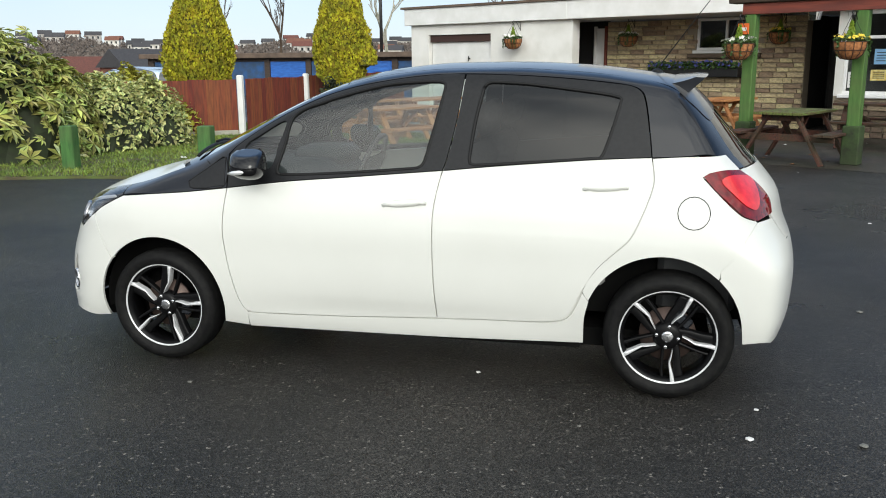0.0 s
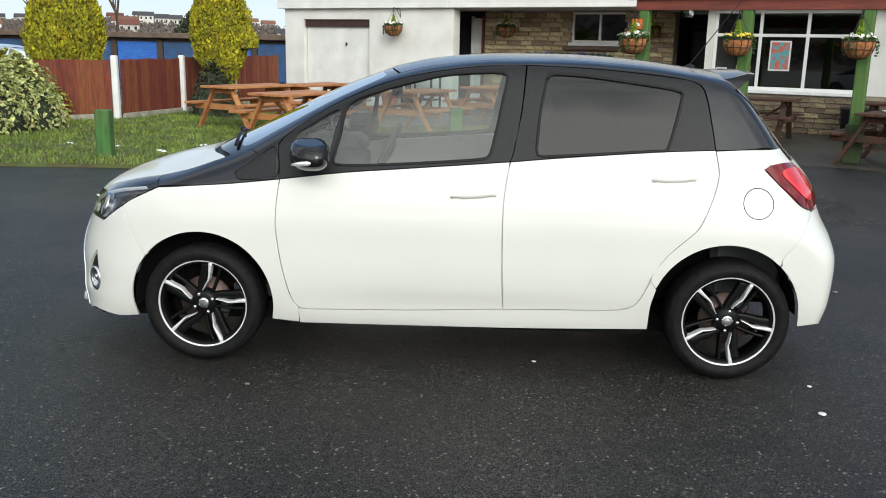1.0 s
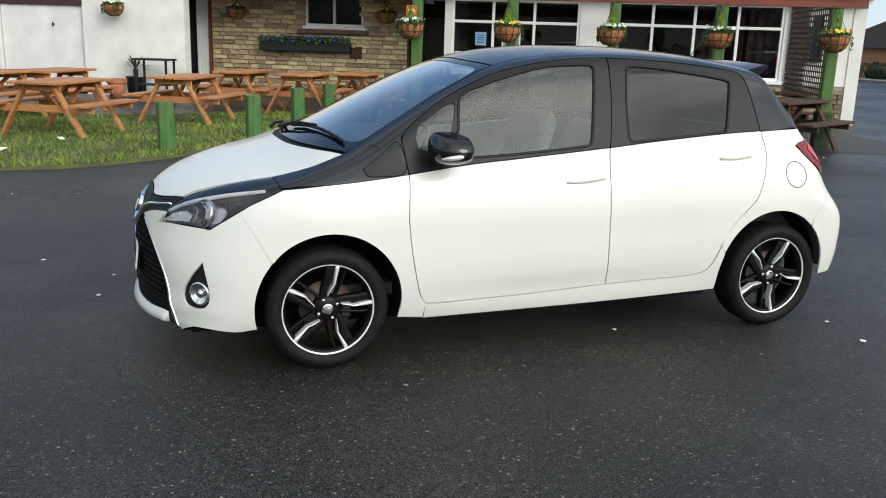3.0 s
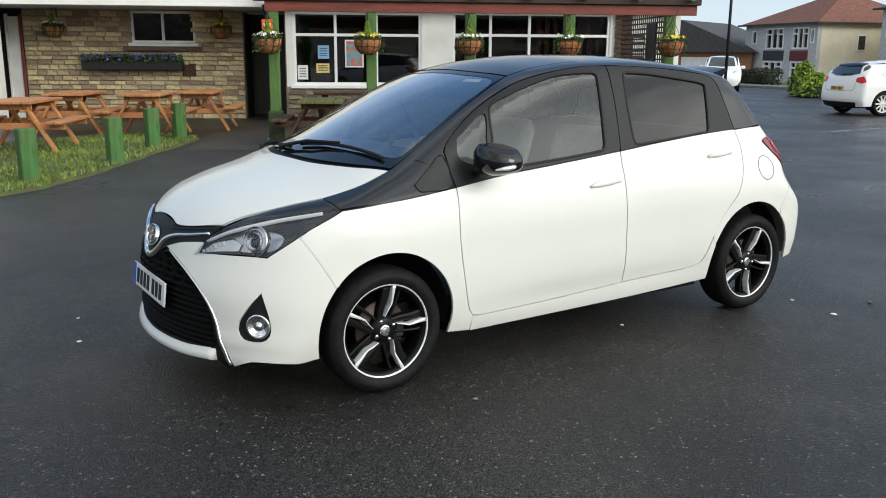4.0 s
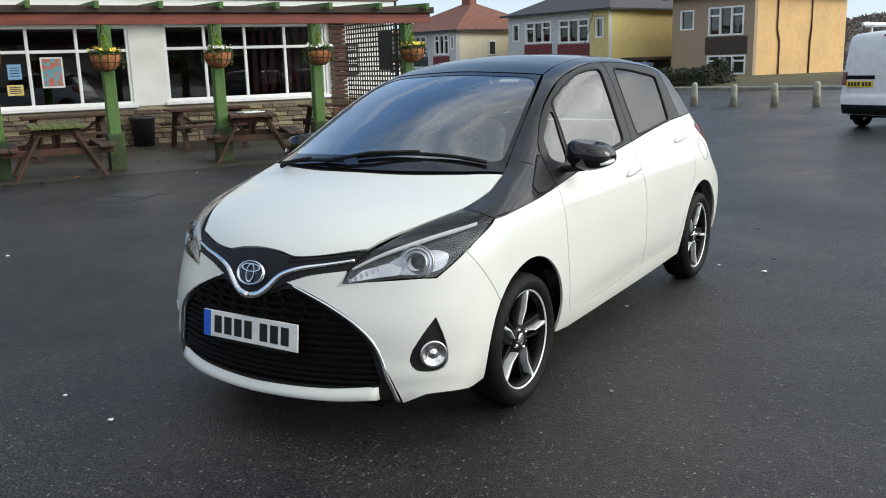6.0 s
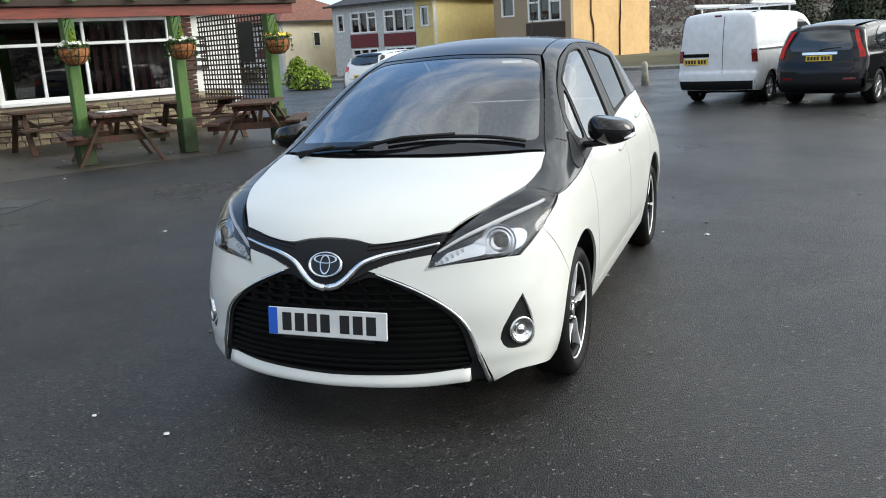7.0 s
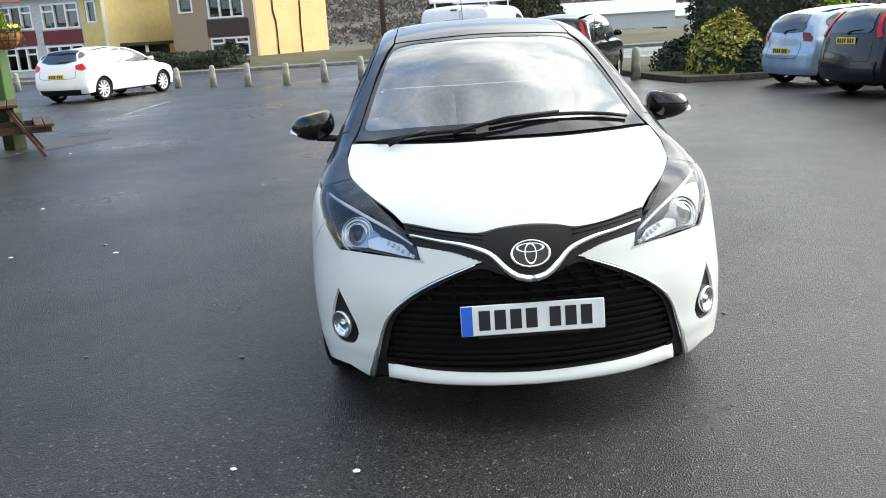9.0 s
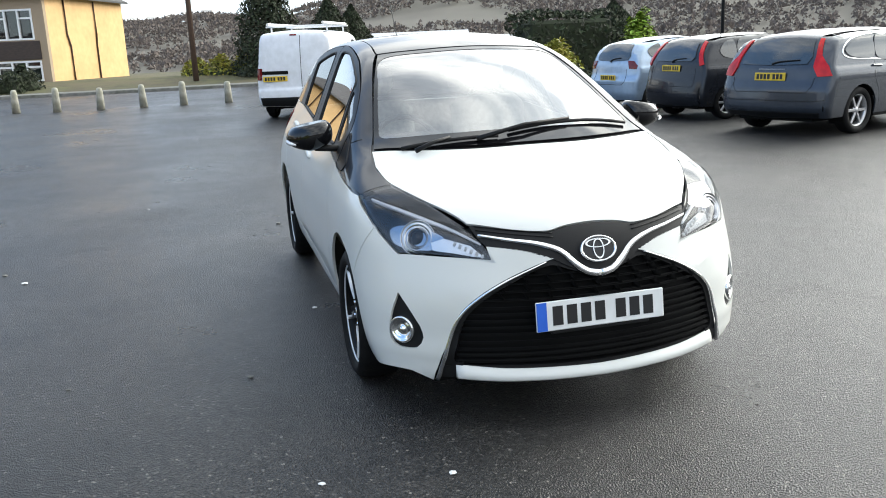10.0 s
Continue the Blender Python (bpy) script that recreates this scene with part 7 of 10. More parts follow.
def white_hatch():
    x_n, x_t = -2.2, 2.16
    S = stock_shape(4.36, 1.82, 1.48, 0.95, [(-2.3, 0.7), (-2.0, 0.8), (-1.7, 0.9), (-1.25, 0.99), (-0.9, 1.13), (-0.4, 1.36), (0.1, 1.465), (0.6, 1.48), (1.2, 1.44), (1.75, 1.36), (1.9, 1.22), (2.05, 1.05), (2.3, 0.9)],
                    [(0.2, 2.06), (0.45, 2.16), (0.65, 2.15), (0.8, 2.12), (1.0, 2.06), (1.2, 1.93), (1.4, 1.78), (1.6, 1.6)], [(0.2, -2.12), (0.5, -2.2), (0.7, -2.16), (0.85, -2.0), (1.0, -1.7)], rt=0.22, k=0.022)
    SS = dict(shape=S, x=(x_n, x_t), tail_in=0.6, nose_in=0.45, mirror=(-0.75, 0.86, 1.02), wiper=[(0.0, 1.08), (0.2, 1.09), (0.38, 1.1)], handles=((-0.02, 0.88), (0.86, 0.92)),
              gaps=([(-0.86, 0.98), (-0.9, 0.7), (-0.82, 0.34)], [(0.32, 1.0), (0.28, 0.7), (0.3, 0.34)], [(1.3, 1.02), (1.28, 0.85), (1.06, 0.66), (0.92, 0.4)]), tail_gaps=([(0.0, 0.66), (0.5, 0.66), (0.62, 0.72), (0.6, 0.88)],),
              tail_outline=[(0, 1.4), (0.5, 1.37), (0.66, 1.1), (0.8, 0.95), (0.85, 0.6), (0.8, 0.24), (0, 0.22)], nose_outline=[(0, 0.8), (0.5, 0.8), (0.8, 0.7), (0.82, 0.3), (0.6, 0.22), (0, 0.22)],
              top_outline=[(-2.1, 0), (-2.0, 0.4), (-1.6, 0.72), (-0.9, 0.7), (-0.2, 0.56), (1.2, 0.54), (1.8, 0.52), (1.82, 0)])
    wins = [[(-0.75, 1.02), (-0.3, 1.25), (0.1, 1.36), (0.28, 1.37), (0.26, 1.02)], [(0.36, 1.02), (0.38, 1.37), (0.85, 1.34), (1.2, 1.24), (1.45, 1.1), (1.2, 1.03)]]
    lamps = [("tail_lamp", "tail", [(0.6, 1.0), (0.78, 1.05), (0.84, 0.98), (0.875, 0.9), (0.8, 0.86), (0.62, 0.9)], M_lampred, -0.006),
             ("headlamp", "diag", [(-2.0, 0.55, 0.72), (-1.9, 0.7, 0.74), (-1.55, 0.84, 0.9), (-1.62, 0.74, 0.92), (-1.9, 0.56, 0.82)], M_lampsilver, -0.004)]
    parked_car("hatchback_car", pose(20.1, 9.4, 0, 0, 0, 160.0) @ Matrix.Scale(0.96, 4), "white five-door hatchback with white wheels parked by the road", SS, M_white_car, 2.65, None, wins, 0.95,
               [(0, 1.36), (0.48, 1.33), (0.6, 1.12), (0.3, 1.06), (0, 1.05)], lamps, (0.72, 0.0, 0), (0.36, 0.325, 0.22, 0.235, M_whitewheel, 10), screen=[(-1.2, 0), (-1.02, 0.6), (-0.35, 0.5), (-0.42, 0)],
               extras=[("rear_diffuser", "tail", [(0, 0.36), (0.7, 0.36), (0.66, 0.23), (0, 0.22)], M_plastic, -0.006, True), ("roof_spoiler", "top", [(1.62, 0), (1.62, 0.5), (1.78, 0.48), (1.84, 0)], M_gloss, -0.03, True)], track=0.78)


def small_hatch(name, m, label, paint, low_glass=1.0, H=1.5, W=1.66, group=""):
    """A short upright supermini."""
    S = stock_shape(3.6, W, H, 0.93, [(-2.0, 0.72), (-1.65, 0.84), (-1.3, 0.95), (-1.05, 1.02), (-0.7, 1.24), (-0.3, H - 0.06), (0.2, H), (0.8, H - 0.02), (1.35, H - 0.1), (1.55, H - 0.25), (1.75, 1.0), (2.0, 0.9)],
                    [(0.2, 1.72), (0.4, 1.8), (0.6, 1.8), (0.75, 1.74), (0.95, 1.71), (1.2, 1.62), (1.4, 1.5), (1.6, 1.35)], [(0.2, -1.74), (0.5, -1.82), (0.7, -1.78), (0.85, -1.6), (1.0, -1.4)], rt=0.17, k=0.022)
    SS = dict(shape=S, x=(-1.82, 1.8), tail_in=0.42, nose_in=0.4, mirror=(-0.62, W / 2 - 0.06, 1.0), wiper=[(0.0, 1.0), (0.06, 1.05), (0.3, 1.08)], handles=((0.0, 0.86),),
              gaps=([(-0.72, 0.98), (-0.74, 0.7), (-0.68, 0.34)], [(0.95, 1.0), (0.9, 0.72), (0.8, 0.4)]), tail_gaps=([(0.0, 0.55), (0.45, 0.55), (0.52, 0.62), (0.5, 0.86)],),
              tail_outline=[(0, H - 0.09), (0.45, H - 0.12), (0.58, 1.15), (0.72, 0.95), (0.76, 0.6), (0.72, 0.24), (0, 0.22)], nose_outline=[(0, 0.84), (0.45, 0.82), (0.72, 0.7), (0.74, 0.3), (0.55, 0.22), (0, 0.22)],
              top_outline=[(-1.75, 0), (-1.6, 0.4), (-1.3, 0.65), (-0.8, 0.64), (-0.2, 0.52), (1.0, 0.5), (1.45, 0.46), (1.48, 0)])
    wins = [[(-0.6, 1.0), (-0.35, 1.22), (-0.05, H - 0.12), (0.22, H - 0.11), (0.2, 1.0)], [(0.3, 1.0), (0.32, H - 0.11), (0.8, H - 0.13), (0.92, 1.2), (0.85, 1.03)], [(1.0, 1.08), (1.0, H - 0.16), (1.15, H - 0.18), (1.32, 1.22), (1.25, 1.1)]]
    lamps = [("tail_lamp", "tail", [(0.52, 1.03), (0.68, 1.02), (0.765, 0.93), (0.75, 0.86), (0.58, 0.87)], M_redlens, -0.008),
             ("headlamp", "diag", [(-1.7, 0.5, 0.7), (-1.6, 0.66, 0.7), (-1.3, 0.76, 0.9), (-1.4, 0.68, 0.92), (-1.6, 0.5, 0.82)], M_lampsilver, -0.004)]
    return parked_car(name, m, label, SS, paint, 2.37, None, wins, 0.93, [(0, H - 0.13), (0.42, H - 0.16), (0.54, 1.12), (0.5, 1.04), (0, 1.02)], lamps, (0.68, 0.0, 0), (0.32, 0.285, 0.17, 0.19, M_silver, 8),
                      screen=[(-1.02, 0), (-0.9, 0.56), (-0.3, 0.46), (-0.36, 0)], track=0.7)


def suv():
    H = 1.68
    S = stock_shape(4.57, 1.82, H, 1.05, [(-2.4, 0.8), (-2.1, 0.95), (-1.5, 1.08), (-1.2, 1.12), (-0.75, 1.38), (-0.35, 1.6), (0.1, 1.67), (0.8, H), (1.5, 1.64), (1.95, 1.56), (2.08, 1.38), (2.2, 1.15), (2.4, 1.0)],
                    [(0.25, 2.1), (0.45, 2.26), (0.7, 2.24), (0.9, 2.18), (1.15, 2.14), (1.4, 2.02), (1.6, 1.88), (1.8, 1.7)], [(0.25, -2.18), (0.6, -2.28), (0.85, -2.2), (1.0, -1.9)], low=0.25, rt=0.19, k=0.022)
    SS = dict(shape=S, x=(-2.28, 2.26), tail_in=0.5, nose_in=0.45, mirror=(-0.7, 0.86, 1.16), wiper=[(0.0, 1.1), (0.15, 1.13), (0.4, 1.15)], handles=((0.0, 0.98), (0.9, 1.0)),
              gaps=([(-0.84, 1.1), (-0.86, 0.8), (-0.8, 0.44)], [(0.25, 1.1), (0.22, 0.8), (0.24, 0.44)], [(1.3, 1.12), (1.26, 0.95), (1.04, 0.8), (0.92, 0.5)]), tail_gaps=([(0.0, 0.68), (0.6, 0.68), (0.66, 0.74), (0.66, 0.94)],),
              tail_outline=[(0, 1.55), (0.5, 1.52), (0.66, 1.2), (0.8, 1.0), (0.84, 0.7), (0.8, 0.28), (0, 0.27)], nose_outline=[(0, 0.95), (0.5, 0.93), (0.8, 0.8), (0.82, 0.4), (0.6, 0.28), (0, 0.28)],
              top_outline=[(-2.15, 0), (-2.0, 0.45), (-1.5, 0.74), (-0.9, 0.72), (-0.3, 0.58), (1.3, 0.57), (1.9, 0.52), (1.92, 0)])
    wins = [[(-0.8, 1.13), (-0.4, 1.42), (-0.1, 1.53), (0.2, 1.55), (0.2, 1.13)], [(0.3, 1.13), (0.3, 1.55), (0.9, 1.54), (1.2, 1.45), (1.4, 1.28), (1.3, 1.16)]]
    lamps = [("tail_lamp", "tail", [(0.57, 1.48), (0.65, 1.46), (0.73, 1.26), (0.81, 1.1), (0.85, 0.96), (0.75, 0.95), (0.72, 1.1), (0.65, 1.28)], M_lampred, -0.008),
             ("side_moulding", "side", [(-0.82, 0.42), (0.82, 0.42), (0.82, 0.34), (-0.82, 0.34)], M_plastic, -0.006),
             ("reflector", "tail", [(0.5, 0.57), (0.72, 0.57), (0.72, 0.53), (0.5, 0.53)], M_redlens, -0.006)]
    parked_car("suv_car", pose(14.2, -2.82, 0, 0, 0, 158) @ Matrix.Scale(0.9, 4), "black sport utility car with silver wheels parked on wet asphalt", SS, M_black_car, 2.62, None, wins, 1.05,
               [(0, 1.5), (0.48, 1.47), (0.62, 1.18), (0.58, 1.1), (0, 1.08)], lamps, (0.95, 0.0, 0), (0.39, 0.345, 0.22, 0.225, M_silver, 7), screen=[(-1.15, 0), (-0.98, 0.62), (-0.38, 0.52), (-0.45, 0)],
               extras=[("chrome_strip", "tail", [(0, 1.07), (0.34, 1.07), (0.34, 1.02), (0, 1.02)], M_chrome, -0.012, True), ("rear_bumper", "tail", [(0, 0.66), (0.78, 0.66), (0.76, 0.34), (0, 0.33)], M_plastic, -0.01, True)], track=0.79)


def van():
    H = 1.82
    S = stock_shape(4.4, 1.7, H, 1.1, [(-2.3, 0.75), (-2.0, 0.95), (-1.7, 1.08), (-1.4, 1.2), (-1.0, 1.5), (-0.6, 1.74), (-0.2, 1.8), (0.5, H), (1.6, H), (2.0, 1.79), (2.09, 1.7), (2.16, 1.4), (2.3, 1.2)],
                    [(0.25, 2.12), (0.45, 2.18), (0.6, 2.17), (0.65, 2.14), (1.0, 2.13), (1.4, 2.1), (1.7, 2.05), (1.9, 1.95)], [(0.25, -2.12), (0.6, -2.2), (0.85, -2.12), (1.0, -1.9)], low=0.22, rt=0.12, tumble=0.13, crown=0.1)
    SS = dict(shape=S, x=(-2.2, 2.18), tail_in=0.2, nose_in=0.5, mirror=(-1.0, 0.82, 1.2),
              tail_outline=[(0, 1.76), (0.6, 1.74), (0.72, 1.6), (0.78, 1.1), (0.8, 0.7), (0.78, 0.28), (0, 0.26)], nose_outline=[(0, 0.95), (0.5, 0.93), (0.76, 0.8), (0.78, 0.4), (0.6, 0.26), (0, 0.26)],
              top_outline=[(-2.1, 0), (-1.9, 0.45), (-1.5, 0.68), (-0.9, 0.68), (-0.3, 0.62), (1.5, 0.64), (2.04, 0.6), (2.06, 0)])
    wins = [[(-1.1, 1.15), (-0.75, 1.45), (-0.5, 1.55), (-0.15, 1.56), (-0.15, 1.13)]]
    lamps = [("tail_lamp", "tail", [(0.7, 1.06), (0.795, 1.06), (0.815, 0.82), (0.72, 0.82)], M_redlens, -0.01),
             ("door_rail", "side", [(0.5, 1.06), (2.0, 1.06), (2.0, 1.03), (0.5, 1.03)], M_plastic, -0.006)]
    v = parked_car("panel_van", pose(15.5, -0.95, 0, 0, 0, 160), "white panel van with roof bars and plain rear doors", SS, M_van_white, 2.725, None, wins, 1.1,
                   None, lamps, (0.84, -0.42, 0), (0.345, 0.3, 0.18, 0.19, M_silver, 6), screen=[(-1.4, 0), (-1.2, 0.6), (-0.65, 0.56), (-0.72, 0)],
                   # flat black strip laid on the skin stands for the dark recess above the plate
                   extras=[("plate_recess_dark_strip", "tail", [(-0.72, 1.0), (-0.14, 1.0), (-0.14, 0.93), (-0.72, 0.93)], M_under, -0.006, False), ("rear_bumper", "tail", [(0, 0.46), (0.76, 0.46), (0.74, 0.3), (0, 0.28)], M_plastic, -0.02, True),
                           ("high_brake_light", "tail", [(-0.07, 1.73), (0.07, 1.73), (0.07, 1.7), (-0.07, 1.7)], M_redlens, -0.008, False)], track=0.73)
    part("door_gap", skin_strip("door_gap", S, "tail", [(0.14, 1.7), (0.14, 1.2), (0.14, 0.62)], 0.012, M_frame, proud=0.0015), None, v)
    for x in (-0.1, 1.5):
        bm = bmesh.new()
        beam(bm, (x, -0.72, 1.9), (x, 0.72, 1.9), 0.05, 0.035, (0, 0, 1), 0.008)
        for y in (-0.6, 0.6):
            rod(bm, (x, y, 1.72), (x, y, 1.9), 0.018)
        part("roof_bar", bm, M_fascia, v, "white roof bar")
    for y in (-0.55, 0.62):
        bm = bmesh.new()
        tube(bm, [(-0.3, y, 1.94), (1.95, y, 1.94)], 0.03, 8)
        part("roof_tube", bm, M_fascia, v, "white tube on the roof bars")


def charcoal_hatch():
    H = 1.53
    S = stock_shape(4.0, 1.72, H, 0.98, [(-2.1, 0.75), (-1.8, 0.9), (-1.3, 1.0), (-1.05, 1.06), (-0.65, 1.3), (-0.3, 1.47), (0.2, 1.53), (0.9, 1.52), (1.5, 1.46), (1.72, 1.3), (1.9, 1.02), (2.1, 0.9)],
                    [(0.22, 1.85), (0.45, 1.96), (0.65, 1.94), (0.85, 1.9), (1.05, 1.86), (1.25, 1.76), (1.45, 1.62), (1.6, 1.45)], [(0.22, -1.92), (0.55, -2.0), (0.8, -1.92), (0.95, -1.6)], rt=0.15, k=0.02)
    SS = dict(shape=S, x=(-2.0, 1.96), tail_in=0.45, nose_in=0.42, mirror=(-0.62, 0.8, 1.04), wiper=[(0.0, 1.04), (0.1, 1.08), (0.36, 1.1)], handles=((0.0, 0.9), (0.75, 0.92)),
              gaps=([(-0.74, 1.02), (-0.78, 0.7), (-0.72, 0.36)], [(0.29, 1.04), (0.26, 0.7), (0.28, 0.36)], [(1.05, 1.06), (1.04, 0.85), (0.92, 0.6)]), tail_gaps=([(0.0, 0.61), (0.6, 0.61), (0.63, 0.68), (0.62, 0.95)],),
              tail_outline=[(0, 1.44), (0.5, 1.41), (0.62, 1.15), (0.76, 0.98), (0.79, 0.65), (0.76, 0.26), (0, 0.24)], nose_outline=[(0, 0.88), (0.5, 0.86), (0.74, 0.75), (0.76, 0.35), (0.55, 0.25), (0, 0.25)],
              top_outline=[(-1.9, 0), (-1.75, 0.42), (-1.3, 0.68), (-0.8, 0.66), (-0.2, 0.54), (1.0, 0.54), (1.6, 0.5), (1.62, 0)])
    wins = [[(-0.68, 1.06), (-0.35, 1.3), (-0.1, 1.41), (0.25, 1.42), (0.24, 1.06)], [(0.34, 1.06), (0.35, 1.42), (0.95, 1.41), (1.0, 1.08)], [(1.08, 1.1), (1.08, 1.4), (1.3, 1.36), (1.42, 1.22), (1.35, 1.12)]]
    lamps = [("tail_lamp", "tail", [(0.54, 1.4), (0.62, 1.38), (0.7, 1.18), (0.785, 1.0), (0.71, 0.97), (0.63, 1.15)], M_lampred, -0.008)]
    parked_car("hatchback_car", pose(8.8, -7.8, 0, 0, 0, 99) @ Matrix.Scale(0.91, 4), "charcoal tall hatchback parked in a row of cars", SS, M_charcoal, 2.49, None, wins, 0.98,
               [(0, 1.4), (0.46, 1.37), (0.56, 1.12), (0.5, 1.06), (0, 1.05)], lamps, (0.93, 0.0, 0), (0.345, 0.305, 0.19, 0.2, M_silver, 7), screen=[(-1.05, 0), (-0.92, 0.58), (-0.32, 0.48), (-0.38, 0)],
               extras=[("rear_bumper", "tail", [(0, 0.6), (0.77, 0.6), (0.74, 0.3), (0, 0.29)], M_charcoal, -0.02, True)], track=0.72)


def estate():
    H = 1.48
    S = stock_shape(4.63, 1.86, H, 0.97, [(-2.4, 0.72), (-2.0, 0.86), (-1.5, 0.97), (-1.2, 1.03), (-0.7, 1.28), (-0.3, 1.43), (0.2, 1.48), (1.0, 1.475), (1.7, 1.43), (1.98, 1.32), (2.12, 1.1), (2.3, 0.95)],
                    [(0.22, 2.14), (0.42, 2.26), (0.62, 2.25), (0.8, 2.2), (0.97, 2.16), (1.15, 2.06), (1.35, 1.9), (1.5, 1.72)], [(0.22, -2.24), (0.55, -2.34), (0.78, -2.25), (0.92, -1.9)], rt=0.18, k=0.02)
    SS = dict(shape=S, x=(-2.34, 2.26), tail_in=0.5, nose_in=0.45, mirror=(-0.75, 0.86, 1.04), wiper=[(0.0, 1.0), (0.12, 1.03), (0.42, 1.05)],
              gaps=([(-0.9, 1.0), (-0.94, 0.7), (-0.88, 0.36)], [(0.25, 1.02), (0.22, 0.7), (0.24, 0.36)], [(1.05, 1.04), (1.1, 0.8), (1.0, 0.6), (0.95, 0.4)]), tail_gaps=([(0.0, 0.62), (0.6, 0.62), (0.66, 0.7), (0.68, 0.82)], [(0.0, 0.5), (0.7, 0.5), (0.86, 0.52)]),
              tail_outline=[(0, 1.4), (0.5, 1.37), (0.64, 1.12), (0.82, 0.96), (0.86, 0.62), (0.82, 0.26), (0, 0.24)], nose_outline=[(0, 0.86), (0.5, 0.84), (0.8, 0.74), (0.82, 0.35), (0.6, 0.25), (0, 0.25)],
              top_outline=[(-2.2, 0), (-2.05, 0.45), (-1.5, 0.74), (-0.9, 0.72), (-0.25, 0.57), (1.2, 0.56), (1.88, 0.52), (1.9, 0)])
    wins = [[(-0.85, 1.05), (-0.45, 1.27), (-0.1, 1.36), (0.2, 1.37), (0.2, 1.04)], [(0.3, 1.04), (0.3, 1.37), (0.95, 1.36), (1.0, 1.06)], [(1.08, 1.07), (1.08, 1.36), (1.45, 1.31), (1.72, 1.18), (1.62, 1.09)]]
    lamps = [("tail_lamp", "tail", [(0.56, 1.34), (0.62, 1.33), (0.7, 1.12), (0.84, 0.97), (0.895, 0.84), (0.72, 0.83), (0.64, 0.96), (0.63, 1.1)], M_lampred, -0.01), ("lower_valance", "tail", [(0.0, 0.34), (0.78, 0.34), (0.76, 0.27), (0.0, 0.26)], M_plastic, -0.006)]
    e = parked_car("estate_car", pose(6.29, -8.0, 0, 0, 0, 108) @ Matrix.Scale(0.95, 4), "slate grey estate car with tall red tail lamps", SS, M_greycar, 2.776, None, wins, 0.97,
                   [(0, 1.36), (0.5, 1.33), (0.58, 1.1), (0.54, 1.0), (0, 0.99)], lamps, (0.83, 0.0, 0), (0.37, 0.33, 0.215, 0.225, M_silver, 6), screen=[(-1.15, 0), (-1.0, 0.62), (-0.35, 0.5), (-0.42, 0)], track=0.79)
    for sg in (-1, 1):
        part("window_trim", skin_strip("window_trim", S, "side", [(-0.9, 1.03), (0.3, 1.02), (1.05, 1.03), (1.66, 1.07), (1.76, 1.18), (1.5, 1.33), (0.9, 1.39), (0.0, 1.395), (-0.5, 1.28)], 0.022, M_chrome, proud=0.006, mirror=sg), None, e, "bright window trim")
        for x, z in ((0.0, 0.9), (0.95, 0.93)):
            part("handle", skin_strip("handle", S, "side", [(x, z), (x + 0.2, z + 0.01)], 0.03, M_greycar, proud=0.025, mirror=sg), None, e)
    part("badge_bars", skin_strip("badge_bars", S, "tail", [(-0.22, 0.935), (0.22, 0.935)], 0.012, M_silver, proud=0.006), None, e)


white_hatch()
suv()
van()
charcoal_hatch()
estate()
small_hatch("hatchback_car", pose(11.15, -7.6, 0, 0, 0, 102) @ Matrix.Scale(0.92, 4), "silver-blue small hatchback parked beside the shrub bed", M_silverblue)
small_hatch("hatchback_car", pose(28.3, 22.6, 0, 0, 0, 40), "small white hatchback parked before a bungalow", M_white_car)
small_hatch("hatchback_car", pose(-13.2, 16.5, -0.1, 0, 0, 20), "pale blue hatchback parked behind the hedge", M_silverblue)

# ---- planting ----
def stuff_part(name, me, mat, parent, label=""):
    ob = part(name, me, mat, parent, label)
    ob["kind"] = "stuff"
    return ob


def mound_points(rng, n, c, r, h, z0=0.0, lump=0.18, seed=0):
    """Points and outward directions on a lumpy mound."""
    a = rng.uniform(0, 2 * np.pi, n)
    u = rng.uniform(0.0, 1.0, n) ** 0.8
    ph = u * np.pi / 2
    d = np.column_stack([np.cos(a) * np.cos(ph), np.sin(a) * np.cos(ph), np.sin(ph)])
    k = np.array([1 + lump * noise.noise((x * 2.2 + seed, y * 2.2, z * 2.2)) for x, y, z in d])
    s = rng.uniform(0.8, 1.03, n) * k
    p = np.column_stack([c[0] + d[:, 0] * r * s, c[1] + d[:, 1] * r * s, z0 + np.maximum(0.04, d[:, 2] * h * s)])
    return p, d + (0, 0, 0.25)


# Added solid core behind the leaves; its dark colour stands for inner shade.
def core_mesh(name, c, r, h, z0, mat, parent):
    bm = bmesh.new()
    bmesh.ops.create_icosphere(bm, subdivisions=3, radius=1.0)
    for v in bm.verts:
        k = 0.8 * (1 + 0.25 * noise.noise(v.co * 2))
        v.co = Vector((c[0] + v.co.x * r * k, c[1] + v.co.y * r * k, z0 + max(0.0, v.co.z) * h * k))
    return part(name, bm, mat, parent)


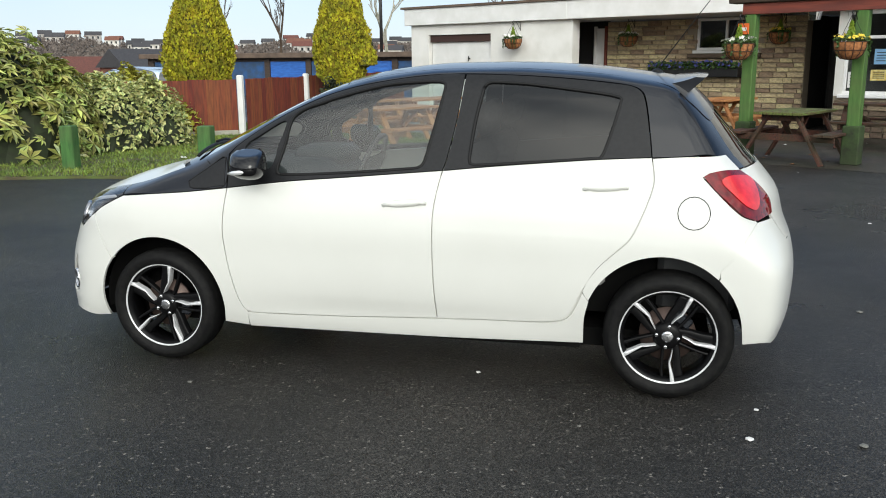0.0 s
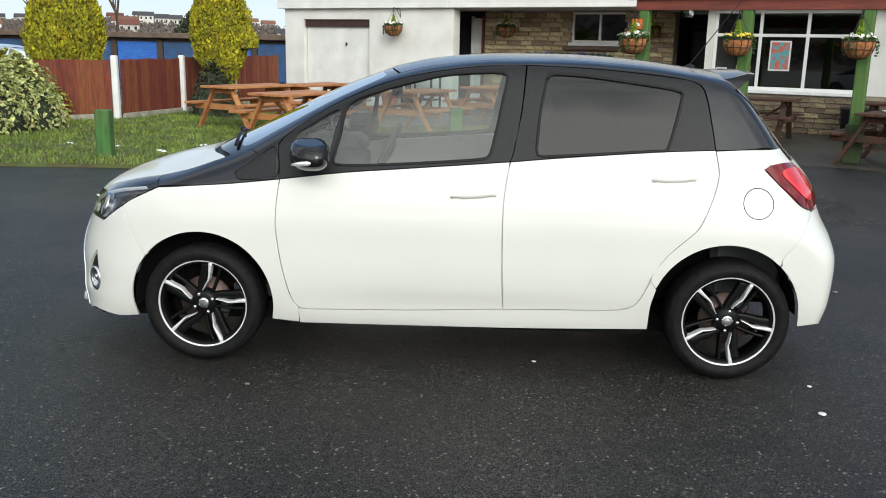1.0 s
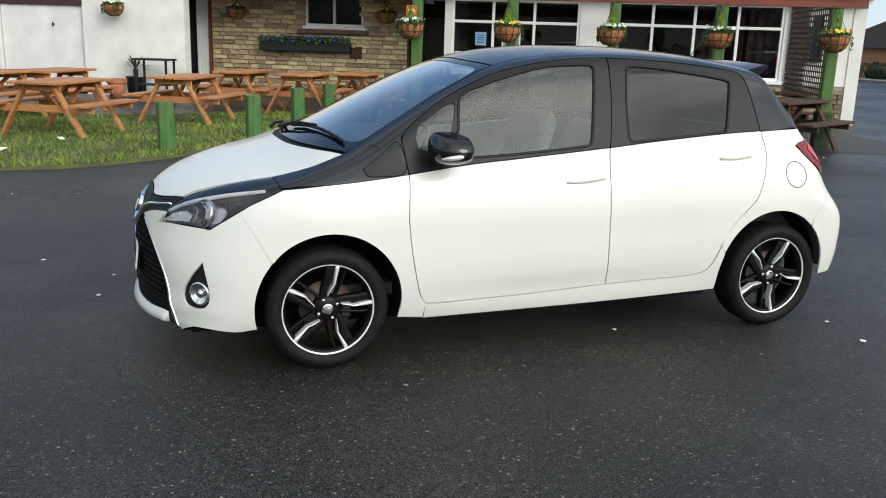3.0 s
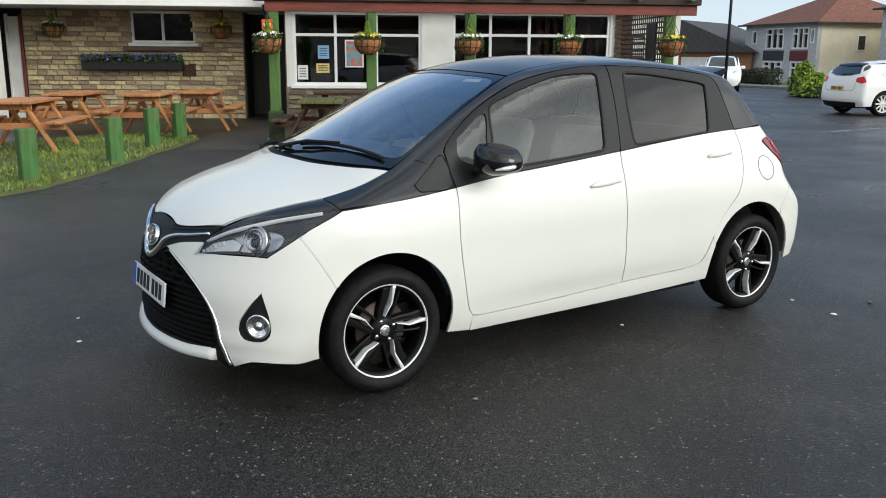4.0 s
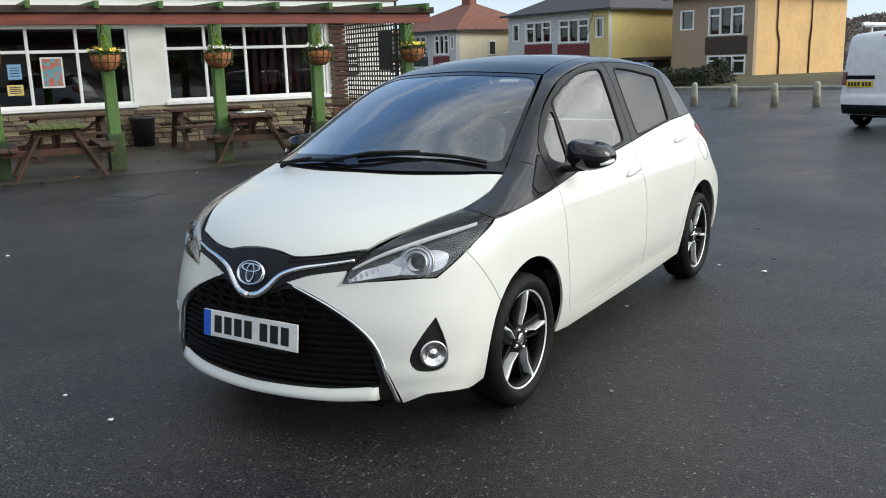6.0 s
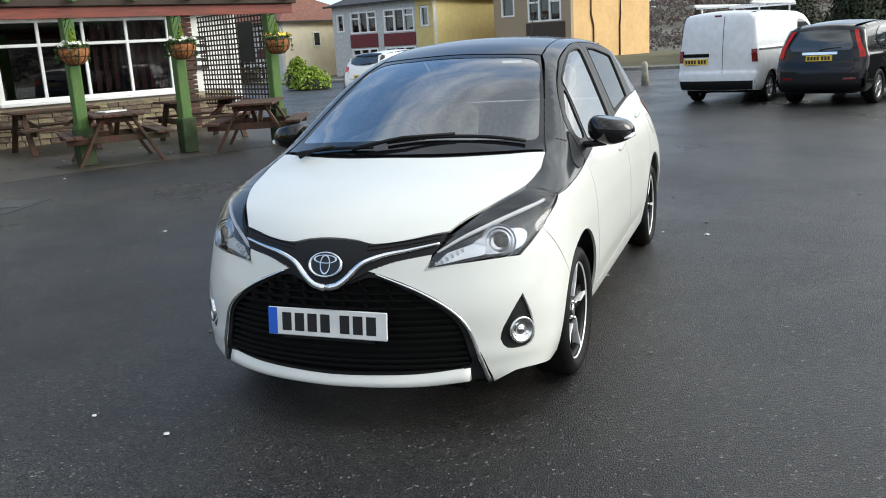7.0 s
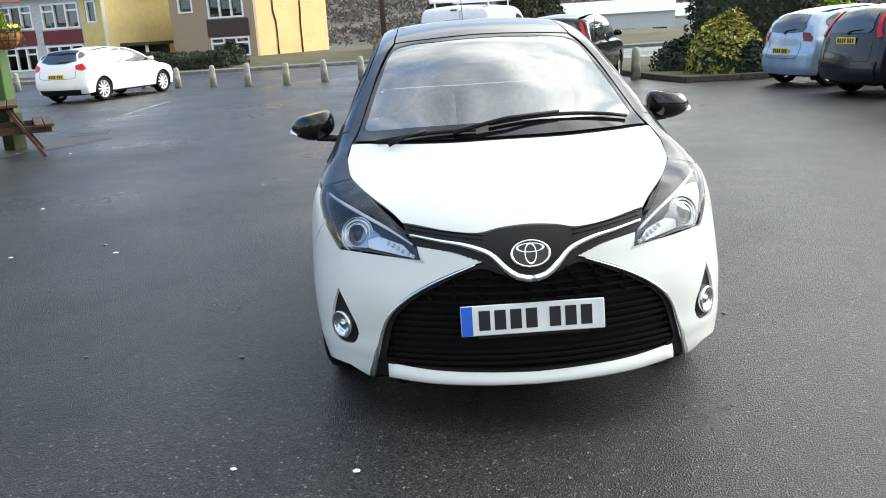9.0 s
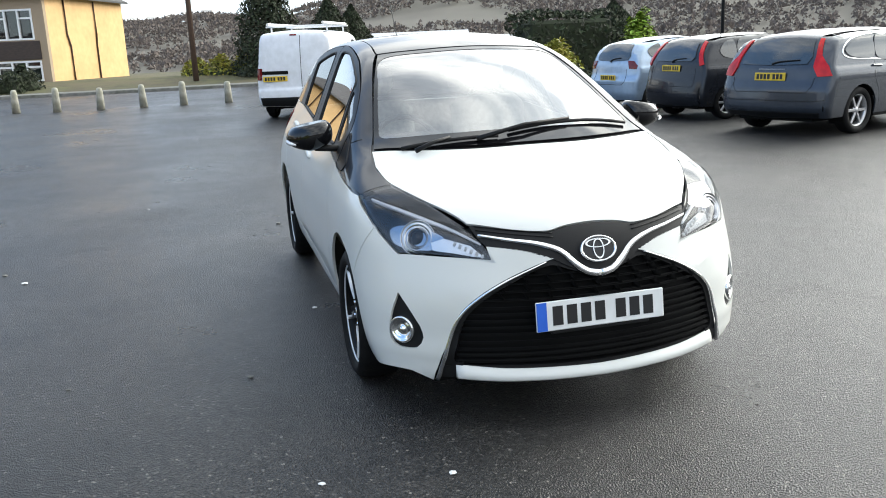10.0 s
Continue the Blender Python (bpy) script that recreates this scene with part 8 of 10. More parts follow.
def shrub(name, x, y, label, mounds, mat, n, size, droop=0.6, petal=False):
    rng = np.random.default_rng(int(abs(x * 100 + y * 10)) + 1)
    ob = thing(name, pose(x, y, 0.03), label, "shrub")
    V, F = [], []
    off = 0
    for i, (mx, my, r, h) in enumerate(mounds):
        p, d = mound_points(rng, n, (mx, my), r, h, seed=i * 3.1)
        if petal:      # large lobed leaves: seven fingers round one stalk
            q = len(p)
            nn = d / np.linalg.norm(d, axis=1, keepdims=True) + rng.normal(0, 0.35, (q, 3)) + (0, 0, 0.4)
            nn /= np.linalg.norm(nn, axis=1, keepdims=True)
            t = np.cross(nn, rng.normal(size=(q, 3)))
            t /= np.linalg.norm(t, axis=1, keepdims=True)
            s = np.cross(nn, t)
            sz = size * rng.uniform(0.6, 1.2, (q, 1))
            for k in range(7):
                a = (k - 3) * 0.72
                dr = t * math.cos(a) + s * math.sin(a)
                sd = -t * math.sin(a) + s * math.cos(a)
                ln = sz * (1 - 0.05 * abs(k - 3) ** 1.5)
                base = p
                v = np.zeros((q * 4, 3))
                v[0::4] = base
                v[1::4] = base + dr * ln * 0.55 + sd * ln * 0.16 + nn * ln * 0.05
                v[2::4] = base + dr * ln - nn * ln * 0.18
                v[3::4] = base + dr * ln * 0.55 - sd * ln * 0.16 + nn * ln * 0.05
                V.append(v)
                F += [(off + 4 * j, off + 4 * j + 1, off + 4 * j + 2, off + 4 * j + 3) for j in range(q)]
                off += 4 * q
        else:
            v, f = leaf_cloud(rng, p, d, size, droop=droop)
            V.append(v)
            F += [tuple(off + k for k in ff) for ff in f]
            off += len(v)
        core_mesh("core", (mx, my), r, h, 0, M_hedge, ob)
    stuff_part("foliage", raw("foliage", np.vstack(V), F, mat), None, ob)
    return ob


shrub("fatsia_shrub", -9.1, 6.7, "large glossy green shrub with big lobed leaves and yellowing tips", [(0, 0, 1.3, 2.1), (-1.4, -0.5, 1.3, 2.25), (0.55, 0.75, 0.8, 1.5), (-0.2, -0.55, 0.85, 1.3)], M_fatsia, 850, 0.22, petal=True)
shrub("variegated_shrub", -8.25, 8.6, "cream and green variegated laurel shrub", [(0, 0, 0.85, 1.2), (0.25, 0.8, 0.75, 1.15), (-0.5, 0.7, 0.8, 1.25)], M_vari, 2200, 0.11)
shrub("golden_shrub", -9.2, 10.8, "golden yellow leafed shrub behind the hedge", [(0, 0, 0.65, 1.35), (0.7, 0.5, 0.5, 1.0)], M_yleaf, 1700, 0.1)
shrub("twiggy_shrub", -5.9, 13.2, "dark leafless twiggy shrub against the fence", [(0, 0, 0.55, 1.05)], M_hedge, 700, 0.1)
shrub("golden_shrub", 14.0, -6.1, "yellow-green leafed shrub in the kerbed bed", [(0, 0, 0.85, 1.25), (0.8, -0.3, 0.7, 1.0)], M_yleaf, 2000, 0.13)
shrub("dark_shrub", 15.6, -5.6, "low dark green shrub in the kerbed bed", [(0, 0, 0.75, 0.75), (-2.2, -0.9, 0.6, 0.65)], M_hedge, 1300, 0.12)
shrub("spiky_shrub", 17.4, -10.0, "spiky yellow-green shrub beside the dark hedge", [(0, 0, 0.65, 1.9)], M_limeleaf, 1600, 0.17, droop=0.1)


def cypress(x, y, rows, label, lobes=()):
    """A golden conifer: sprays of scale leaves in upright tufts over a tapered body."""
    rng = np.random.default_rng(int(abs(x) * 37))
    ob = thing("golden_conifer", pose(x, y, 0), label, "tree", "golden conifers")
    bm = bmesh.new()
    tube(bm, [(0, 0, 0), (0.03, 0, 0.6), (-0.02, 0.02, 1.4), (0, 0, 2.6)], [0.14, 0.11, 0.08, 0.03], 10)
    part("trunk", bm, M_bark, ob, "", True)
    prof = pchip([p[0] for p in rows], [p[1] for p in rows])
    z0, z1 = rows[0][0], rows[-1][0]
    n = 30000
    z = z0 + (z1 - z0) * rng.uniform(0, 1, n) ** 1.15
    a = rng.uniform(0, 2 * np.pi, n)
    lump = np.array([1 + 0.16 * noise.noise((math.cos(t) * 2.6, math.sin(t) * 2.6, h * 1.3)) + 0.09 * noise.noise((math.cos(t) * 7, math.sin(t) * 7, h * 3.5)) for t, h in zip(a, z)])
    r = prof(z) * lump * rng.uniform(0.84, 1.02, n)
    p = np.column_stack([np.cos(a) * r, np.sin(a) * r, z])
    d = np.column_stack([np.cos(a), np.sin(a), np.full(n, 0.5)])
    for lx, ly, lz, lr, lh in lobes:
        m = 2600
        q, e = mound_points(rng, m, (lx, ly), lr, lh, lz - lh * 0.3, seed=lx * 5)
        p, d = np.vstack([p, q]), np.vstack([d, e])
    # upright sprays: long axis mostly up and out
    m = len(p)
    nrm = d / np.linalg.norm(d, axis=1, keepdims=True)
    up = np.array((0, 0, 1.0)) + nrm * 0.75 + rng.normal(0, 0.3, (m, 3))
    up /= np.linalg.norm(up, axis=1, keepdims=True)
    s = np.cross(nrm + rng.normal(0, 0.5, (m, 3)), up)
    s /= np.linalg.norm(s, axis=1, keepdims=True) + 1e-9
    L = rng.uniform(0.03, 0.075, (m, 1))
    W = L * rng.uniform(0.3, 0.5, (m, 1))
    v = np.zeros((m * 4, 3))
    v[0::4], v[1::4], v[2::4], v[3::4] = p - up * L * 0.4, p + s * W, p + up * L * 0.7, p - s * W
    stuff_part("crown", raw("crown", v, [(4 * i, 4 * i + 1, 4 * i + 2, 4 * i + 3) for i in range(m)], M_cypress), None, ob, "golden-green scale foliage")
    # solid filler inside the crown; its darker colour stands for the shade there
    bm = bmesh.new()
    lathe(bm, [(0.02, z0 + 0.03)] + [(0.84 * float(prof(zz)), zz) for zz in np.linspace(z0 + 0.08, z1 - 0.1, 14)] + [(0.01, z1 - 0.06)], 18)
    part("dark_filler_core", bm, M_cypresscore, ob, "", True)
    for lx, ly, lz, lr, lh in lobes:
        core_mesh("dark_filler_core", (lx, ly), lr, lh, lz - lh * 0.3, M_cypresscore, ob)


# darker copy of the conifer foliage, with inner shade put into the colour
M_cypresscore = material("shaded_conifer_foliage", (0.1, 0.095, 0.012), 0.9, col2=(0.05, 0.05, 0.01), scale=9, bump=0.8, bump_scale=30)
cypress(-8.5, 12.2, [(0.72, 0.4), (1.0, 0.6), (1.5, 0.7), (2.1, 0.62), (2.8, 0.42), (3.4, 0.2), (3.8, 0.04)], "tall golden conifer with a rounded cone crown", [(-0.5, -0.35, 0.55, 0.4, 0.6), (0.42, -0.35, 0.45, 0.36, 0.55), (0.1, -0.5, 0.2, 0.3, 0.4)])
cypress(-5.98, 14.0, [(0.55, 0.2), (0.9, 0.36), (1.3, 0.54), (1.9, 0.6), (2.6, 0.47), (3.2, 0.28), (3.6, 0.05)], "golden conifer with a narrow foot and swelling crown", [(0.45, 0.0, 1.55, 0.36, 0.5)])


# ---- hanging baskets, troughs, pots ----
def hanging_basket(m, seed, bracket=True, label="coir hanging basket with winter flowers and trailing ivy"):
    rng = np.random.default_rng(seed)
    ob = thing("hanging_basket", m, label, "hanging basket", "hanging baskets")
    bm = bmesh.new()
    prof = [(0.02, -0.24), (0.11, -0.225), (0.175, -0.16), (0.205, -0.075), (0.212, 0.0), (0.195, 0.0), (0.17, -0.02), (0.001, -0.02)]
    lathe(bm, prof, 28)
    part("liner", bm, M_coir, ob, "orange-brown coir liner", True)
    for k in range(12):
        bm = bmesh.new()
        a = 2 * math.pi * k / 12
        tube(bm, [(math.cos(a) * r * 1.03, math.sin(a) * r * 1.03, z) for r, z in prof[:5]], 0.006, 5)
        part("wire", bm, M_redwood, ob)
    bm = bmesh.new()
    for z, r in ((0.0, 0.218), (-0.115, 0.2)):
        tube(bm, [(math.cos(2 * math.pi * i / 20) * r, math.sin(2 * math.pi * i / 20) * r, z) for i in range(21)], 0.006, 5)
    part("hoop", bm, M_redwood, ob)
    n = 420
    a = rng.uniform(0, 2 * np.pi, n)
    r = 0.22 * np.sqrt(rng.uniform(0, 1, n))
    p = np.column_stack([np.cos(a) * r, np.sin(a) * r, 0.02 + 0.08 * rng.random(n) * (1 - r / 0.3)])
    tr = 110                                     # trailing strands
    b = rng.choice(rng.uniform(0, 2 * np.pi, 6), tr)
    zz = -0.2 * rng.uniform(0, 1, tr) ** 1.5
    p = np.vstack([p, np.column_stack([np.cos(b) * (0.23 + 0.03 * rng.random(tr)), np.sin(b) * (0.23 + 0.03 * rng.random(tr)), zz])])
    v, f = leaf_cloud(rng, p, np.tile((0, 0, 1.0), (len(p), 1)), 0.055, droop=0.9)
    stuff_part("foliage", raw("foliage", v, f, M_leaf), None, ob)
    n = 260                                      # small upright conifer in the middle
    t = rng.uniform(0, 1, n)
    a = rng.uniform(0, 2 * np.pi, n)
    p = np.column_stack([np.cos(a) * 0.06 * (1 - t), np.sin(a) * 0.06 * (1 - t), 0.05 + 0.22 * t])
    v, f = leaf_cloud(rng, p, np.column_stack([np.cos(a), np.sin(a), np.full(n, 0.6)]), 0.06, droop=0.5)
    stuff_part("dwarf_conifer", raw("dwarf_conifer", v, f, M_limeleaf), None, ob, "bright green dwarf conifer")
    n = 46
    a = rng.uniform(0, 2 * np.pi, n)
    r = rng.uniform(0.1, 0.24, n)
    p = np.column_stack([np.cos(a) * r, np.sin(a) * r, rng.uniform(0.04, 0.1, n)])
    v, f = leaf_cloud(rng, p, np.column_stack([np.cos(a), np.sin(a), np.full(n, 1.0)]), 0.06, ((-0.5, 0), (0, 0.45), (0.5, 0), (0, -0.45)), droop=0.4)
    stuff_part("flower", raw("flower", v, f, M_petal_w if seed % 3 else M_petal_y), None, ob, "white and yellow winter flowers")
    bm = bmesh.new()
    for k in range(3):
        a = 2 * math.pi * k / 3
        rod(bm, (0.2 * math.cos(a), 0.2 * math.sin(a), 0.0), (0, 0, 0.38), 0.004, seg=5)
    part("chain", bm, M_iron, ob)
    if bracket:
        bm = bmesh.new()
        tube(bm, [(0, 0.3, 0.2), (0, 0.28, 0.4), (0, 0.0, 0.42), (0, -0.03, 0.38)], 0.009, 6)
        tube(bm, [(0, 0.3, 0.22), (0, 0.12, 0.41)], 0.007, 6)
        part("bracket", bm, M_iron, ob, "black iron bracket")


for i, s in enumerate((-2.28, -0.7, 0.94, 2.6, 4.32)):
    hanging_basket(B @ Matrix.Translation((s - 0.06, D_PERG - 0.3, 1.72)), 11 + i)
hanging_basket(B @ Matrix.Translation((-9.8, D_GAR - 0.3, 2.0)), 31)
hanging_basket(B @ Matrix.Translation((-7.55, D_STONE - 0.35, 2.03)), 32)
hanging_basket(B @ Matrix.Translation((-3.95, D_STONE - 0.35, 2.03)), 33)


def trough():
    ob = thing("window_box", B @ Matrix.Translation((-5.95, D_STONE - 0.14, 1.1)), "dark timber window box full of blue winter pansies", "window box")
    bm = bmesh.new()
    box(bm, -1.1, -0.13, 0, 1.1, 0.12, 0.2, bev=0.01)
    part("box", bm, M_dark, ob)
    rng = np.random.default_rng(3)
    n = 900
    p = np.column_stack([rng.uniform(-1.1, 1.1, n), rng.uniform(-0.18, 0.12, n), rng.uniform(0.16, 0.34, n)])
    v, f = leaf_cloud(rng, p, np.tile((0, -0.3, 1.0), (n, 1)), 0.08, droop=0.9)
    stuff_part("foliage", raw("foliage", v, f, M_leaf), None, ob)
    n = 130
    p = np.column_stack([rng.uniform(-1.1, 1.1, n), rng.uniform(-0.2, 0.05, n), rng.uniform(0.22, 0.36, n)])
    v, f = leaf_cloud(rng, p, np.tile((0, -0.8, 0.6), (n, 1)), 0.07, ((-0.5, 0), (0, 0.45), (0.5, 0), (0, -0.45)), droop=0.4)
    stuff_part("flower", raw("flower", v, f, M_petal_b), None, ob, "blue pansies")
    bm = bmesh.new()
    box(bm, -4.9, D_STONE - 0.02, 0.9, -4.6, D_STONE + 0.05, 1.24, bev=0.01)
    tagged(part("vent_cover", bm, M_redwood, None, "", False, B), "dark brown square vent cover on the stone wall", "vent")


trough()


def pot(x, y, kind):
    if kind == "terracotta":
        ob = thing("plant_pot", pose(x, y, 0, 0, 0, 20), "tapered round terracotta plant pot by the white wall", "plant pot")
        bm = bmesh.new()
        lathe(bm, [(0.001, 0.0), (0.15, 0.0), (0.2, 0.36), (0.17, 0.36), (0.16, 0.3), (0.001, 0.3)], 24)
        part("pot", bm, M_terracotta, ob, "", True)
        bm = bmesh.new()
        lathe(bm, [(0.2, 0.33), (0.222, 0.335), (0.225, 0.42), (0.195, 0.42), (0.185, 0.34)], 24)
        part("rim", bm, M_terracotta, ob)
    else:
        ob = thing("potted_palm", pose(x, y, 0), "small spiky palm in a dark round pot", "plant")
        bm = bmesh.new()
        lathe(bm, [(0.001, 0), (0.17, 0), (0.22, 0.42), (0.24, 0.45), (0.2, 0.45), (0.001, 0.4)], 20)
        part("pot", bm, M_bin, ob, "", True)
        bm = bmesh.new()
        for k in range(22):
            a = 2 * math.pi * k / 22 + 0.1 * (k % 3)
            e = 0.35 + 0.2 * (k % 4)
            d = Vector((math.cos(a) * math.cos(e), math.sin(a) * math.cos(e), math.sin(e)))
            s = d.cross(Vector((0, 0, 1))).normalized() * 0.022
            p0, p1, p2 = Vector((0, 0, 0.62)), Vector((0, 0, 0.62)) + d * 0.25, Vector((0, 0, 0.55)) + d * 0.48
            bm.faces.new([bm.verts.new(q) for q in (p0, p1 - s, p2, p1 + s)])
        part("foliage", bm, M_leaf, ob)
        bm = bmesh.new()
        rod(bm, (0, 0, 0.4), (0, 0, 0.62), 0.05, 0.06)
        part("stem", bm, M_bark, ob)


pot(-2.6, 16.1, "terracotta")
pot(-2.2, 16.6, "palm")
# dark side table by the passage, bin, lantern, sign, posters
ob = thing("side_table", B @ Matrix.Translation((-8.75, D_STONE - 2.2, 0)), "small dark timber side table by the white wall", "table")
bm = bmesh.new()
box(bm, -0.4, -0.25, 0.84, 0.4, 0.25, 0.88, bev=0.005)
part("tabletop", bm, M_dark, ob)
for x in (-0.35, 0.35):
    for y in (-0.2, 0.2):
        bm = bmesh.new()
        box(bm, x - 0.02, y - 0.02, 0, x + 0.02, y + 0.02, 0.84)
        part("leg", bm, M_dark, ob)
bm = bmesh.new()
box(bm, -0.36, -0.21, 0.3, 0.36, 0.21, 0.33)
part("shelf", bm, M_dark, ob)
ob = thing("litter_bin", B @ Matrix.Translation((0.5, D_BAR - 0.32, 0)), "black plastic litter bin against the stone plinth", "bin")
bm = bmesh.new()
lathe(bm, [(0.001, 0), (0.2, 0), (0.24, 0.52), (0.26, 0.54), (0.26, 0.58), (0.22, 0.58), (0.19, 0.1), (0.001, 0.06)], 24)
part("body", bm, M_bin, ob, "", True)
ob = thing("wall_lantern", B @ Matrix.Translation((-2.72, D_GAR - 0.36, 2.5)) @ Matrix.Scale(1.5, 4), "black and glass hanging porch lantern", "lamp")
bm = bmesh.new()
lathe(bm, [(0.001, 0.2), (0.05, 0.17), (0.13, 0.1), (0.12, 0.08)], 6)
lathe(bm, [(0.07, -0.2), (0.001, -0.21)], 6)
rod(bm, (0, 0, 0.18), (0, 0, 0.3), 0.01)
part("cap", bm, M_iron, ob)
bm = bmesh.new()
lathe(bm, [(0.12, 0.08), (0.075, -0.2)], 6)
part("glass", bm, M_winglass, ob)
bm = bmesh.new()
box(bm, -2.45, D_PERG - 0.12, 1.86, -2.28, D_PERG - 0.1, 2.02, bev=0.004)
sg_ = tagged(part("small_sign", bm, M_orangesign, None, "", False, B), "small orange sign on the pergola post", "sign")
bm = bmesh.new()
box(bm, -2.42, D_PERG - 0.126, 1.91, -2.31, D_PERG - 0.121, 1.96)
part("sign_bars", bm, M_paper, sg_)
for name, s0, s1, z0, z1, mat, label in (("paper_notice", -2.22, -2.0, 0.94, 1.24, M_paper, "white paper notice in the bar window"), ("blue_notice", -1.78, -1.54, 1.38, 1.66, M_bluesheet, "pale blue paper notice in the bar window"),
                                         ("yellow_notice", -1.82, -1.54, 1.08, 1.28, M_yellowsheet, "yellow printed notice in the bar window"), ("poster", -1.2, -0.8, 1.2, 1.78, M_poster, "colourful printed poster in the bar window")):
    bm = bmesh.new()
    box(bm, s0, D_BAR + 0.066, z0, s1, D_BAR + 0.07, z1)
    p = tagged(part(name, bm, M_paper if name == "poster" else mat, None, "", False, B), label, "poster")
    bm = bmesh.new()
    if name == "poster":
        box(bm, s0 + 0.03, D_BAR + 0.062, z0 + 0.03, s1 - 0.03, D_BAR + 0.065, z1 - 0.03)
        part("print", bm, M_poster, p, "colourful print")
    else:
        for k in range(4):
            zz = z0 + (z1 - z0) * (0.2 + 0.18 * k)
            box(bm, s0 + 0.04, D_BAR + 0.0635, zz, s1 - 0.04, D_BAR + 0.065, zz + 0.015)
        part("print_bars", bm, M_iron, p)
for k in range(9):
    bm = bmesh.new()
    s = 3.0 + 0.19 * k
    box(bm, s, D_BAR + 0.16, 0.95, s + 0.1, D_BAR + 0.18, 2.3)
    tagged(part("blind_slat", bm, M_blind, None, "", False, B), "dark red upright blind slat behind glass", "blind", "blind slats")
# slatted timber screen and white notice board at the bar's end
ob = thing("slatted_screen", B @ Matrix.Translation((4.86, D_BAR - 0.02, 0)), "brown horizontal slatted timber screen", "screen")
for k in range(24):
    bm = bmesh.new()
    box(bm, -0.14, -0.02, 0.05 + 0.1 * k, 0.24, 0.0, 0.13 + 0.1 * k, bev=0.004)
    part("slat", bm, M_redwood, ob)
bm = bmesh.new()
box(bm, 5.1, D_BAR - 0.04, 1.25, 5.4, D_BAR - 0.02, 1.95, bev=0.004)
nb = tagged(part("notice_board", bm, M_iron, None, "", False, B), "black board with white bars on the bar end", "sign")
for k in range(4):
    bm = bmesh.new()
    box(bm, 5.14, D_BAR - 0.046, 1.34 + 0.15 * k, 5.36, D_BAR - 0.04, 1.42 + 0.15 * k)
    part("bar", bm, M_paper, nb)
# papers on a table
bm = bmesh.new()
box(bm, -0.2, -0.12, 0.0, 0.2, 0.12, 0.02, bev=0.004)
tagged(part("folded_paper", bm, M_paper, None, "", False, pose(5.75, 8.1, 0.752, 0, 0, -10)), "white folded paper lying on the picnic table", "paper")
M_cover = material("worn_iron_cover", (0.05, 0.05, 0.05), 0.45, 0.3, col2=(0.025, 0.025, 0.025), scale=20, bump=0.4)
# manhole and drain covers, painted line, litter
for x, y in ((2.05, 6.38), (10.1, 6.25)):
    bm = bmesh.new()
    prism(bm, [(-0.46, 0.001), (0.46, 0.001), (0.44, 0.006), (-0.44, 0.006)], -0.3, 0.3)
    bmesh.ops.recalc_face_normals(bm, faces=bm.faces[:])
    tagged(part("drain_surround", bm, M_bin, None, "", False, pose(x, y, 0, 0, 0, 15)), "dark patched asphalt round the drain", "patch")
    bm = bmesh.new()
    box(bm, -0.1, -0.22, -0.02, 0.4, 0.22, 0.011, bev=0.003)
    tagged(part("drain_cover", bm, M_cover, None, "", False, pose(x, y, 0, 0, 0, 15)), "worn metal drain cover set in the asphalt", "drain cover")
bm = bmesh.new()
box(bm, 12.9, 6.75, 0.0, 16.7, 6.85, 0.004)
structure("parking_line", bm, M_line, "worn white painted parking line", "line")
rng = np.random.default_rng(8)
for k in range(46):
    x, y = rng.uniform(-5, 4), rng.uniform(-3.4, 5)
    if k > 30:
        x, y = rng.uniform(1, 14), rng.uniform(-3, 8)
    s = rng.uniform(0.008, 0.022)
    bm = bmesh.new()
    g = bmesh.ops.create_icosphere(bm, subdivisions=1, radius=s)
    for v in bm.verts:
        v.co.z = v.co.z * 0.3 + s * 0.3
        v.co.x *= rng.uniform(0.7, 1.5)
    tagged(part("grit", bm, M_paper if k % 3 else M_kerb, None, "", False, pose(x, y, 0.0, 0, 0, rng.uniform(0, 180))), "small pale scrap of grit on the asphalt", "grit", "scattered grit")

rng = np.random.default_rng(14)
for k in range(60):
    q = B @ Vector((rng.uniform(-2.6, 5.4), rng.uniform(9.0, 13.6), 0.0))
    s = rng.uniform(0.02, 0.05)
    bm = bmesh.new()
    ring = [bm.verts.new((s * math.cos(a) * (1 + 0.3 * math.cos(3 * a)), s * 0.7 * math.sin(a), 0.006 + 0.25 * s * abs(math.cos(a)))) for a in np.linspace(0, 2 * math.pi, 9)[:-1]]
    mid = bm.verts.new((0, 0, 0.004))
    for i in range(8):
        bm.faces.new((mid, ring[i], ring[(i + 1) % 8]))
    tagged(part("fallen_leaf", bm, M_coir if k % 4 else M_paper, None, "", False, pose(q.x, q.y, 0.002, 0, 0, rng.uniform(0, 360))), "dry fallen leaf on the damp terrace", "leaf", "fallen leaves")

# ---- roadside bollards, kerbed bed ----
def concrete_bollard(x, y, h=0.72, tilt=0):
    bm = bmesh.new()
    lathe(bm, [(0.001, 0), (0.115, 0), (0.088, h - 0.1), (0.07, h - 0.02), (0.03, h), (0.001, h)], 8)
    tagged(part("concrete_bollard", bm, M_concrete, None, "", True, pose(x, y, -0.01, tilt, tilt * 0.6, 0)), "weathered pale concrete bollard at the road edge", "bollard", "roadside bollards")


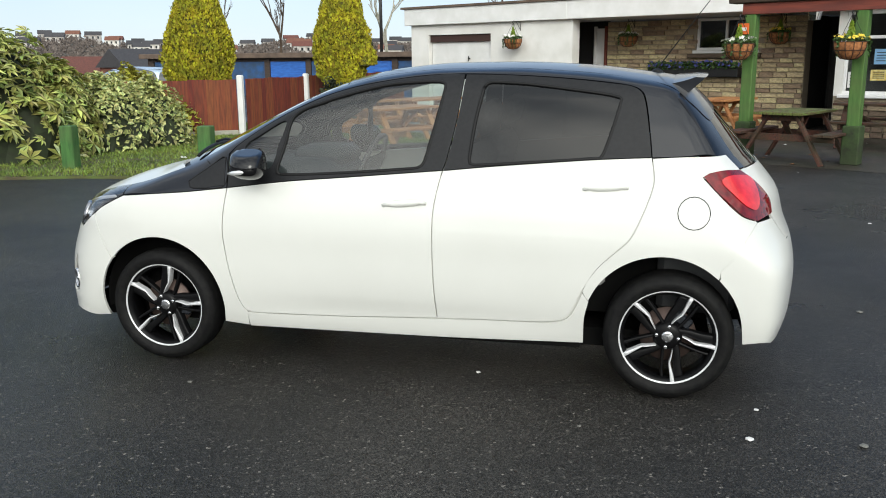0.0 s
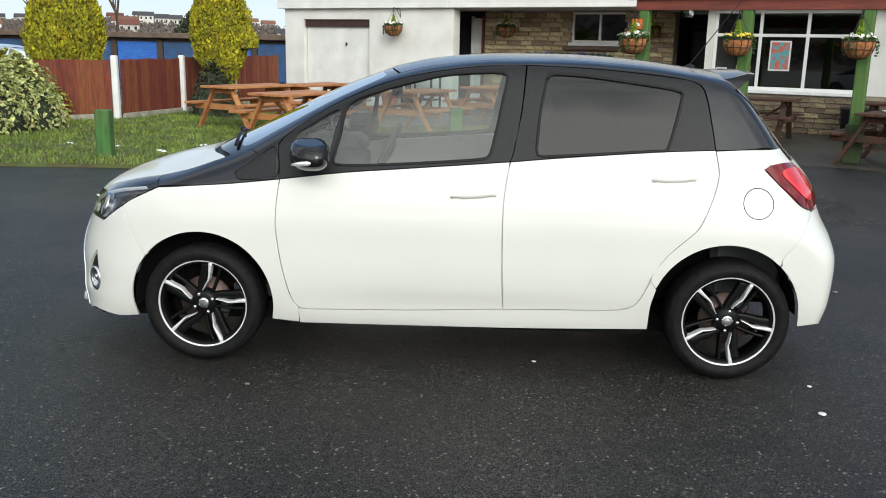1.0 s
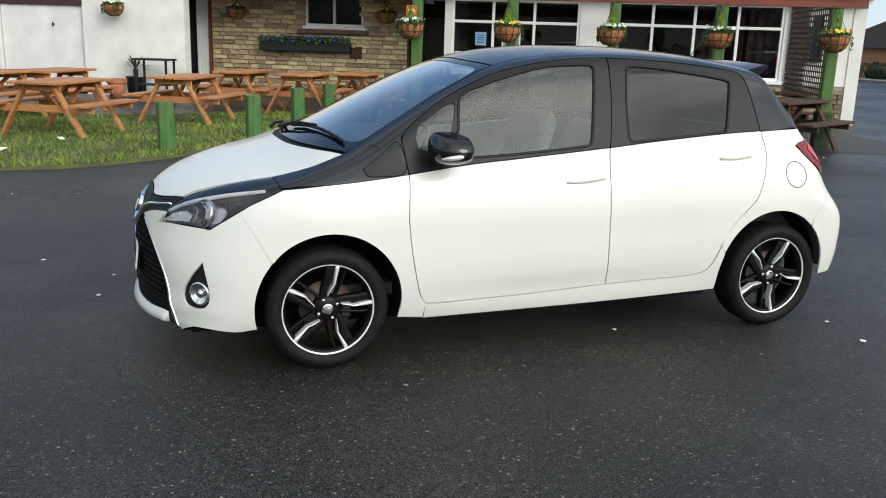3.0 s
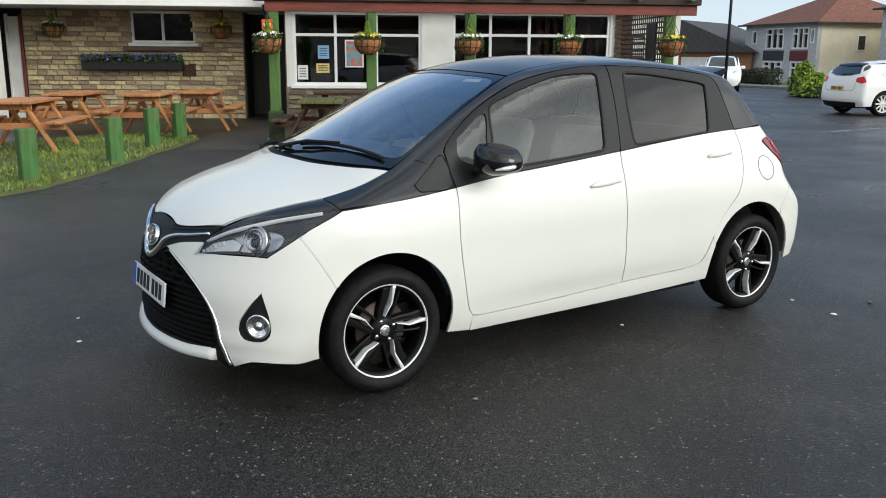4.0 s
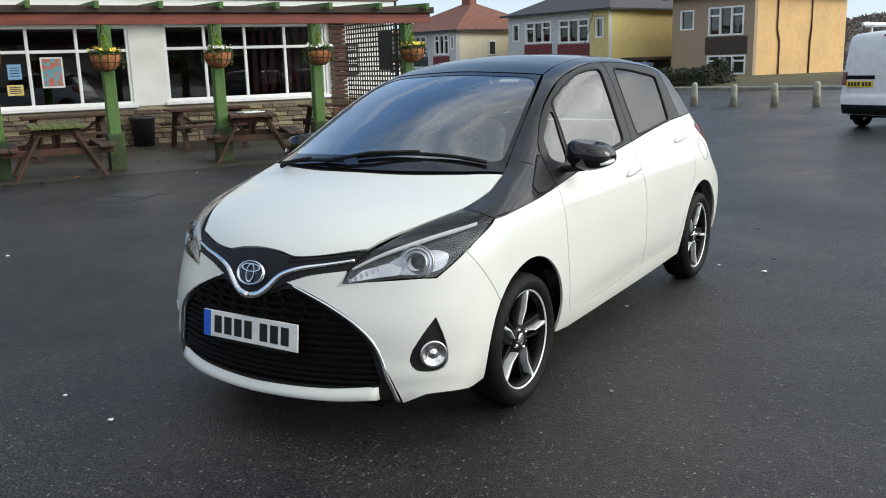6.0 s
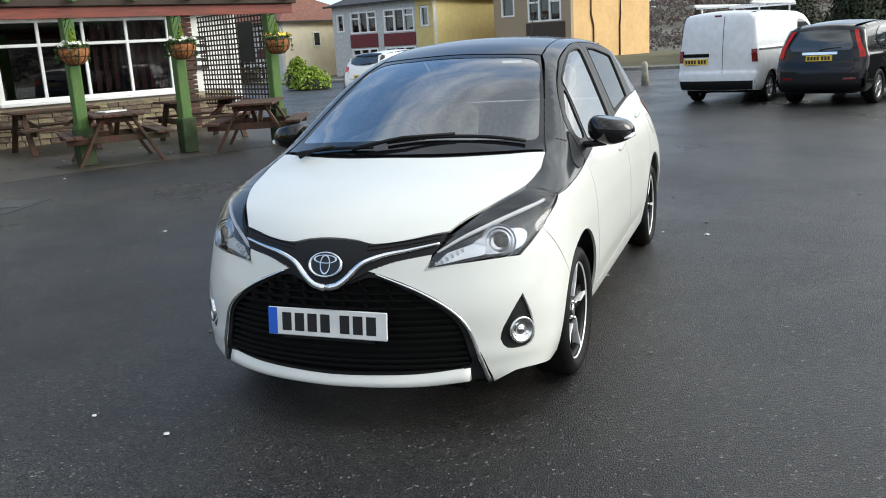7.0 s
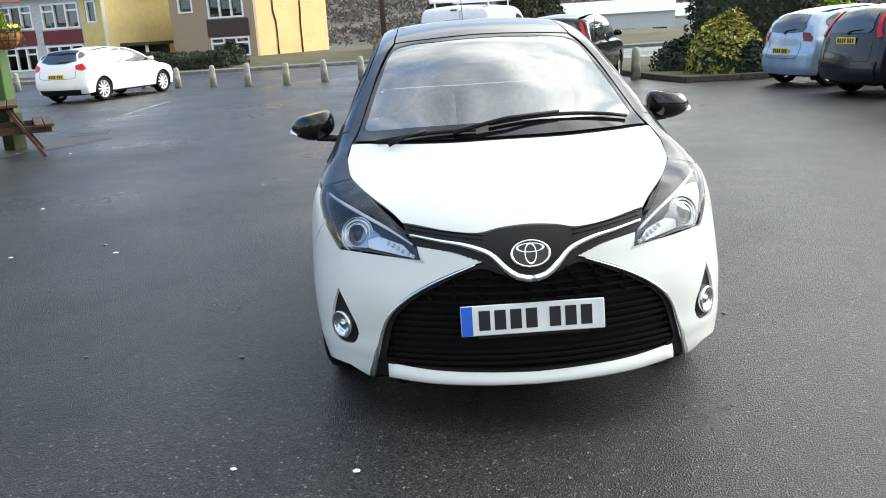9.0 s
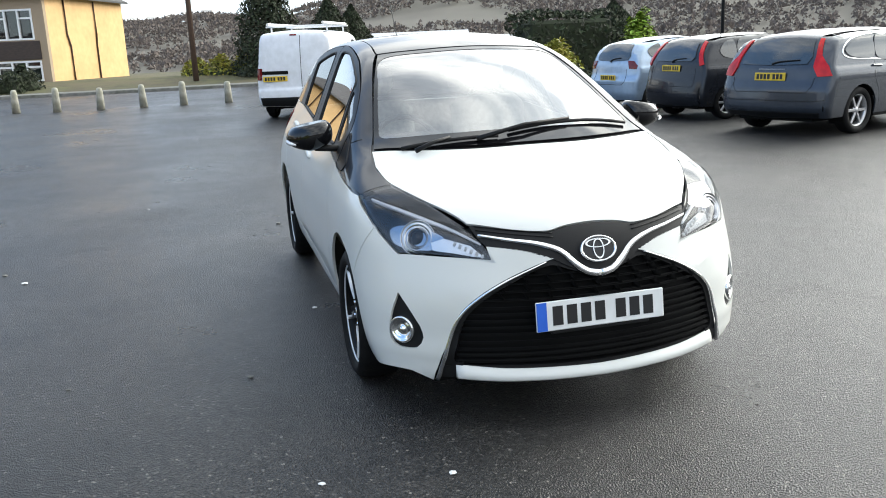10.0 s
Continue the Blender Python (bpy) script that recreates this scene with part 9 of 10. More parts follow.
for k, y in enumerate((16.5, 15.2, 13.6, 12.2, 10.9, 9.55, 8.25, 6.95, 5.75, 4.6, 3.45, 2.35, 1.1, -0.1, -1.3, -2.5)):
    concrete_bollard(21.2 + max(0, y - 5.7) * 0.6, y, 0.62 + 0.03 * (k % 3), (k % 5 - 2) * 0.8)
concrete_bollard(14.6, -4.28)
bed = [(16.5, -4.3), (15.3, -4.45), (14.2, -4.6), (12.9, -4.9), (12.8, -6.0), (13.2, -11), (22, -11), (22, -4.4)]
bm = bmesh.new()
top = [bm.verts.new((x, y, 0.1)) for x, y in bed]
bm.faces.new(top[::-1])
structure("planting_bed", bm, M_verge, "raised earth bed with shrubs", "ground")
bm = bmesh.new()
for a, b in zip(bed[:6], bed[1:6]):
    beam(bm, (*a, 0.06), (*b, 0.06), 0.12, 0.13, (0, 0, 1), 0.015)
structure("kerb", bm, M_edging, "dark mossy brick kerb round the planting bed", "kerb")

# scraps of paper on the grass
for i, (x, y, w, d) in enumerate(((-5.3, 7.2, 0.09, 0.05), (-4.2, 7.6, 0.08, 0.05), (-3.7, 6.95, 0.13, 0.07), (-3.1, 8.0, 0.07, 0.05), (-4.5, 6.8, 0.08, 0.06), (-6.1, 7.4, 0.06, 0.04))):
    bm = bmesh.new()
    prism(bm, [(-d, 0.0), (-d * 0.3, 0.018), (d * 0.4, 0.006), (d, 0.022), (d, 0.026), (d * 0.4, 0.01), (-d * 0.3, 0.022), (-d, 0.004)], -w / 2, w / 2)
    bmesh.ops.recalc_face_normals(bm, faces=bm.faces[:])
    tagged(part("paper_scrap", bm, M_paper, None, "", False, pose(x, y, 0.05, 0, 0, 37 * i)), "crumpled scrap of white paper on the lawn", "litter", "paper scraps")

# ---- houses across the road ----
def house(name, x, y0, y1, zb, eave, ridge, depth, front, side, roof, wins, side_wins=(), panels=(), label="", corner=(0, 0), width=6.0):
    """A house whose front looks along its own -x; y0 is its far end, y1 its near end, corner where the near end stands."""
    k = width / (y0 - y1)
    def along(y):
        return (y - y1) * k
    wins = [(along(a), along(b), c, d) for a, b, c, d in wins]
    panels = [(along(a), along(b), c, d, mt) for a, b, c, d, mt in panels]
    y0, y1 = width, 0.0
    ob = thing(name, pose(corner[0], corner[1], 0, 0, 0, -17), label, "house", "houses across the road")
    bm = bmesh.new()
    holes = [(-a, c, -b, d) for a, b, c, d in wins]
    R = Matrix.Rotation(radians(-90), 4, "Z")
    wall_with_holes(bm, -y0, -y1, zb, eave, 0.0, 0.25, holes)
    bmesh.ops.transform(bm, matrix=R, verts=bm.verts)
    bmesh.ops.transform(bm, matrix=Matrix.Identity(4), verts=bm.verts)
    part("wall", bm, front, ob)
    for nm, xa, xb, ya, yb in (("side_wall", 0.26, depth, y1, y1 + 0.25), ("side_wall", 0.26, depth, y0 - 0.25, y0), ("back_wall", depth - 0.25, depth, y1 + 0.26, y0 - 0.26)):
        bm = bmesh.new()
        box(bm, xa, ya, zb, xb, yb, eave)
        part(nm, bm, side, ob)
    # hipped roof
    bm = bmesh.new()
    o = 0.35
    c = [(-o, y1 - o), (depth + o, y1 - o), (depth + o, y0 + o), (-o, y0 + o)]
    lo = [bm.verts.new((a, b, eave)) for a, b in c]
    hip = min(depth / 2, (y0 - y1) / 2) * 0.9
    r0, r1 = bm.verts.new((depth / 2, y1 + hip, ridge)), bm.verts.new((depth / 2, y0 - hip, ridge))
    for f in ((lo[0], lo[3], r1, r0), (lo[1], r0, r1, lo[2]), (lo[0], r0, lo[1]), (lo[3], lo[2], r1), (lo[3], lo[0], lo[1], lo[2])):
        bm.faces.new(f)
    bmesh.ops.recalc_face_normals(bm, faces=bm.faces[:])
    rf = part("roof", bm, roof, ob)
    bm = bmesh.new()
    beam(bm, (-o, y1 - o, eave), (-o, y0 + o, eave), 0.08, 0.1)
    beam(bm, (-o, y1 - o, eave), (depth, y1 - o, eave), 0.08, 0.1)
    part("gutter", bm, M_iron, ob)
    bm = bmesh.new()
    box(bm, depth / 2 - 0.3, (y0 + y1) / 2 - 0.4, ridge - 0.5, depth / 2 + 0.3, (y0 + y1) / 2 + 0.4, ridge + 0.7, bev=0.02)
    part("chimney", bm, M_brick, ob)
    for i, (a, b, c2, d) in enumerate(wins):
        w = part("window", finish(window_bm(a, b, c2, d), "window", M_upvc), None, ob, "white framed window")
        bm = bmesh.new()
        box(bm, 0.08, b, c2, 0.09, a, d)
        part("pane", bm, M_winglass, w)
        bm = bmesh.new()
        box(bm, 0.2, b, c2 + (d - c2) * 0.05, 0.22, a, d)
        part("curtain", bm, M_curtain if i % 3 else M_iron, w)
    for a, b, c2, d, mt in panels:
        bm = bmesh.new()
        box(bm, -0.06, b, c2, -0.002, a, d, bev=0.01)
        part("panel", bm, mt, ob, "dark cladding panel")
    for xa, xb, c2, d in side_wins:
        bm = bmesh.new()
        box(bm, xa, y1 - 0.05, c2, xb, y1 - 0.002, d, bev=0.01)
        w = part("side_window", bm, M_upvc, ob)
        bm = bmesh.new()
        box(bm, xa + 0.08, y1 - 0.06, c2 + 0.08, xb - 0.08, y1 - 0.051, d - 0.08)
        part("pane", bm, M_farglass, w)
    return ob


def window_bm(a, b, c, d):
    bm = bmesh.new()
    f = 0.08
    w = a - b
    ys = [b, b + w * 0.34, b + w * 0.66, a] if w > 1.2 else [b, a]
    hs = []
    for i, (p, q) in enumerate(zip(ys, ys[1:])):
        p2, q2 = p + (f if i == 0 else f / 2), q - (f if q == a else f / 2)
        zt = d - (d - c) * 0.3
        if w > 1.2 and i != 1:
            hs += [(p2, c + f, q2, zt - f / 2), (p2, zt + f / 2, q2, d - f)]
        else:
            hs.append((p2, c + f, q2, d - f))
    wall_with_holes(bm, b, a, c, d, -0.03, 0.12, hs)
    bmesh.ops.transform(bm, matrix=Matrix(((0, 1, 0, 0), (1, 0, 0, 0), (0, 0, 1, 0), (0, 0, 0, 1))), verts=bm.verts)
    bmesh.ops.recalc_face_normals(bm, faces=bm.faces[:])
    return bm


house("semi_detached_house", 40, 33.0, 26.3, -0.6, 3.3, 5.2, 8, M_greystone, M_cream, M_redroof,
      [(30.9, 29.2, 1.9, 3.1), (28.4, 27.0, 1.9, 3.1), (31.0, 29.2, 0.2, 1.2), (28.4, 27.0, 0.0, 1.2), (26.85, 26.5, 2.2, 3.0), (32.3, 31.8, 2.2, 3.0)], [(2.6, 3.2, 1.8, 2.7)],
      [(31.0, 29.1, 1.25, 1.82, M_navypanel), (28.5, 26.95, 1.25, 1.82, M_redpanel)], "grey and cream semi-detached house with red bay panels", corner=(40.4, 26.5), width=6.7)
house("semi_detached_house", 40, 24.0, 17.4, -0.4, 3.95, 5.9, 8, M_greystone, M_yellow, M_slate,
      [(22.75, 21.0, 2.36, 3.55), (20.5, 18.6, 2.3, 3.55), (22.75, 21.0, 0.3, 1.5), (20.5, 18.6, 0.3, 1.5), (18.2, 17.7, 2.5, 3.55), (23.7, 23.2, 2.5, 3.5)], [(6.2, 6.8, 2.3, 3.1)],
      [(22.8, 20.95, 1.56, 2.3, M_redpanel), (20.55, 18.55, 1.56, 2.24, M_redpanel), (18.47, 17.4, -0.4, 2.45, M_yellow), (18.47, 17.4, 3.6, 3.93, M_yellow), (17.67, 17.4, 2.46, 3.59, M_yellow), (18.47, 18.23, 2.46, 3.59, M_yellow)], "grey stone house with dark red bay panels and ochre side wall", corner=(39.5, 16.3), width=7.7)
apricot = house("semi_detached_house", 38, 13.75, 9.5, 0.1, 4.3, 6.4, 9, M_pebble, M_orange, M_slate,
      [(11.8, 10.0, 2.35, 3.75), (11.8, 9.85, 0.45, 1.4), (13.3, 12.55, 2.7, 3.7)], (), [(11.9, 9.8, 1.45, 2.3, M_brownpanel)], "brown pebbledash house with apricot side wall", corner=(39.7, 8.9), width=4.75)
for xa, lean_x in ((2.0, 0.25), (5.3, -0.1)):
    bm = bmesh.new()
    tube(bm, [(xa, -0.05, 4.25), (xa, -0.05, 2.6), (xa + lean_x, -0.05, 2.0), (xa + lean_x, -0.05, 0.15)], 0.045, 8)
    part("downpipe", bm, M_pole, apricot, "brown rainwater downpipe", True)
# low industrial sheds in the valley
for az, r, w, h, mt in ((-12.0, 118, 16, 4.6, M_greystone), (-14.5, 150, 24, 5.2, M_farhouse), (-16.5, 125, 11, 4.4, M_greystone), (-10.2, 165, 15, 6.0, M_farhouse)):
    a = radians(az)
    x, y = r * math.cos(a), r * math.sin(a)
    ob = thing("warehouse", pose(x, y, land_height(x, y), 0, 0, az + 90), "pale low industrial shed down in the valley", "warehouse", "valley sheds")
    bm = bmesh.new()
    box(bm, -w / 2, -6, -1, w / 2, 6, h)
    part("wall", bm, M_greystone, ob)
    bm = bmesh.new()
    prism(bm, [(-6.4, h), (0, h + 1.7), (6.4, h)], -w / 2 - 0.3, w / 2 + 0.3, Matrix.Rotation(radians(90), 4, "Z"))
    bmesh.ops.recalc_face_normals(bm, faces=bm.faces[:])
    part("roof", bm, mt, ob, "pale sheet roof")
    for k, sy in [(k, sy) for k in range(4) for sy in (-6.02, 6.02)]:
        bm = bmesh.new()
        box(bm, -w / 2 + w * (k + 0.25) / 4, sy - 0.03, 0.4, -w / 2 + w * (k + 0.7) / 4, sy + 0.03, 2.6)
        part("shutter", bm, M_iron, ob)
ob = thing("porch", pose(40.2, 14.55, -0.3, 0, 0, -17), "dark flat-roofed side porch against the ochre wall", "porch")
bm = bmesh.new()
box(bm, -0.2, -0.2, 1.55, 4.2, 1.45, 1.72, bev=0.02)
part("roof", bm, M_brownpanel, ob)
for x in (0.0, 3.9):
    bm = bmesh.new()
    box(bm, x, 0, 0, x + 0.12, 0.12, 1.55)
    part("post", bm, M_fascia, ob)
bm = bmesh.new()
box(bm, 0.2, 1.2, 0, 3.8, 1.4, 1.5)
part("back", bm, M_dark, ob)
# bungalow with a tiled gable behind the lamp post
ob = thing("bungalow", pose(40, 36.5, -0.6, 0, 0, 20), "low tan brick bungalow with a tiled gable roof", "house")
bm = bmesh.new()
box(bm, 0, -5, 0, 8, 4, 2.3)
part("wall", bm, M_tanbrick, ob)
bm = bmesh.new()
prism(bm, [(-5.4, 2.3), (-0.5, 4.3), (4.4, 2.3)], -0.4, 8.4, Matrix.Rotation(radians(90), 4, "Z") @ Matrix.Diagonal((1, -1, 1, 1)))
bmesh.ops.recalc_face_normals(bm, faces=bm.faces[:])
part("roof", bm, M_slate, ob)
bm = bmesh.new()
box(bm, -0.06, -3.5, 0.1, -0.002, -0.5, 2.0, bev=0.01)
part("garage_door", bm, M_fascia, ob)

# hedges and walls before the houses
def hedge_run(x, y0, y1, h, w, label):
    rng = np.random.default_rng(int(y0 * 10 + 500))
    ob = thing("garden_hedge", pose(x, 0, 0.1), label, "hedge", "garden hedges")
    n = int(abs(y1 - y0) * 260 * max(1.0, h / 0.9))
    y = rng.uniform(y0, y1, n)
    face = rng.integers(0, 3, n)
    px = np.where(face == 0, -w / 2, np.where(face == 1, w / 2, rng.uniform(-w / 2, w / 2, n)))
    pz = np.where(face == 2, h, rng.uniform(0, h, n))
    lump = np.array([0.16 * noise.noise((t * 1.3, q * 1.6, 0)) for t, q in zip(y, pz)]) + rng.uniform(-0.08, 0.06, n)
    p = np.column_stack([px + lump, y, pz + lump])
    for end, turn in ((y0, -1), (y1, 1)):        # the two end faces
        m = int(w * h * 110)
        q = np.column_stack([rng.uniform(-w / 2, w / 2, m), end + turn * rng.uniform(-0.1, 0.12, m), rng.uniform(0, h + 0.05, m)])
        p = np.vstack([p, q])
    out = np.column_stack([p[:, 0], (p[:, 1] - (y0 + y1) / 2) / abs(y1 - y0), p[:, 2] - h / 2])
    v, f = leaf_cloud(rng, p, out, 0.17, droop=0.8)
    stuff_part("foliage", raw("foliage", v, f, M_hedge), None, ob)
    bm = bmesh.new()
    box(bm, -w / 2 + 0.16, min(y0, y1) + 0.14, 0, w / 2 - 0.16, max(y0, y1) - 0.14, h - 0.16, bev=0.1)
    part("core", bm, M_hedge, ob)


hedge_run(18.2, -9.4, -6.7, 1.95, 1.6, "tall clipped dark green hedge behind the parked cars")
hedge_run(34.6, 9.2, 17.6, 0.75, 0.9, "long dark clipped garden hedge")
hedge_run(34.6, 24.5, 33.0, 0.7, 0.8, "dark clipped hedge before the grey house")
shrub("round_bush", 35.4, 15.2, "rounded green bush beside the porch", [(0, 0, 0.9, 1.2)], M_leaf, 1500, 0.13)
shrub("round_bush", 35.6, 9.4, "clipped dark round bush by the apricot wall", [(0, 0, 0.9, 1.1)], M_hedge, 1500, 0.13)
shrub("golden_shrub", 26.5, 16.5, "bright yellow-green shrub by the road", [(0, 0, 0.8, 0.8), (0.4, 0.9, 0.6, 1.2)], M_limeleaf, 900, 0.16)
shrub("golden_shrub", 38, 1.2, "orange-yellow shrubs along the road verge", [(0, 0, 0.9, 1.2), (0.2, 1.1, 0.8, 1.1), (0, -1.2, 0.9, 1.2)], M_yleaf, 1000, 0.16)
bm = bmesh.new()
for k in range(14):
    ya, yb = 16.0 - 2.2 * k, 16.0 - 2.2 * (k + 1)
    bm.faces.new([bm.verts.new(p) for p in ((34.0, ya, 0.1), (34.0, yb, 0.1), (37.9, yb, 0.42), (37.9, ya, 0.42))])
    bm.faces.new([bm.verts.new(p) for p in ((37.9, ya, 0.42), (37.9, yb, 0.42), (60, yb, 0.2), (60, ya, 0.2))])
bmesh.ops.remove_doubles(bm, verts=bm.verts, dist=1e-3)
structure("grass_verge", bm, M_verge, "rough grass bank before the houses", "verge")

# poles
for x, y, h, r, mat, lab in ((35.5, 2.3, 8.5, 0.13, M_pole, "tall brown timber telegraph pole"), (23.6, 18.4, 7.5, 0.06, M_iron, "tall thin dark lamp post"), (-11.5, 33.0, 7.5, 0.08, M_iron, "tall thin dark lamp post beyond the fence"), (23, -16, 7.5, 0.07, M_iron, "tall thin dark lamp post beyond the cars")):
    bm = bmesh.new()
    rod(bm, (0, 0, -0.3), (0, 0, h), r, r * 0.7, 10)
    tagged(part("lamp_post" if "lamp" in lab else "telegraph_pole", bm, mat, None, "", True, pose(x, y, 0)), lab, "pole")

# ---- distance ----
def bare_tree(x, y, h, seed, label="bare winter tree with fine twigs", mat=None):
    rr = random.Random(seed)
    bm = bmesh.new()

    def limb(p, d, length, r, depth):
        q = p + d * length
        tube(bm, [p, p + d * length * 0.5 + Vector((rr.uniform(-1, 1), rr.uniform(-1, 1), 0)) * length * 0.05, q], [r, r * 0.8, r * 0.55], 5)
        if depth:
            for _ in range(3):
                e = (d + Vector((rr.uniform(-1, 1), rr.uniform(-1, 1), rr.uniform(-0.1, 0.7))) * 0.6).normalized()
                limb(p + d * length * rr.uniform(0.55, 1.0), e, length * rr.uniform(0.55, 0.75), r * 0.5, depth - 1)

    limb(Vector((0, 0, 0)), Vector((0, 0, 1)), h * 0.4, h * 0.022, 4)
    ob = thing("bare_tree", pose(x, y, land_height(x, y)), label, "tree", "bare trees")
    part("trunk", bm, mat or M_bark, ob)


bare_tree(-29, 60, 9, 3)
bare_tree(-21, 62, 10, 5, "bare white-barked birch tree", M_concrete)
bare_tree(-34, 58, 8, 8)
bare_tree(-4.2, 27.5, 6.5, 12)


def conifer(x, y, h, r, seed):
    rng = np.random.default_rng(seed)
    ob = thing("evergreen_tree", pose(x, y, 0), "dark evergreen tree beyond the car park", "tree", "evergreen trees")
    bm = bmesh.new()
    tube(bm, [(0, 0, 0), (0, 0, h * 0.8)], [0.18, 0.05], 8)
    part("trunk", bm, M_bark, ob)
    n = 9000
    z = h * (0.06 + 0.94 * rng.uniform(0, 1, n) ** 1.3)
    a = rng.uniform(0, 2 * np.pi, n)
    lump = np.array([1 + 0.35 * noise.noise((math.cos(t) * 2, math.sin(t) * 2, q * 0.8 + seed)) for t, q in zip(a, z)])
    rad = r * (1 - (z / h) ** 1.6) * lump * rng.uniform(0.5, 1.0, n)
    p = np.column_stack([np.cos(a) * rad, np.sin(a) * rad, z])
    v, f = leaf_cloud(rng, p, np.column_stack([np.cos(a), np.sin(a), np.full(n, 0.3)]), 0.2, droop=0.6)
    stuff_part("crown", raw("crown", v, f, M_hedge), None, ob)


for i, (x, y, h, r) in enumerate(((37, -1.1, 5.6, 1.9), (40, -4.3, 3.9, 1.8), (41, -5.6, 3.5, 1.6), (34, -17, 3.0, 2.0), (-20, 52, 4, 2.5), (-2, 44, 6, 2.4))):
    conifer(x, y, h, r, 50 + i)


def far_woods():
    """Bare woodland over the hills: each tree a loose crown of fine twigs."""
    rng = np.random.default_rng(17)
    n = 52000
    r = 260 + 400 * rng.uniform(0, 1, n) ** 0.8
    a = rng.uniform(0, 2 * np.pi, n)
    base = []
    for x, y in zip(r * np.cos(a), r * np.sin(a)):
        az = math.degrees(math.atan2(y, x))
        open_fields = 0.12 if -70 < az < -9 else 0.0
        if noise.noise((x * 0.012, y * 0.012, 0)) > -0.3 + open_fields:
            base.append((x, y, land_height(x, y)))
    base = np.array(base)
    m, k = len(base), 14
    h = rng.uniform(2.4, 5.0, m) * (1 - 0.35 * (np.linalg.norm(base[:, :2], axis=1) > 590))
    V = np.zeros((m * k * 3, 3))
    for q in range(k):
        d = rng.normal(size=(m, 3))
        d *= (rng.uniform(0.25, 1.0, m) / np.linalg.norm(d, axis=1))[:, None]
        c = base + d * np.column_stack([h * 0.55, h * 0.55, h * 0.42]) + np.column_stack([np.zeros(m), np.zeros(m), h * 0.5])
        turn = rng.uniform(0, 2 * np.pi, m)
        w, up = rng.uniform(0.1, 0.24, m) * h, rng.uniform(0.12, 0.3, m) * h
        side = np.column_stack([np.cos(turn) * w, np.sin(turn) * w, rng.uniform(-0.4, 0.4, m) * w])
        V[q * 3::k * 3] = c - side
        V[q * 3 + 1::k * 3] = c + side
        V[q * 3 + 2::k * 3] = c + np.column_stack([rng.uniform(-0.4, 0.4, m) * h * 0.3, rng.uniform(-0.4, 0.4, m) * h * 0.3, up])
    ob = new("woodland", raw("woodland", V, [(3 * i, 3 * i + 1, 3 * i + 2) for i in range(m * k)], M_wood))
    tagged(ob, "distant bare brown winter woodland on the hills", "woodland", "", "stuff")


far_woods()


def far_house(x, y, a, w, d, h, roof, walls=None):
    ob = thing("far_house", pose(x, y, land_height(x, y), 0, 0, a), "small pale house on the distant hillside", "house", "hillside houses")
    bm = bmesh.new()
    box(bm, -w / 2, -d / 2, -1, w / 2, d / 2, h)
    part("wall", bm, walls or M_farhouse, ob)
    bm = bmesh.new()
    prism(bm, [(-d / 2 - 0.4, h), (0, h + d * 0.36), (d / 2 + 0.4, h)], -w / 2 - 0.4, w / 2 + 0.4, Matrix.Rotation(radians(90), 4, "Z"))
    bmesh.ops.recalc_face_normals(bm, faces=bm.faces[:])
    part("roof", bm, roof, ob)
    for k in range(3):
        bm = bmesh.new()
        box(bm, -w / 2 + w * (k + 0.25) / 3, -d / 2 - 0.06, h * 0.55, -w / 2 + w * (k + 0.6) / 3, -d / 2 - 0.01, h * 0.85)
        part("window", bm, M_farglass, ob)


rr = random.Random(21)
for i in range(78):
    if i < 34:         # an even row along the ridge
        az, r = radians(96 + 1.32 * i + rr.uniform(-0.2, 0.2)), 600 + rr.uniform(-8, 8)
    else:
        az, r = radians(95 + 48 * rr.random()), rr.uniform(400, 575)
    far_house(r * math.cos(az), r * math.sin(az), math.degrees(az) - 90 + rr.uniform(-12, 12), rr.uniform(6.5, 9.5), 6.5, rr.uniform(3.8, 5), M_slate if rr.random() < 0.7 else M_redroof)
for i in range(16):        # pale houses scattered on the south-east slope, and a few on the eastern ridge
    az, r = (radians(-42 + 14 * rr.random()), rr.uniform(440, 600)) if i < 11 else (radians(0.5 + 1.1 * (i - 11)), 625)
    far_house(r * math.cos(az), r * math.sin(az), math.degrees(az) - 90 + rr.uniform(-25, 25), rr.uniform(5, 8), 6, rr.uniform(3, 4), M_farhouse)
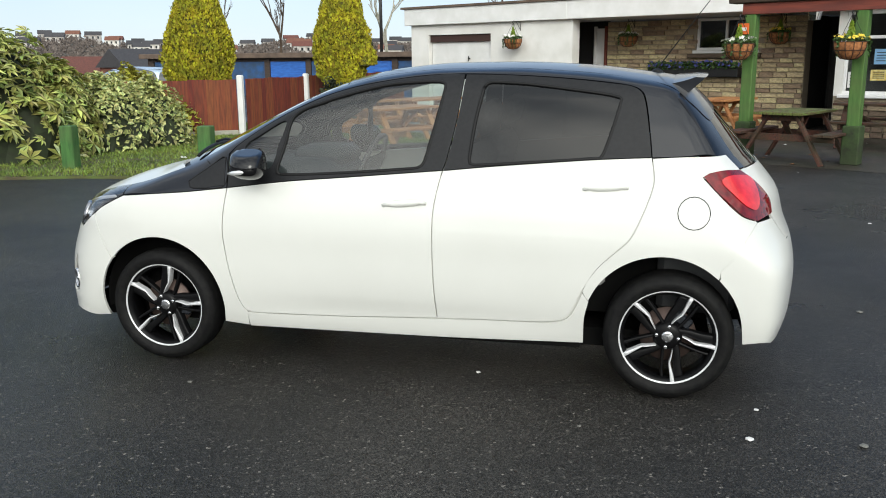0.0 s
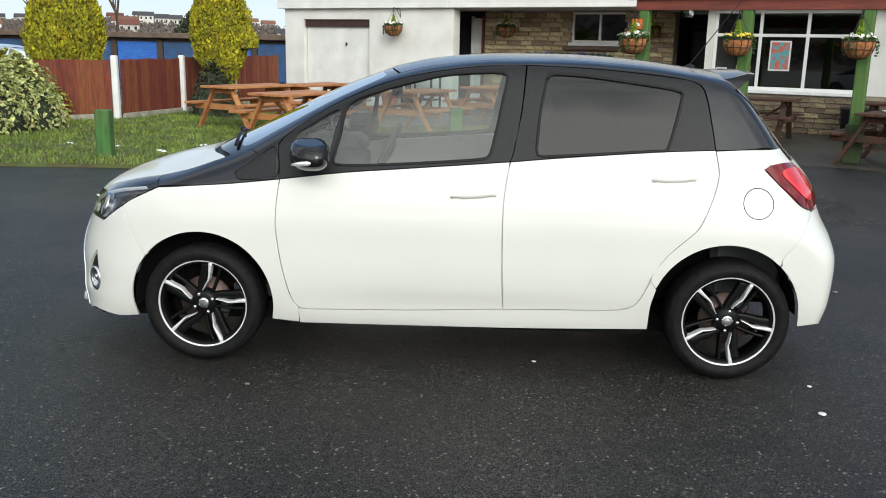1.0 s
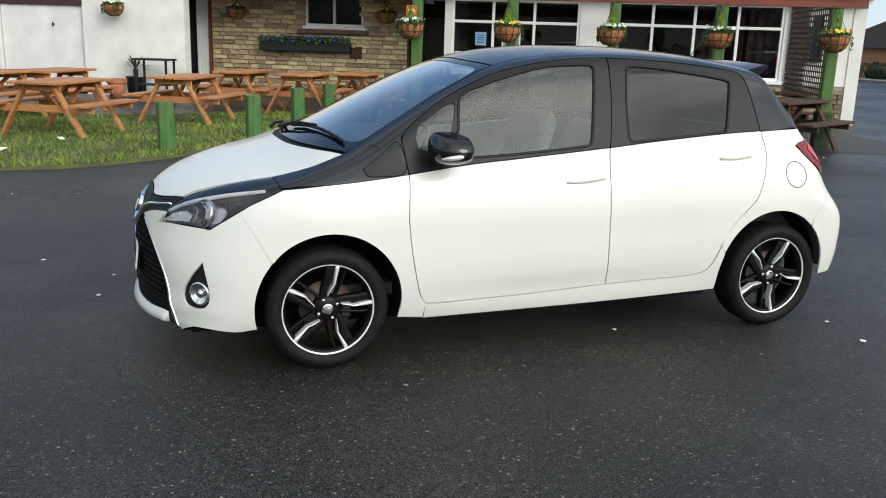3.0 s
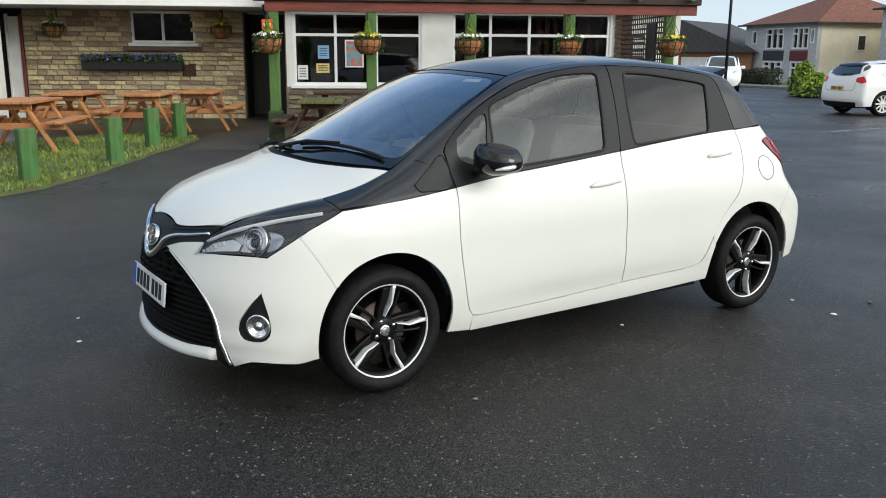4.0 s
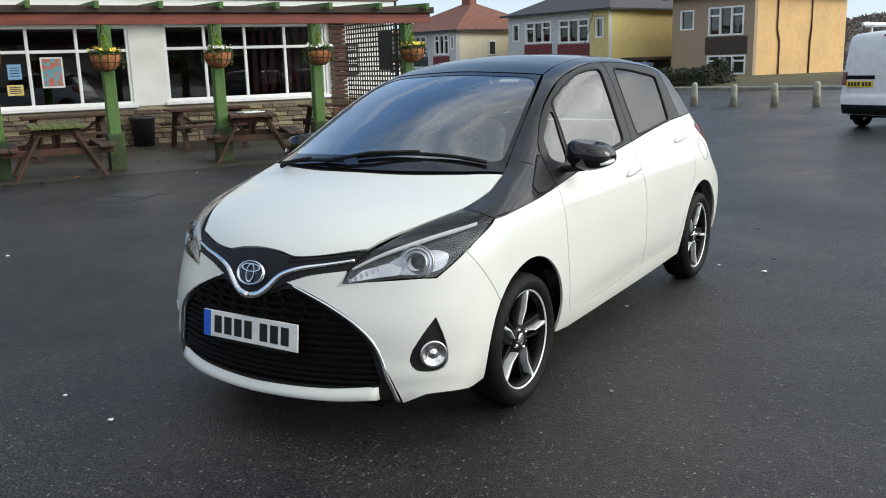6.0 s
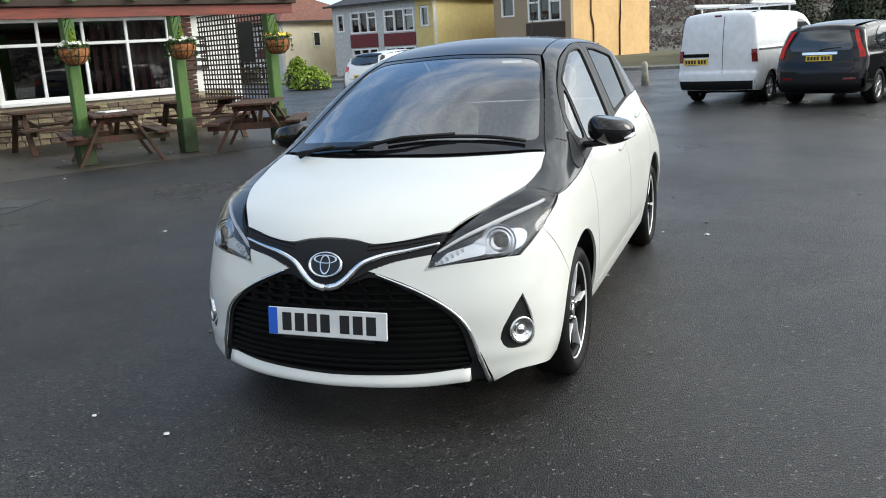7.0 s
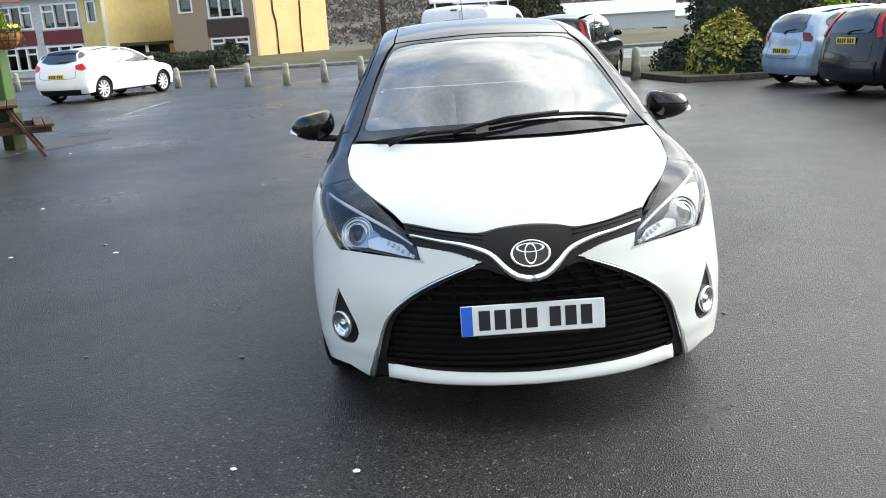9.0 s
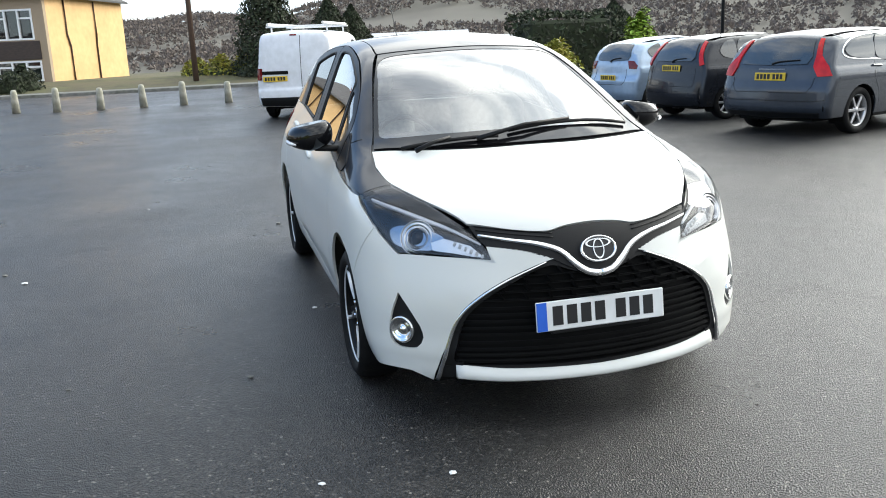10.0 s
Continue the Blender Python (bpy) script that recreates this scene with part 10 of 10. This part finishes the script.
for az, r, w, wl2, rf in ((124.6, 118, 7, M_brick, M_slate), (127.0, 128, 9, M_farhouse, M_redroof), (121.6, 150, 8, M_cream, M_redroof), (119.0, 170, 9, M_farhouse, M_slate), (112.5, 165, 10, M_farhouse, M_redroof), (105.0, 150, 10, M_brick, M_slate)):
    az = radians(az)
    far_house(r * math.cos(az), r * math.sin(az), math.degrees(az) - 60, w, 6.5, 4.2, rf, wl2)
# ---- stones of the pub walls, last ----
def stone_courses(parent, x0, x1, z0, z1, y, holes, seed, hs=(0.1, 0.15), ls=(0.18, 0.42), mat=M_stone):
    rr = random.Random(seed)
    meshes = []
    for k in range(5):
        bm = bmesh.new()
        box(bm, -0.5, -0.5, -0.5, 0.5, 0.5, 0.5)
        for v in bm.verts:
            v.co += Vector((rr.uniform(-0.03, 0.03), rr.uniform(-0.12, 0.12), rr.uniform(-0.06, 0.06)))
        bmesh.ops.bevel(bm, geom=bm.edges[:], offset=0.05, segments=1, affect="EDGES")
        meshes.append(finish(bm, "stone", mat))
    z = z0
    count = 0
    while z < z1 - 0.04:
        h = min(rr.uniform(*hs), z1 - z)
        x = x0
        while x < x1 - 0.03:
            w = min(rr.uniform(*ls), x1 - x)
            if x1 - x - w < 0.08:
                w = x1 - x
            if not any(q[0] - 0.01 < x + w / 2 < q[2] + 0.01 and q[1] - 0.01 < z + h / 2 < q[3] + 0.01 for q in holes):
                s = new("stone", rr.choice(meshes))
                s.parent = parent
                s.matrix_basis = Matrix.Translation((x + w / 2, y + rr.uniform(-0.008, 0.008), z + h / 2)) @ Matrix.Diagonal((w - 0.016, 0.09, h - 0.016, 1))
                count += 1
            x += w
        z += h
    return count


stone_courses(STONEWALL, -8.31, -3.52, 0.0, 2.4, D_STONE + 0.03, [(-6.05, 1.6, -4.53, 2.42)], 2, (0.09, 0.13), (0.18, 0.38))
stone_courses(PLINTH, -2.43, 5.93, 0.0, 0.74, D_BAR + 0.03, [], 3, (0.09, 0.13), (0.18, 0.4), M_dampstone)
